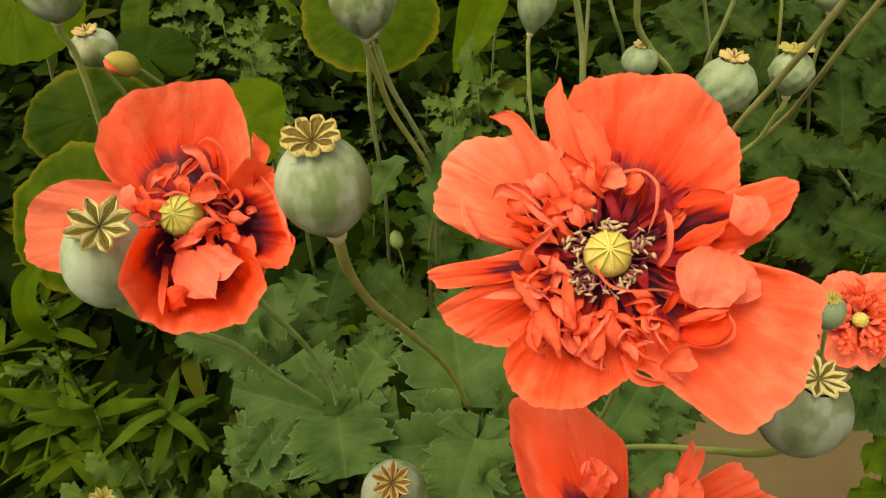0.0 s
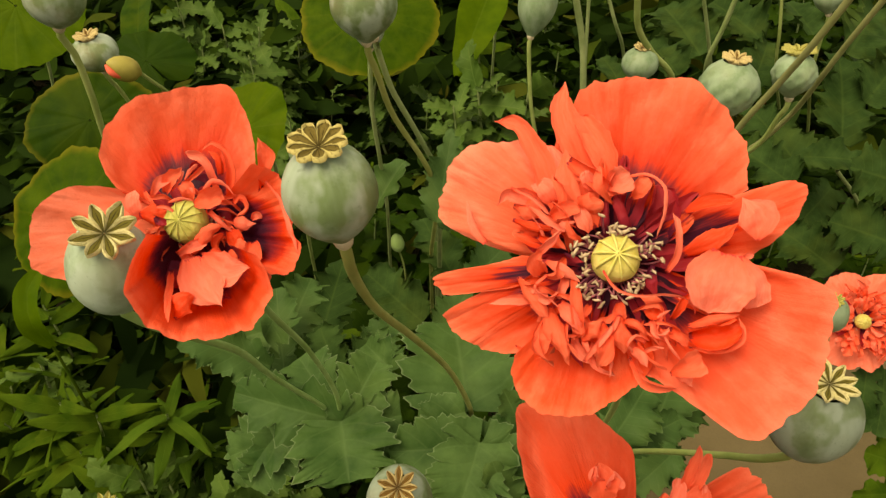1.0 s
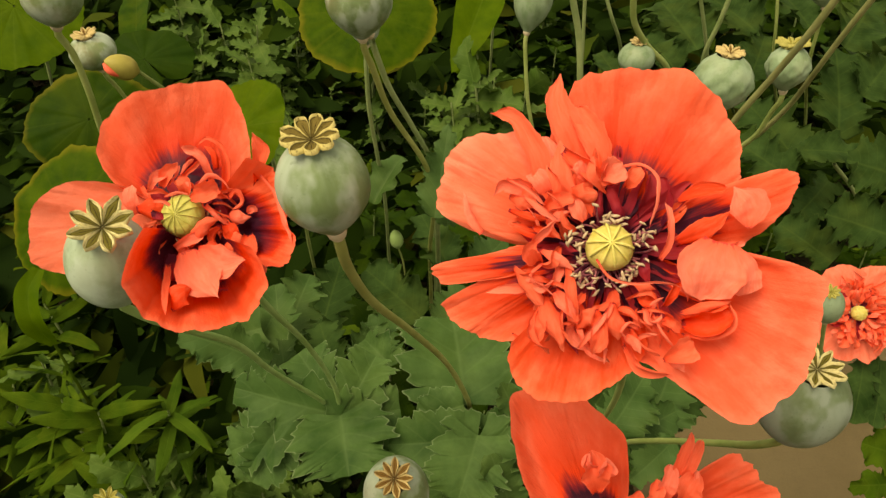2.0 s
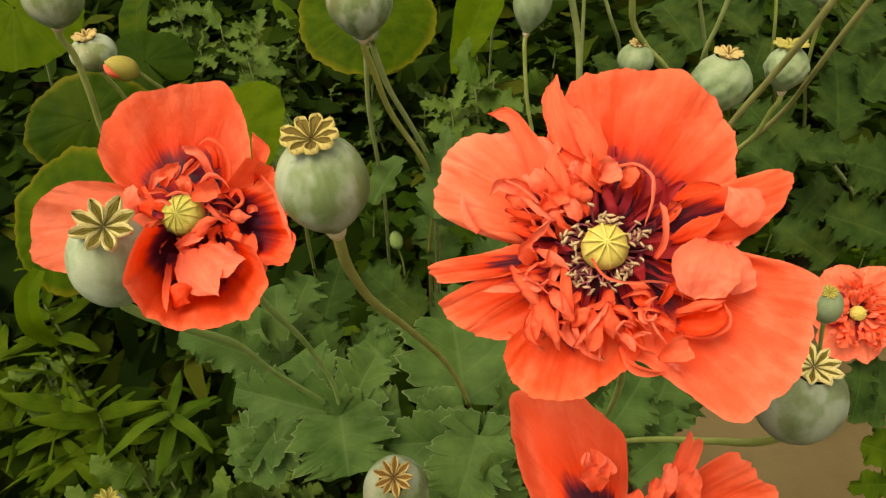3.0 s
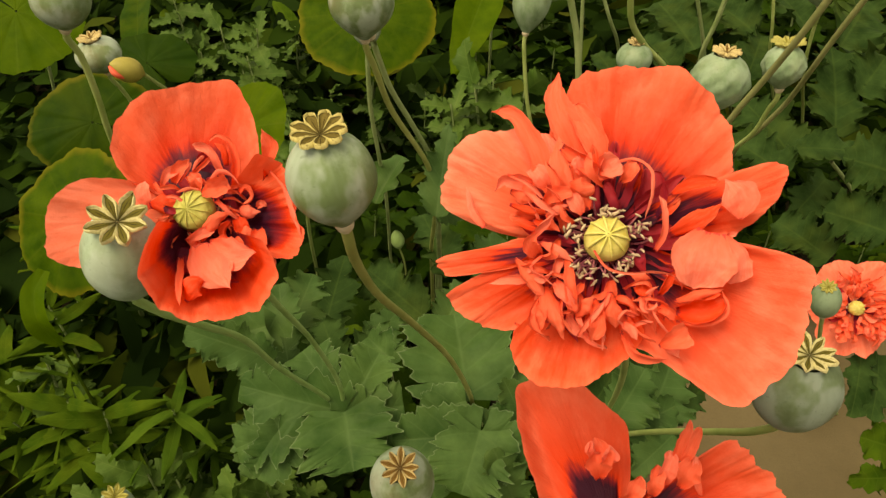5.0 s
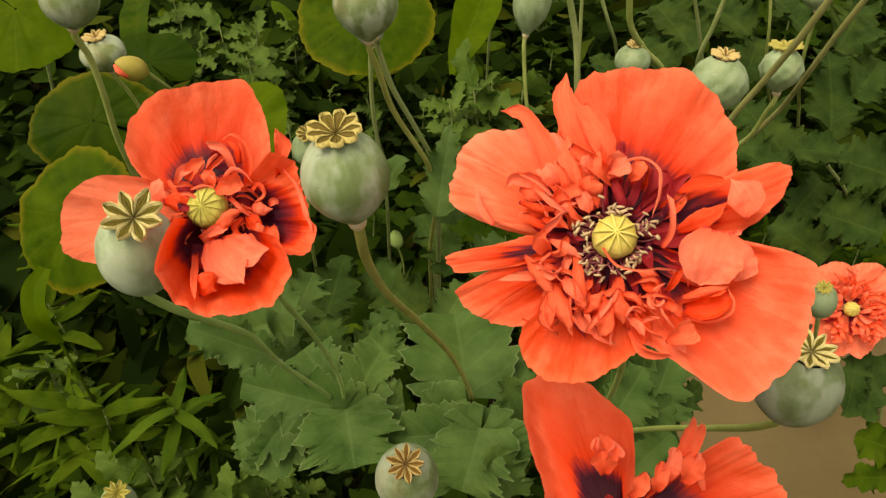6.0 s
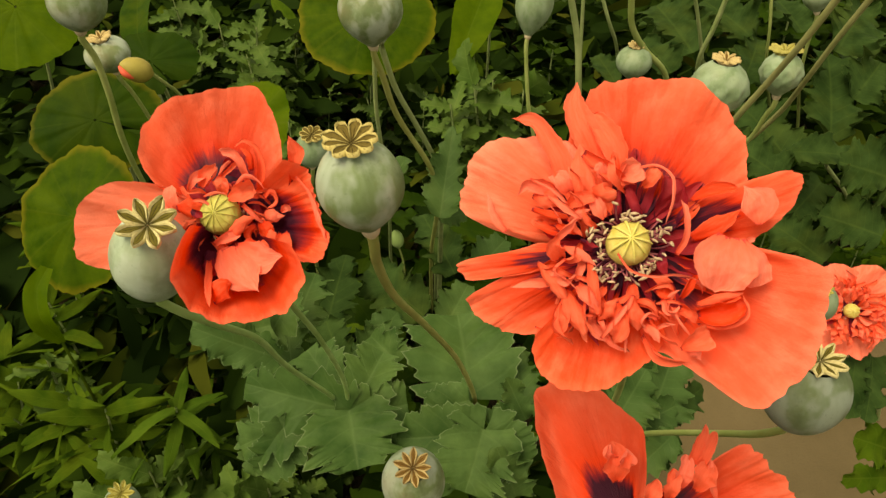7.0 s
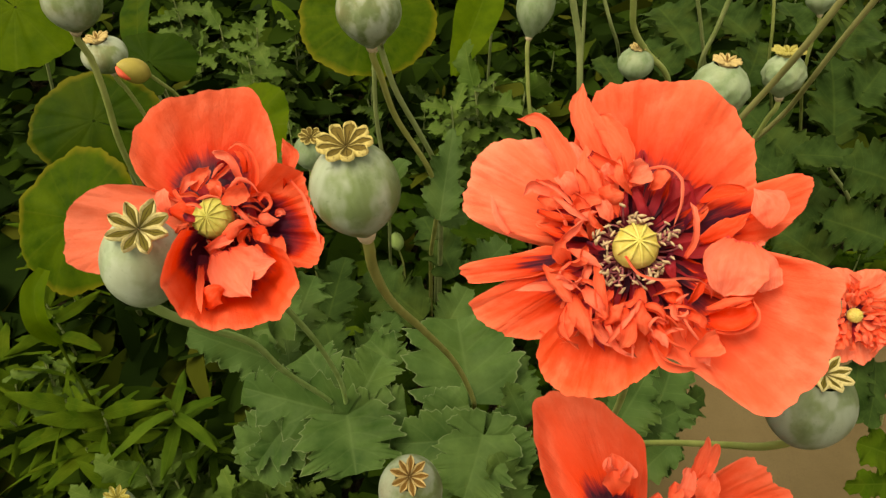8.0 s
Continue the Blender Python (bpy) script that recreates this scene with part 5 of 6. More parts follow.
petal_dark_inside = petal_material("petal_dark_inside", CORAL, DEEP, 0.60, PLUM, streak=0.5)
pistil_lime = plain_material("pistil_lime", (0.31, 0.31, 0.06), (0.44, 0.43, 0.12), 330, 0.7, 0.6)
pistil_lime_ray = plain_material("pistil_lime_ray", (0.33, 0.33, 0.06), (0.46, 0.45, 0.13), 330, 0.7, 0.6)

big = large_flower()
cupped = cupped_flower()
low = low_flower()
fringed = fringed_flower()

# ---------------------------------------------------------------- seed heads
seed_head((-0.0453, 0.2073, 0.9826), (-0.0408, 0.2061, 0.9423), 0.0172, 0.0112, 9,
    ((-0.0411, 0.2183, 0.9141), (-0.0376, 0.2451, 0.8657), (-0.021, 0.296, 0.7822), (0.0027, 0.3556, 0.6736), (0.0228, 0.4063, 0.5542)), 0.0024, "plump grey-green poppy seed head with a yellow nine-rayed crown", stalk=stem_brown, face=0.08)
seed_head((-0.1371, 0.2159, 0.9368), (-0.1514, 0.2294, 0.8835), 0.0182, 0.0135, 8,
    ((-0.1476, 0.2358, 0.8634), (-0.1397, 0.2572, 0.8287), (-0.1327, 0.2844, 0.7877), (-0.1364, 0.3526, 0.6703), (-0.1191, 0.4205, 0.5335)), 0.0024, "round blue-green poppy seed head with an eight-rayed crown", crown_star, capsule_pale, stem_fresh)
low_head = seed_head((-0.0298, 0.217, 0.7401), (-0.0312, 0.238, 0.6705), 0.0206, 0.0121, 9,
    ((-0.0333, 0.2573, 0.6041), (-0.0389, 0.2996, 0.4927)), 0.0022, "pale poppy seed head with a golden nine-rayed crown", ripe=crown_gold)
right_head = seed_head((0.163, 0.1907, 0.8714), (0.167, 0.1943, 0.8174), 0.0203, 0.0118, 9,
    ((0.1639, 0.2001, 0.7992), (0.1633, 0.233, 0.7488), (0.1528, 0.2691, 0.6955), (0.1463, 0.313, 0.6263)), 0.0022, "blue-green poppy seed head nodding beside the big flower, in its shade", crown_star, capsule_shaded, face=0.0)
top_head = seed_head((-0.0672, 0.5749, 0.9072), (-0.0666, 0.5749, 0.8475), 0.0277, 0.0163, 9,
    ((-0.0622, 0.5788, 0.8223), (-0.0519, 0.6076, 0.7594), (-0.0169, 0.6428, 0.6623)), 0.0030, "smooth grey-green poppy seed head on a long stalk", stalk=stem_brown)
seed_head((-0.2559, 0.4633, 0.9492), (-0.267, 0.4699, 0.9089), 0.0195, 0.0124, 9,
    ((-0.2679, 0.4772, 0.8878), (-0.2689, 0.4819, 0.8535), (-0.2765, 0.4925, 0.8057)), 0.0026, "grey-green poppy seed head on a curved stalk")
seed_head((-0.3296, 0.6208, 0.8302), (-0.3265, 0.6237, 0.7956), 0.0213, 0.0120, 9,
    ((-0.3253, 0.6351, 0.7719), (-0.3235, 0.6503, 0.7375)), 0.0022, "small poppy seed head with a golden crown", ripe=crown_gold, face=-0.08)
seed_head((0.1311, 0.9333, 0.7672), (0.1182, 0.9115, 0.6929), 0.0258, 0.0148, 9,
    ((0.1186, 0.9064, 0.6537), (0.1251, 0.8993, 0.5956), (0.1423, 0.9028, 0.5158)), 0.0030, "small pale poppy seed head on a straight stalk", skin=capsule_green)
rib_head = seed_head((0.3212, 0.7227, 0.751), (0.3176, 0.7149, 0.6838), 0.0328, 0.0170, 10,
    ((0.3279, 0.7382, 0.6343), (0.3419, 0.7699, 0.5691)), 0.0030, "ribbed pale green poppy seed head with golden crown", ripe=crown_gold, skin=capsule_green, ribs=0.055, face=0.04)
twin_head = seed_head((0.4233, 0.791, 0.7264), (0.4254, 0.7804, 0.6728), 0.0254, 0.0204, 9,
    ((0.4252, 0.7884, 0.6398), (0.4257, 0.807, 0.5935), (0.4201, 0.8579, 0.5162)), 0.0034, "ribbed pale green poppy seed head behind a stalk", ripe=crown_fresh, skin=capsule_green, ribs=0.06, stalk=stem_green, face=0.02)
seed_head((0.3111, 1.036, 0.6138), (0.3114, 1.032, 0.5593), 0.0286, 0.0141, 9,
    ((0.3149, 1.044, 0.5219), (0.325, 1.067, 0.4642)), 0.003, "small pale seed head half hidden behind the flower", ripe=crown_gold, skin=capsule_green)
seed_head((-0.1493, 0.6484, 0.702), (-0.154, 0.6541, 0.6581), 0.0187, 0.0134, 9,
    ((-0.1634, 0.674, 0.6132), (-0.1742, 0.695, 0.5528)), 0.0025, "small poppy seed head behind a larger one", skin=capsule_green)
seed_head((0.6001, 1.094, 0.6944), (0.6088, 1.083, 0.6485), 0.0230, 0.0157, 9,
    ((0.617, 1.092, 0.6084), (0.6266, 1.102, 0.5531)), 0.003, "small pale seed head among leaves", skin=capsule_green)
seed_head((-0.3211, 0.3386, 0.4977), (-0.3393, 0.3457, 0.4329), 0.0177, 0.0128, 9,
    ((-0.3699, 0.3656, 0.3544), (-0.4228, 0.4035, 0.2291)), 0.0025, "small poppy seed head low among weeds", ripe=crown_fresh, skin=capsule_green)
seed_head((0.4065, 0.5142, 0.5864), (0.4237, 0.5245, 0.5309), 0.0158, 0.0094, 9,
    ((0.4492, 0.5441, 0.4689), (0.4756, 0.5612, 0.4042)), 0.0025, "small green seed head tucked behind a petal", ripe=crown_fresh, skin=capsule_green)


def bud(top, bottom, radius, stem, label, tip=True, k=0.0018, skin=bud_green):
    t, b = np.array(top), np.array(bottom)
    axis = unit(t - b)
    length = np.linalg.norm(t - b)
    line = rooted([b, *[np.array(q) for q in stem]])
    ob = thing("poppy_bud", line[-1], label, "bud", "poppy buds")
    h = np.linspace(0, 1, 16)
    prof = np.c_[h * length, radius * spline((0.2, 0.75, 0.98, 1.0, 0.9, 0.65, 0.12), h)]
    body = part("bud_case", [turned(b, axis, prof, 28)], skin, ob)
    if tip:
        g = facing(axis)
        pts = [b + axis * length * q + (g[0] * 0.72 - g[1] * 0.6) * radius * w for q, w in ((0.55, 0.93), (0.72, 0.90), (0.88, 0.68), (1.0, 0.12))]
        part("petal_tip", [tube(pts, [radius * 0.05, radius * 0.22, radius * 0.26, radius * 0.1], 14, 8)], bud_tip, body, "red petals showing in the split")
    part("stalk", [tube(line, [k, k, k * 1.1, k * 1.2], 24)], stem_green, ob)
    return ob


bud((-0.3041, 0.5868, 0.8215), (-0.2832, 0.6043, 0.8023), 0.0114, ((-0.2788, 0.6157, 0.7868), (-0.2764, 0.6399, 0.7598)), "olive poppy bud just splitting to show red")
bud((-0.0867, 0.9628, 0.2979), (-0.0811, 0.9579, 0.2589), 0.0122, ((-0.0752, 0.9605, 0.2284), (-0.0728, 0.9637, 0.1817)), "small green poppy bud among leaves", False, skin=stem_fresh)


# ---- bare stalks of heads above the view
def stalk(points, radius, material, label="long bare green poppy stalk", tall=0.30):
    p = [np.array(q, float) for q in points]
    up = unit(p[0] - p[1])
    head = p[0] + up * tall * 0.35
    ob = seed_head(head + up * 0.035, head, 0.014, 0.011, 9, p, radius * 0.74, label, stalk=material, group="tall poppy stalks", name="poppy_stalk")
    return ob


stalk(((0.3441, 0.5915, 0.8758), (0.3359, 0.6045, 0.8313), (0.3292, 0.6332, 0.7698), (0.3163, 0.6549, 0.7092)), 0.0048, stem_dusky, "stout brownish poppy stalk crossing the bed")
stalk(((0.4849, 0.767, 0.8002), (0.4794, 0.7895, 0.7415), (0.4787, 0.8241, 0.6627), (0.4855, 0.8612, 0.6035), (0.4766, 0.8941, 0.5396), (0.4713, 0.9333, 0.4827)), 0.0051, stem_dusky)
stalk(((0.2001, 1.041, 0.686), (0.2174, 1.043, 0.6217), (0.2293, 1.04, 0.5345)), 0.0076, stem_pale)
stalk(((0.2418, 1.154, 0.6438), (0.2471, 1.155, 0.5786), (0.2522, 1.157, 0.5138)), 0.0044, stem_pale)
stalk(((0.2825, 1.011, 0.7027), (0.2917, 1.018, 0.6608), (0.3235, 1.034, 0.6119), (0.3687, 1.052, 0.564)), 0.0069, stem_green)
stalk(((0.4537, 1.205, 0.6174), (0.4763, 1.215, 0.5614), (0.4972, 1.23, 0.5104)), 0.0049, stem_pale)
stalk(((0.4855, 1.154, 0.6438), (0.4807, 1.162, 0.5859), (0.4751, 1.174, 0.5325)), 0.0059, stem_pale)
stalk(((0.3018, 1.264, 0.5984), (0.3223, 1.265, 0.5496), (0.3441, 1.286, 0.506)), 0.0049, stem_pale)
stalk(((0.5892, 1.209, 0.6211), (0.6012, 1.204, 0.5663), (0.6162, 1.212, 0.5078)), 0.0039, stem_green)
stalk(((-0.0729, 0.6446, 0.8004), (-0.076, 0.6522, 0.7397), (-0.0746, 0.675, 0.6645), (-0.0743, 0.7165, 0.5767)), 0.0033, stem_pale, tall=0.02)
stalk(((-0.065, 0.6286, 0.8198), (-0.0537, 0.6438, 0.764), (-0.0333, 0.6654, 0.7041), (-0.0107, 0.691, 0.6321)), 0.0041, stem_pale, tall=0.02)


# ---------------------------------------------------------------- leaves of the poppies
def leafy_stem(name, joint, leaves, label, material=leaf_poppy, group="leafy poppy stems", r=0.0035):
    """A stem from the ground with its leaves. leaves: base, tip, width, roll, seed and options."""
    line = rooted([np.array(joint, float)])
    line = [line[0], line[1], line[2]]
    ob = thing(name, line[-1], label, "plant", group)
    part("stem", [tube(line, [r, r * 1.1, r * 1.2], 16)], stem_pale, ob)
    for i, (b, t, w, roll, more) in enumerate(leaves):
        m = more.pop("material", material)
        shape = lobed if m is leaf_fan else toothed
        part("leaf", [shape(b, t, w, roll, seed=more.pop("seed", i + int(1000 * abs(w))), **more)], m, ob)
    return ob


leafy_stem("poppy_plant", (-0.1096, 0.4295, 0.4923), (
    ((-0.1027, 0.4093, 0.5285), (-0.2098, 0.4280, 0.5492), 0.069, 6, dict(material=leaf_fan, lobes=4, droop=0.06)),
    ((-0.1034, 0.4122, 0.5242), (-0.1524, 0.4720, 0.5533), 0.061, -6, dict(material=leaf_fan, lobes=4, blunt=0.3)),
    ((-0.1010, 0.4078, 0.5268), (-0.0700, 0.4625, 0.5576), 0.062, 10, dict(material=leaf_fan, lobes=3, fold=0.4, blunt=0.3)),
    ((-0.1010, 0.4063, 0.5252), (-0.0446, 0.4131, 0.5326), 0.056, 8, dict(material=leaf_fan, lobes=3, blunt=0.3)),
    ((-0.1030, 0.4064, 0.5327), (-0.0905, 0.3479, 0.5201), 0.098, 0, dict(material=leaf_fan, lobes=4, cut=0.36, blunt=0.45, droop=0.02)),
    ((-0.1498, 0.4288, 0.4903), (-0.2288, 0.4082, 0.4675), 0.068, -8, dict(material=leaf_fan, lobes=4)),
    ((-0.1638, 0.4330, 0.4800), (-0.2001, 0.3809, 0.4521), 0.059, 8, dict(material=leaf_fan, lobes=4)),
    ((-0.1911, 0.4951, 0.5639), (-0.2648, 0.4824, 0.5499), 0.056, 0, dict(material=leaf_fan, lobes=4)),
    ((-0.1841, 0.5166, 0.5579), (-0.2116, 0.4718, 0.5231), 0.048, 0, dict(material=leaf_fan, lobes=4)),
    ((-0.1811, 0.5053, 0.4857), (-0.1987, 0.5836, 0.5427), 0.061, 5, dict(lobes=4)),
    ((-0.1237, 0.5053, 0.4857), (-0.1464, 0.5530, 0.5087), 0.058, 5, dict(lobes=4, material=leaf_deep)),
), "blue-green poppy leaves spreading round two stalks")
leafy_stem("poppy_plant", (0.0283, 0.4117, 0.4726), (
    ((0.0212, 0.4153, 0.5351), (0.0094, 0.5030, 0.5727), 0.115, 0, dict(material=leaf_fan, lobes=4, cut=0.26, blunt=0.4)),
    ((0.0187, 0.4094, 0.5435), (-0.0253, 0.4005, 0.5336), 0.047, -10, dict(material=leaf_fan, lobes=3, cut=0.2)),
    ((0.0310, 0.3753, 0.5356), (-0.0545, 0.3725, 0.5324), 0.059, -8, dict(material=leaf_fan, lobes=4, cut=0.2)),
    ((0.0307, 0.3754, 0.5431), (0.0112, 0.3217, 0.5208), 0.078, 0, dict(material=leaf_fan, lobes=4, cut=0.30, blunt=0.45, droop=0.03)),
    ((0.0331, 0.3782, 0.5387), (0.0726, 0.3479, 0.5201), 0.058, 8, dict(material=leaf_fan, lobes=4, cut=0.18)),
    ((0.0369, 0.3860, 0.5325), (0.0607, 0.3926, 0.5397), 0.033, 8, dict(material=leaf_fan, lobes=3, cut=0.14, blunt=0.3)),
    ((-0.0482, 0.4126, 0.5022), (-0.0826, 0.3972, 0.4851), 0.046, 0, dict(lobes=4)),
    ((-0.0569, 0.4801, 0.5174), (-0.0895, 0.5135, 0.5246), 0.049, 0, dict(material=leaf_fan, lobes=3, fold=0.5)),
), "broad blue-green poppy leaves clasping a stalk")
leafy_stem("poppy_plant", (-0.2117, 0.5332, 0.4066), (
    ((-0.2074, 0.5014, 0.4383), (-0.2097, 0.3928, 0.4516), 0.066, 0, dict(lobes=5)),
    ((-0.1821, 0.4709, 0.5382), (-0.2573, 0.4606, 0.5961), 0.057, 5, dict(lobes=5)),
    ((-0.1927, 0.5604, 0.4703), (-0.1685, 0.6482, 0.5008), 0.077, 0, dict(lobes=5)),
    ((-0.2062, 0.5331, 0.44), (-0.2605, 0.5422, 0.4501), 0.047, 0, dict(lobes=5)),
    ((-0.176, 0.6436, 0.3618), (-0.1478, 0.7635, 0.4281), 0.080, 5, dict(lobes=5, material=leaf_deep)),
), "jagged poppy leaves in the shade of a flower")
leafy_stem("poppy_plant", (-0.0063, 0.673, 0.5618), (
    ((-0.0087, 0.6048, 0.62), (0.0084, 0.6926, 0.6841), 0.052, 0, dict(lobes=6, droop=-0.04, blunt=0.8)),
    ((-0.0077, 0.6203, 0.6038), (0.0244, 0.6264, 0.6105), 0.032, 10, dict(lobes=4)),
    ((-0.0806, 0.6508, 0.6042), (-0.0509, 0.7, 0.642), 0.041, 25, dict(lobes=3, cut=0.1, fold=0.6)),
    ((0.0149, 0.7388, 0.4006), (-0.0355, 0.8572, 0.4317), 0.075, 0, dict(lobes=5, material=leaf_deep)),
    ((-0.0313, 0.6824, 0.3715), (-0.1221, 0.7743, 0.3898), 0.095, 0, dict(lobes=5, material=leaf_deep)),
    ((0.0334, 0.6255, 0.5091), (0.0793, 0.6735, 0.529), 0.060, 0, dict(lobes=5)),
    ((-0.0092, 0.5456, 0.4874), (0.0289, 0.6115, 0.5103), 0.059, 0, dict(lobes=5)),
    ((-0.1186, 0.5826, 0.3945), (-0.066, 0.6598, 0.4133), 0.060, 10, dict(lobes=5)),
    ((-0.0671, 0.566, 0.4095), (-0.093, 0.6344, 0.4186), 0.051, -20, dict(lobes=5)),
), "poppy stem with jagged grey-green leaves")
leafy_stem("poppy_plant", (0.0795, 0.4323, 0.462), (
    ((0.0723, 0.4026, 0.5316), (0.0701, 0.4796, 0.5479), 0.048, 0, dict(lobes=5)),
    ((0.0751, 0.397, 0.5255), (0.0564, 0.4077, 0.5745), 0.033, 0, dict(lobes=5)),
    ((0.0641, 0.3527, 0.4762), (0.0199, 0.3822, 0.5091), 0.055, 0, dict(lobes=5)),
    ((0.0618, 0.3329, 0.4914), (0.044, 0.3475, 0.546), 0.057, 0, dict(lobes=5)),
    ((-0.0133, 0.3453, 0.468), (-0.0298, 0.3748, 0.5009), 0.072, 0, dict(lobes=5)),
), "jagged poppy leaves beside a low flower")
leafy_stem("poppy_plant", (0.1862, 0.4078, 0.4682), (
    ((0.1549, 0.3774, 0.5409), (0.2021, 0.431, 0.5632), 0.064, 0, dict(lobes=5)),
    ((0.1662, 0.3859, 0.5132), (0.2297, 0.4044, 0.5337), 0.061, 0, dict(lobes=5)),
    ((0.1862, 0.3839, 0.4754), (0.2297, 0.3822, 0.5091), 0.051, 0, dict(lobes=5, material=leaf_deep)),
    ((0.2162, 0.3721, 0.5349), (0.172, 0.3338, 0.5308), 0.042, 0, dict(lobes=5)),
    ((0.1508, 0.4315, 0.4945), (0.1975, 0.4911, 0.4937), 0.061, 0, dict(lobes=5, material=leaf_deep)),
    ((0.2097, 0.4177, 0.4791), (0.2706, 0.5137, 0.4854), 0.083, 0, dict(lobes=5)),
    ((0.2381, 0.4492, 0.4473), (0.3158, 0.5014, 0.4383), 0.045, 0, dict(lobes=5, material=leaf_deep)),
    ((0.2095, 0.4707, 0.4376), (0.2653, 0.5658, 0.4428), 0.080, 0, dict(lobes=5, material=leaf_deep)),
), "jagged poppy leaves at the edge of the path")
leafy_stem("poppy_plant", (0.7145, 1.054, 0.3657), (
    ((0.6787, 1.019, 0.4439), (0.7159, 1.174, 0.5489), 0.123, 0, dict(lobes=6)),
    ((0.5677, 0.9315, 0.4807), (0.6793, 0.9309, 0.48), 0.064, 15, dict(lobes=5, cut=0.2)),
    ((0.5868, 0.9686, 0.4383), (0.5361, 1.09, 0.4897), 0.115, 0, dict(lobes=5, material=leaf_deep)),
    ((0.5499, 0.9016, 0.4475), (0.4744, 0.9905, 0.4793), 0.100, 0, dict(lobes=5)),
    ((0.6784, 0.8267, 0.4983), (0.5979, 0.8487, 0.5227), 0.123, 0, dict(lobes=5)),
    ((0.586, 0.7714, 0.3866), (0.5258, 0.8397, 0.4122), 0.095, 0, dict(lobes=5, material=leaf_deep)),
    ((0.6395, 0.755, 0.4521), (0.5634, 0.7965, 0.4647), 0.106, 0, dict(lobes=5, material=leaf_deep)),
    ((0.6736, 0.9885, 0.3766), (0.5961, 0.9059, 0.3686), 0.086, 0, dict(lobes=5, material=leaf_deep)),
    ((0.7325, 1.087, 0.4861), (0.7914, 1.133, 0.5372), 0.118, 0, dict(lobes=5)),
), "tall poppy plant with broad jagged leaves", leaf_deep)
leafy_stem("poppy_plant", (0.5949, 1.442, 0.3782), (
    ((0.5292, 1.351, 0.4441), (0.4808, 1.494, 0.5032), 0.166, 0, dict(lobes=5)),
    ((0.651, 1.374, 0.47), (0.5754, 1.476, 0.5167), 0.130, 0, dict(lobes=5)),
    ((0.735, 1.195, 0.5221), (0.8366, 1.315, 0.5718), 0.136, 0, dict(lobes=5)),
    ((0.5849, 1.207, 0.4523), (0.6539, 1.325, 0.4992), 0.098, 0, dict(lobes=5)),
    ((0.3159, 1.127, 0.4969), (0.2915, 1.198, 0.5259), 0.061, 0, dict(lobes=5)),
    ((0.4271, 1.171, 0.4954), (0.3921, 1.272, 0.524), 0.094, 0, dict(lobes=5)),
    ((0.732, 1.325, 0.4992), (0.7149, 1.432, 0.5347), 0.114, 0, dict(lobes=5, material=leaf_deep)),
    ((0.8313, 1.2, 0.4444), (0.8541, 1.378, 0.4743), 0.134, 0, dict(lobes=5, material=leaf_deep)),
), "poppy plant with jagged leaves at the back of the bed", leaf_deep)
leafy_stem("poppy_plant", (0.5842, 0.5828, 0.3277), (
    ((0.5327, 0.5708, 0.4148), (0.4993, 0.4887, 0.3906), 0.049, 0, dict(lobes=5, material=leaf_deep)),
    ((0.568, 0.5801, 0.3918), (0.5265, 0.4878, 0.3896), 0.049, 0, dict(lobes=5, material=leaf_deep)),
    ((0.5756, 0.4848, 0.3193), (0.5229, 0.482, 0.3497), 0.063, 0, dict(lobes=5, material=leaf_weed)),
    ((0.5756, 0.4609, 0.2928), (0.4993, 0.4355, 0.3316), 0.042, 0, dict(lobes=5, material=leaf_weed)),
), "leafy plant over the edge of the path")


# ---------------------------------------------------------------- broad round leaves
def broad_leaf(centre, axis, rx, ry, spin, notch, label, material=leaf_round, seed=1, cup=0.1):
    c = np.array(centre, float)
    base = np.array((c[0] * 1.15, c[1] + 0.22, GROUND - 0.01))
    ob = thing("broad_leaf", base, label, "leaf", "broad round leaves")
    part("blade", [round_leaf(c, axis, rx, ry, spin, notch, cup, seed)], material, ob)
    a = unit(axis)
    part("leaf_stalk", [tube([c - a * 0.003, c - a * 0.06 + np.array((0, 0.02, -0.04)), base * 0.6 + c * 0.4, base], [0.003, 0.0035, 0.004, 0.004], 20, 8)], stem_pale, ob)
    return ob


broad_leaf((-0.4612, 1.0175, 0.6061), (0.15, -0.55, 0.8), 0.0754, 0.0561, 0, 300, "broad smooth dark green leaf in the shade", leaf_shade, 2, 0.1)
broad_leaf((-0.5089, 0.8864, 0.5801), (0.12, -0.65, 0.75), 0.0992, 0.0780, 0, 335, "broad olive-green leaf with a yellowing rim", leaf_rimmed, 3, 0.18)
broad_leaf((-0.5028, 0.7369, 0.5187), (-0.15, -0.65, 0.75), 0.0893, 0.1045, 0, 20, "broad olive leaf with a torn yellow-edged notch", leaf_olive, 9, 0.12)
broad_leaf((-0.2894, 0.8771, 0.5698), (-0.3, -0.6, 0.75), 0.0650, 0.0780, 0, 250, "round mid-green leaf behind the flowers", leaf_bright, 4, 0.1)
broad_leaf((-0.1578, 1.4531, 0.4921), (0.0, -0.6, 0.8), 0.1530, 0.1339, 0, 90, "large round olive leaf with a yellow rim", leaf_olive, 5, 0.1)
broad_leaf((-0.8737, 1.4170, 0.5268), (0.2, -0.6, 0.8), 0.1294, 0.1294, 0, 130, "large bright yellow-green leaf", leaf_bright, 6, 0.1)
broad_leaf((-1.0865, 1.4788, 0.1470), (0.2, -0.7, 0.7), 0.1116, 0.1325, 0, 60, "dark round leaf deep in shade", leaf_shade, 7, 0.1)


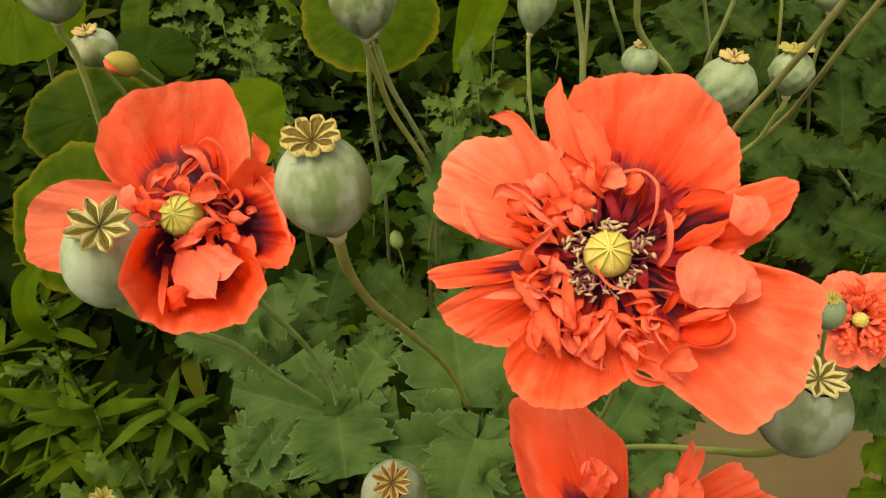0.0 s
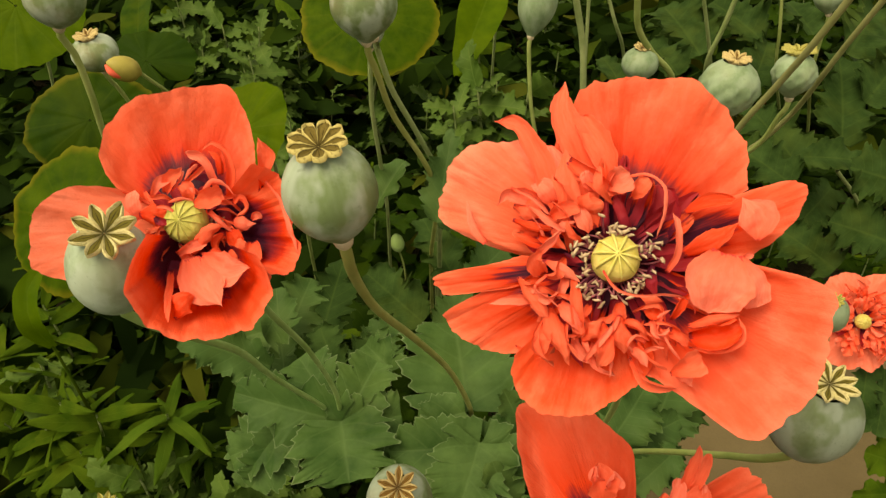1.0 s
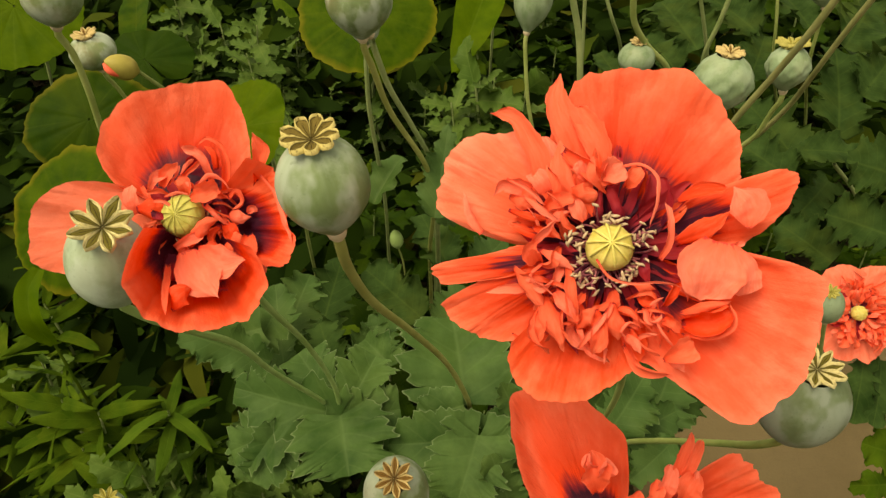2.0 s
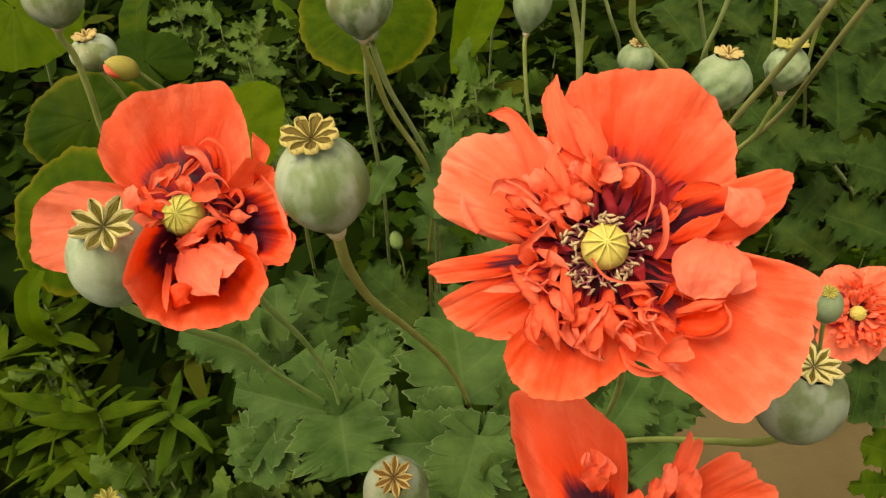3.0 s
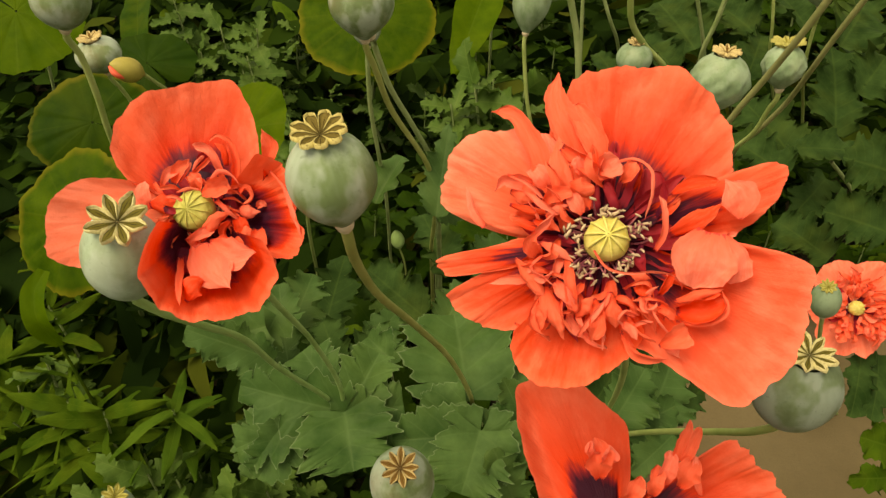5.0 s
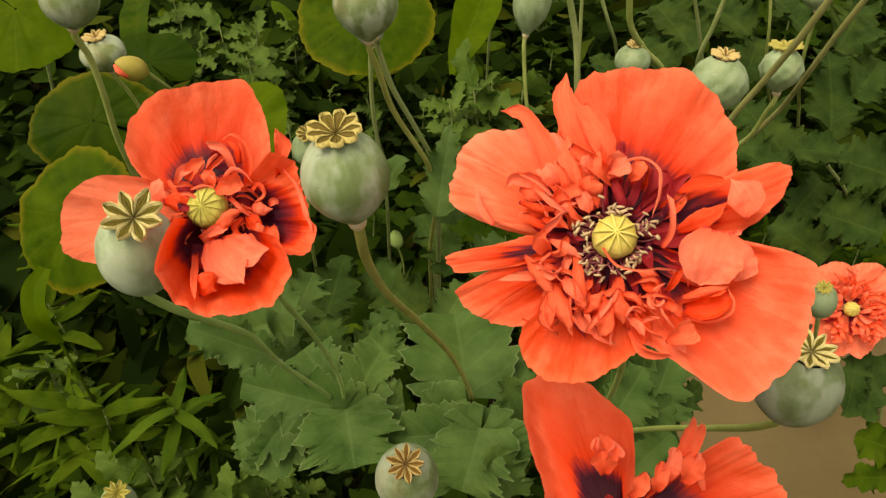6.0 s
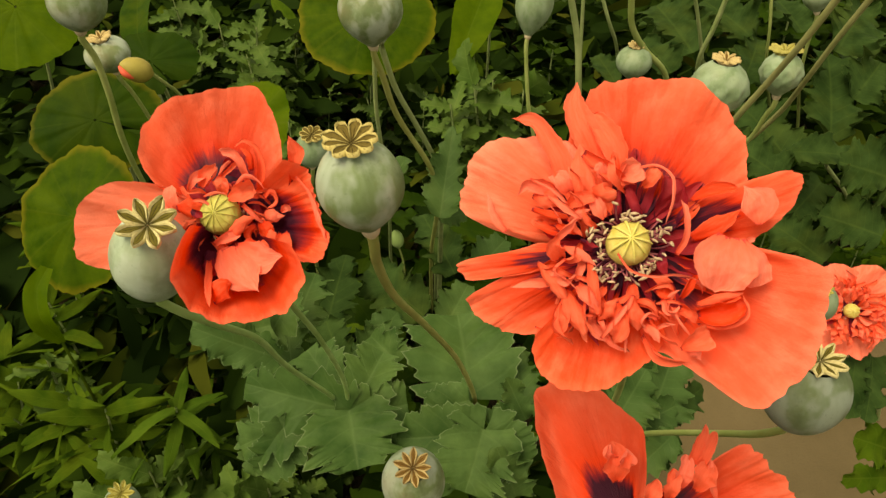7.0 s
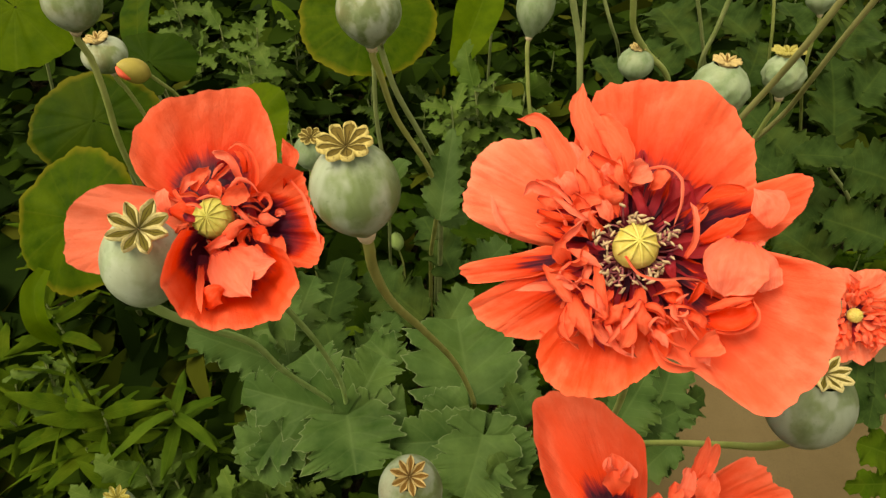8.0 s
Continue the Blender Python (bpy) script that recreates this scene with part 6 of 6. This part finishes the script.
# ---------------------------------------------------------------- weeds
def strap(name, base, tip, width, label, material=leaf_bright, roll=0, seed=1, droop=0.1, category="leaf"):
    b = np.array(base, float)
    foot = np.array((b[0], b[1] + 0.12, GROUND - 0.01))
    ob = thing(name, foot, label, category)
    part("blade", [plain_leaf(b, tip, width, roll, seed, 30, 9, 0.35, droop, 0.05, 0.5)], material, ob)
    part("leaf_stalk", [tube([b + unit(b - np.array(tip)) * 0.002, b * 0.5 + foot * 0.5, foot], [0.003, 0.0035, 0.004], 14, 8)], stem_pale, ob)
    return ob


strap("spoon_leaf", (0.1307, 1.641, 0.5152), (0.0337, 1.387, 0.4011), 0.097, "bright spoon-shaped leaf hanging over the weeds", leaf_bright)
strap("spoon_leaf", (-0.6255, 1.366, 0.4614), (-0.6799, 1.584, 0.5361), 0.072, "upright yellow-green spoon-shaped leaf", leaf_round, 10, 4)
def curved_strap(points, width, label):
    """A long arching strap leaf, folded along its middle."""
    p = [np.array(q, float) for q in points]
    foot = np.array((p[-1][0] + 0.02, p[-1][1] - 0.02, GROUND - 0.01))
    ob = thing("strap_leaf", foot, label, "leaf")
    line = run_along(p, 30)
    tan = np.gradient(line, axis=0)
    side = np.cross(tan, (0.1, -0.7, 0.7))
    side /= np.linalg.norm(side, axis=1)[:, None]
    out = np.cross(side, tan)
    out /= np.linalg.norm(out, axis=1)[:, None]
    half = 0.5 * width * spline((0.55, 0.95, 1.0, 0.9, 0.35), np.linspace(0, 1, 30))
    k = np.linspace(-1, 1, 9)[:, None]
    v = line[None] + side[None] * (k * half)[..., None] + out[None] * (0.35 * np.abs(k) * half + 0.04 * width * wobble(np.linspace(0, 3, 30)[None] + k, 5, 2))[..., None]
    part("blade", [(v, flat_uv(9, 30), False, 0)], leaf_bright, ob)
    part("leaf_stalk", [tube([p[-1], p[-1] * 0.5 + foot * 0.5, foot], [0.002, 0.0025, 0.003], 14, 8)], leaf_weed, ob)
    return ob


curved_strap(((-0.5150, 0.6549, 0.5023), (-0.5235, 0.6277, 0.4870), (-0.5192, 0.6049, 0.4617), (-0.5129, 0.6103, 0.4079)), 0.030, "curved strap-shaped green leaf beside the broad leaves")


def weed(name, height, count, length, width, material, seed, whorl=False, frilled=False):
    """A weed: a stem with leaves up it, built round its foot."""
    rng = np.random.RandomState(seed)
    ob = thing(name, (0, 0, 0), "leafy green garden weed in the bed", "weed", "weeds")
    top = np.array((rng.uniform(-0.03, 0.03), rng.uniform(-0.03, 0.03), height))
    part("stem", [tube([(0, 0, -0.01), top * 0.5 + np.array((0.01, 0, 0)), top], [0.003, 0.0025, 0.0012], 10, 6)], stem_pale, ob)
    for i in range(count):
        q = (i + 0.5) / count
        q = 0.25 + 0.75 * q if not whorl else 0.86 + 0.14 * q
        at = top * q
        a = i * 2.4 + rng.uniform(-0.3, 0.3)
        l = length * rng.uniform(0.7, 1.15) * (1.15 - 0.45 * q)
        rise = rng.uniform(-0.1, 0.5) + 0.5 * (q > 0.92) if not whorl else rng.uniform(-0.25, 0.2)
        tip = at + l * np.array((math.cos(a), math.sin(a), rise))
        w = width * rng.uniform(0.8, 1.2) * (1.15 - 0.4 * q)
        if frilled:
            sh = toothed(at, tip, w, rng.uniform(-25, 25), 4, 0.36, 0.3, 0.16, 0.15, seed * 50 + i, 44, 7)
        else:
            sh = plain_leaf(at, tip, w, rng.uniform(-25, 25), seed * 50 + i, 14, 5, 0.35, 0.25, 0.08)
        part("leaf", [sh], material, ob)
    return ob


kinds = [
    weed("lance_weed", 0.26, 20, 0.085, 0.016, leaf_weed, 1),
    weed("lance_weed", 0.30, 12, 0.088, 0.019, leaf_whorl, 2, True),
    weed("frilled_weed", 0.34, 16, 0.080, 0.052, leaf_frill, 3, False, True),
    weed("frilled_weed", 0.26, 13, 0.070, 0.046, leaf_frill, 4, False, True),
    weed("broad_weed", 0.22, 16, 0.10, 0.040, leaf_weed, 5),
    # filler between the poppy leaves, its shade painted by the dark leaf_shade
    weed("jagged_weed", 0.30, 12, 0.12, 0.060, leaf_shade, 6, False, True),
    weed("lance_weed", 0.27, 22, 0.088, 0.024, leaf_weed, 8),
]


def plant_out(kind, x, y, turn, size):
    m = pose(x, y, 0.0, random.uniform(-8, 8), random.uniform(-8, 8), turn)
    ob = copy_thing(kinds[kind], m)
    ob.scale = (size, size, size)
    return ob


# kind, place and size, stretch by stretch from the front of the bed
front_weeds = (
    (3, -0.319, 0.480, 1.12), (3, -0.276, 0.493, 1.12), (3, -0.355, 0.472, 1.04), (3, -0.257, 0.461, 1.12), (0, -0.596, 0.625, 1.04),
    (0, -0.586, 0.672, 1.04), (3, -0.604, 0.605, 1.04), (6, -0.528, 0.633, 0.96), (6, -0.470, 0.558, 1.00), (0, -0.524, 0.568, 1.04),
)
near_weeds = (
    (6, -0.55, 0.62, 1.15), (3, -0.42, 0.5, 1.1), (6, -0.58, 0.48, 1.1), (6, -0.5, 0.5, 1), (6, -0.66, 0.6, 1.1), (3, -0.22, 0.5, 0.9),
    (3, -0.3, 0.42, 0.9), (4, -0.7, 0.62, 1.1), (2, -0.2, 0.62, 0.8), (6, -0.52, 0.56, 1.2), (0, -0.26, 0.6, 1), (3, -0.34, 0.54, 0.9),
    (3, -0.24, 0.44, 1), (3, -0.44, 0.44, 1), (5, 0.02, 0.58, 0.8), (0, 0.12, 0.6, 0.8), (5, 0.26, 0.62, 0.7), (6, -0.52, 0.6, 1),
    (0, -0.6, 0.56, 1),
)
middle_weeds = (
    (6, -0.62, 0.74, 1.1), (4, -0.3, 0.74, 0.8), (0, -0.66, 0.86, 1.1), (0, -0.34, 0.88, 1), (4, -0.18, 0.8, 1), (5, -0.1, 0.7, 0.9),
    (0, -0.4, 0.68, 0.8), (3, -0.62, 0.66, 1.1), (6, -0.7, 0.78, 1.1), (5, 0.14, 0.95, 1), (0, -0.15, 0.9, 0.9), (5, 0.2, 0.72, 0.8),
    (5, 0.82, 0.98, 0.8), (4, 0.35, 0.92, 0.8),
)
back_weeds = (
    (0, -0.74, 1, 1.1), (3, -0.34, 1.3, 1.2), (3, 0.1, 1.38, 1.1), (5, 0, 1, 1), (5, -0.14, 1.05, 1), (5, 0.3, 1.1, 1),
    (5, 0.45, 1.25, 1.1), (5, 0.6, 1.2, 1.1), (5, 0.75, 1.15, 1.1), (5, 0.95, 1.25, 1.1), (4, -0.2, 1.25, 1), (4, 0.9, 1, 0.9),
    (0, 0.66, 1.02, 0.9), (5, 0.5, 1, 0.9),
)
far_weeds = (
    (2, -0.42, 1.42, 1.15), (2, -0.5, 1.6, 1.2), (2, 0.02, 1.42, 0.9), (3, -0.05, 1.5, 1), (5, 0.62, 1.48, 1), (5, 0.3, 1.6, 1.1),
    (5, 1, 1.9, 1.3), (2, -0.7, 1.8, 1.2), (0, -0.2, 1.7, 1.1), (4, 0.1, 1.8, 1.2), (4, -0.4, 1.9, 1.2), (2, 0.3, 2, 1.2),
    (0, 0, 2.2, 1.3), (4, -0.8, 2.1, 1.2),
)
# frilled weeds at the back
frills = ((-0.4551, 1.633, 0.34), (-0.4712, 1.527, 0.32), (-0.4019, 1.73, 0.34), (-0.3647, 1.594, 0.3), (0.0938, 1.23, 0.44), (0.1297, 1.179, 0.42), (0.055, 1.19, 0.42), (0.1199, 1.298, 0.44), (-0.0308, 1.431, 0.3), (-0.0886, 1.447, 0.32), (-0.285, 1.528, 0.26), (-0.5603, 1.73, 0.34), (0.0718, 1.462, 0.34), (-0.6396, 1.75, 0.3), (0.2428, 1.555, 0.26), (0.0077, 1.4, 0.26), (-0.4049, 1.492, 0.28))
for i, (x, y, z) in enumerate(frills):
    plant_out(2 + i % 2, x, y, random.uniform(0, 360), z / (0.34, 0.26)[i % 2])
stars = ((-0.37, 0.5446, 0.37), (-0.3598, 0.4897, 0.27))
for x, y, z in stars:
    plant_out(1, x, y, random.uniform(0, 360), z / 0.30)
for kind, x, y, size in front_weeds + near_weeds + middle_weeds + back_weeds + far_weeds:
    plant_out(kind, x, y, random.uniform(0, 360), size)
for one in kinds:
    for o in list(one.children_recursive) + [one]:
        bpy.data.objects.remove(o)


# ---------------------------------------------------------------- undergrowth
def undergrowth():
    rng = np.random.RandomState(31)
    shapes = np.array([plain_leaf((0, 0, 0), (1, 0, 0.25), rng.uniform(0.3, 0.6), rng.uniform(-40, 40), i, 6, 3, 0.3, 0.25, 0.1)[0] for i in range(40)])
    n = 15000
    x, y = rng.uniform(-2.3, 2.3, n), rng.uniform(-0.2, 3.4, n)
    keep = ~((x > 0.24) & (y < 1.06 + 0.08 * np.sin(x * 9)))
    keep &= np.hypot(x / 2.35, (y - 1.55) / 1.85) < 0.93 + 0.07 * np.sin(9 * np.arctan2(y - 1.55, x)) + rng.uniform(-0.12, 0.06, n)
    x, y = x[keep], y[keep]
    n = len(x)
    top = 0.18 + 0.11 * np.sin(x * 7 + 1) * np.sin(y * 6) + 0.04 * y
    z = rng.uniform(0.01, 1, n) ** 0.7 * top
    turn, tilt = rng.uniform(0, 6.283, n), rng.uniform(-0.4, 0.5, n)
    size = rng.uniform(0.035, 0.085, n) * (1 + 0.42 * np.clip(y, 0, 3)) * (1 + 0.35 * ((x < -0.1) & (y < 1.1)))
    p = shapes[rng.randint(0, 40, n)] * size[:, None, None, None]
    px, py, pz = p[..., 0], p[..., 1], p[..., 2]
    c, s = np.cos(tilt)[:, None, None], np.sin(tilt)[:, None, None]
    px, pz = px * c - pz * s, px * s + pz * c
    c, s = np.cos(turn)[:, None, None], np.sin(turn)[:, None, None]
    v = np.stack([px * c - py * s + x[:, None, None], px * s + py * c + y[:, None, None], np.maximum(pz + z[:, None, None], 0.004)], -1)
    uv = flat_uv(3, 6)
    me = mesh_of("undergrowth", [(one, uv, False, 0) for one in v])
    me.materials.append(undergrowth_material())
    tagged(new("undergrowth", me), "dense low green weeds covering the soil", "undergrowth", "", "stuff")


undergrowth()


# ---------------------------------------------------------------- sway
def sway(ob, rows, pivot=None):
    """Keys a plant's sway: seconds, the shift of its head in mm, and its nod about the pivot in degrees."""
    home = Matrix.Translation(ob.location)
    keyed = []
    for t, *d in rows:
        m = Matrix.Translation(Vector(d[:3]) * 0.001) @ home
        if pivot is not None:
            p = Matrix.Translation(Vector(pivot))
            m = Matrix.Translation(Vector(d[:3]) * 0.001) @ p @ pose(0, 0, 0, *d[3:]) @ p.inverted() @ home
        keyed.append((t, m))
    walk(ob, keyed)


def motions():
    sway(big, ((0.0, 0.00, 0.00, -0.00, -0.00, -0.00, -0.00),
        (0.5, -0.10, 0.06, -0.21, 0.17, -0.19, 0.10),
        (1.0, -0.64, -0.68, 0.69, -0.40, 0.12, 0.18),
        (1.5, 0.15, -1.21, 0.82, 0.06, -0.16, -0.02),
        (3.0, 0.86, -1.88, 0.97, 0.09, -0.37, -0.58),
        (3.5, 0.54, -1.28, 0.62, 0.02, -0.15, -0.03),
        (4.0, 1.26, -1.12, -0.45, 0.83, -0.71, -0.37),
        (4.5, 1.34, -1.20, -0.54, 0.70, -0.77, -0.56),
        (6.0, 0.44, -3.21, 1.12, 0.41, -0.29, -0.12),
        (6.5, 0.85, -3.53, 2.59, -1.17, 0.35, 0.43),
        (7.0, -0.48, -4.56, 3.87, -1.70, 0.51, 0.61),
        (7.5, 1.55, -3.30, 3.89, -2.43, 1.36, 0.99),
        (8.0, 1.83, -2.94, 4.05, -2.77, 1.08, 0.73)), (0.0546, 0.1744, 0.9595))
    sway(low, ((0.0, 0.0, 0.0, 0.0), (0.5, 0.5, 1.2, -1.7), (1.0, -0.0, 0.4, -0.8), (1.5, 0.0, -0.9, 1.1), (3.0, 0.6, -1.0, 0.3), (3.5, 0.9, 0.2, -1.1), (4.0, 0.5, -0.7, -0.3), (4.5, 1.4, 0.6, -3.0), (6.0, 1.9, -0.4, -3.4), (6.5, 1.7, -2.3, -0.5), (7.0, 2.6, -2.1, -1.9), (7.5, 2.7, -2.2, -1.5), (8.0, 2.2, -3.2, -2.1)))
    sway(right_head, ((0.0, 0.0, -0.0, 0.0), (0.5, 0.4, 0.1, 0.1), (1.0, 1.0, -0.3, -0.4), (1.5, 0.8, -0.2, -0.2), (3.0, 0.9, 0.2, 0.2), (3.5, 0.9, 0.2, 0.2), (4.0, 1.1, 0.3, 0.4), (4.5, 0.2, 0.0, 0.0), (6.0, 1.2, 0.3, 0.3), (6.5, 1.7, -0.1, -0.1), (7.0, 1.9, -0.4, -0.4), (7.5, 1.0, -1.0, -1.1), (8.0, 1.7, -1.8, -2.0)))
    sway(top_head, ((0.0, -0.0, -0.0, -0.0), (0.5, -0.2, -0.0, -0.0), (1.0, -0.4, -0.2, -0.2), (1.5, -0.4, -0.2, -0.2), (3.0, 0.3, 0.3, 0.3), (3.5, -0.2, 0.3, 0.4), (4.0, 0.2, 0.2, 0.2), (4.5, 0.4, 0.2, 0.2), (6.0, 0.0, -0.3, -0.4), (6.5, -0.8, -1.1, -1.2), (7.0, -0.6, -1.9, -2.1), (7.5, -0.9, -2.3, -2.6), (8.0, -1.2, -2.1, -2.3)))
    sway(rib_head, ((0.0, 0.0, -0.0, -0.0), (0.5, 1.0, -0.2, -0.2), (1.0, 1.6, 0.3, 0.4), (1.5, 0.9, 0.1, 0.1), (3.0, 0.1, 0.2, 0.3), (3.5, 1.2, 0.6, 0.7), (4.0, 2.4, 1.0, 1.2), (4.5, 0.8, -0.2, -0.3), (6.0, 0.6, -0.4, -0.4), (6.5, -0.4, -1.3, -1.4), (7.0, -1.0, -1.7, -1.9), (7.5, -4.5, -2.1, -2.4), (8.0, -3.1, -1.3, -1.5)))
    sway(twin_head, ((0.0, -0.0, 0.0, 0.0), (0.5, 1.2, -0.2, -0.3), (1.0, 2.2, 0.1, 0.2), (1.5, 1.1, 0.4, 0.4), (3.0, 0.4, 0.5, 0.5), (3.5, 2.9, 0.9, 1.0), (4.0, 3.2, 1.2, 1.3), (4.5, 0.4, 0.4, 0.5), (6.0, 0.7, -0.0, -0.0), (6.5, 0.3, -1.1, -1.2), (7.0, -1.2, -0.9, -1.0), (7.5, -5.5, -2.1, -2.4), (8.0, -1.7, -0.3, -0.3)))
    sway(low_head, ((0.0, 0.0, 0.0, 0.0), (0.5, 0.0, 0.1, 0.1), (1.0, 0.2, 0.1, 0.1), (1.5, -0.4, 0.0, 0.0), (3.0, -0.4, -0.1, -0.1), (3.5, -0.1, 0.1, 0.1), (4.0, 0.1, 0.2, 0.3), (4.5, -0.2, 0.4, 0.4), (6.0, 0.3, -0.1, -0.1), (6.5, 0.3, -0.1, -0.2), (7.0, 0.1, -0.4, -0.5), (7.5, -0.2, -0.6, -0.7), (8.0, -0.0, -0.7, -0.8)))


motions()
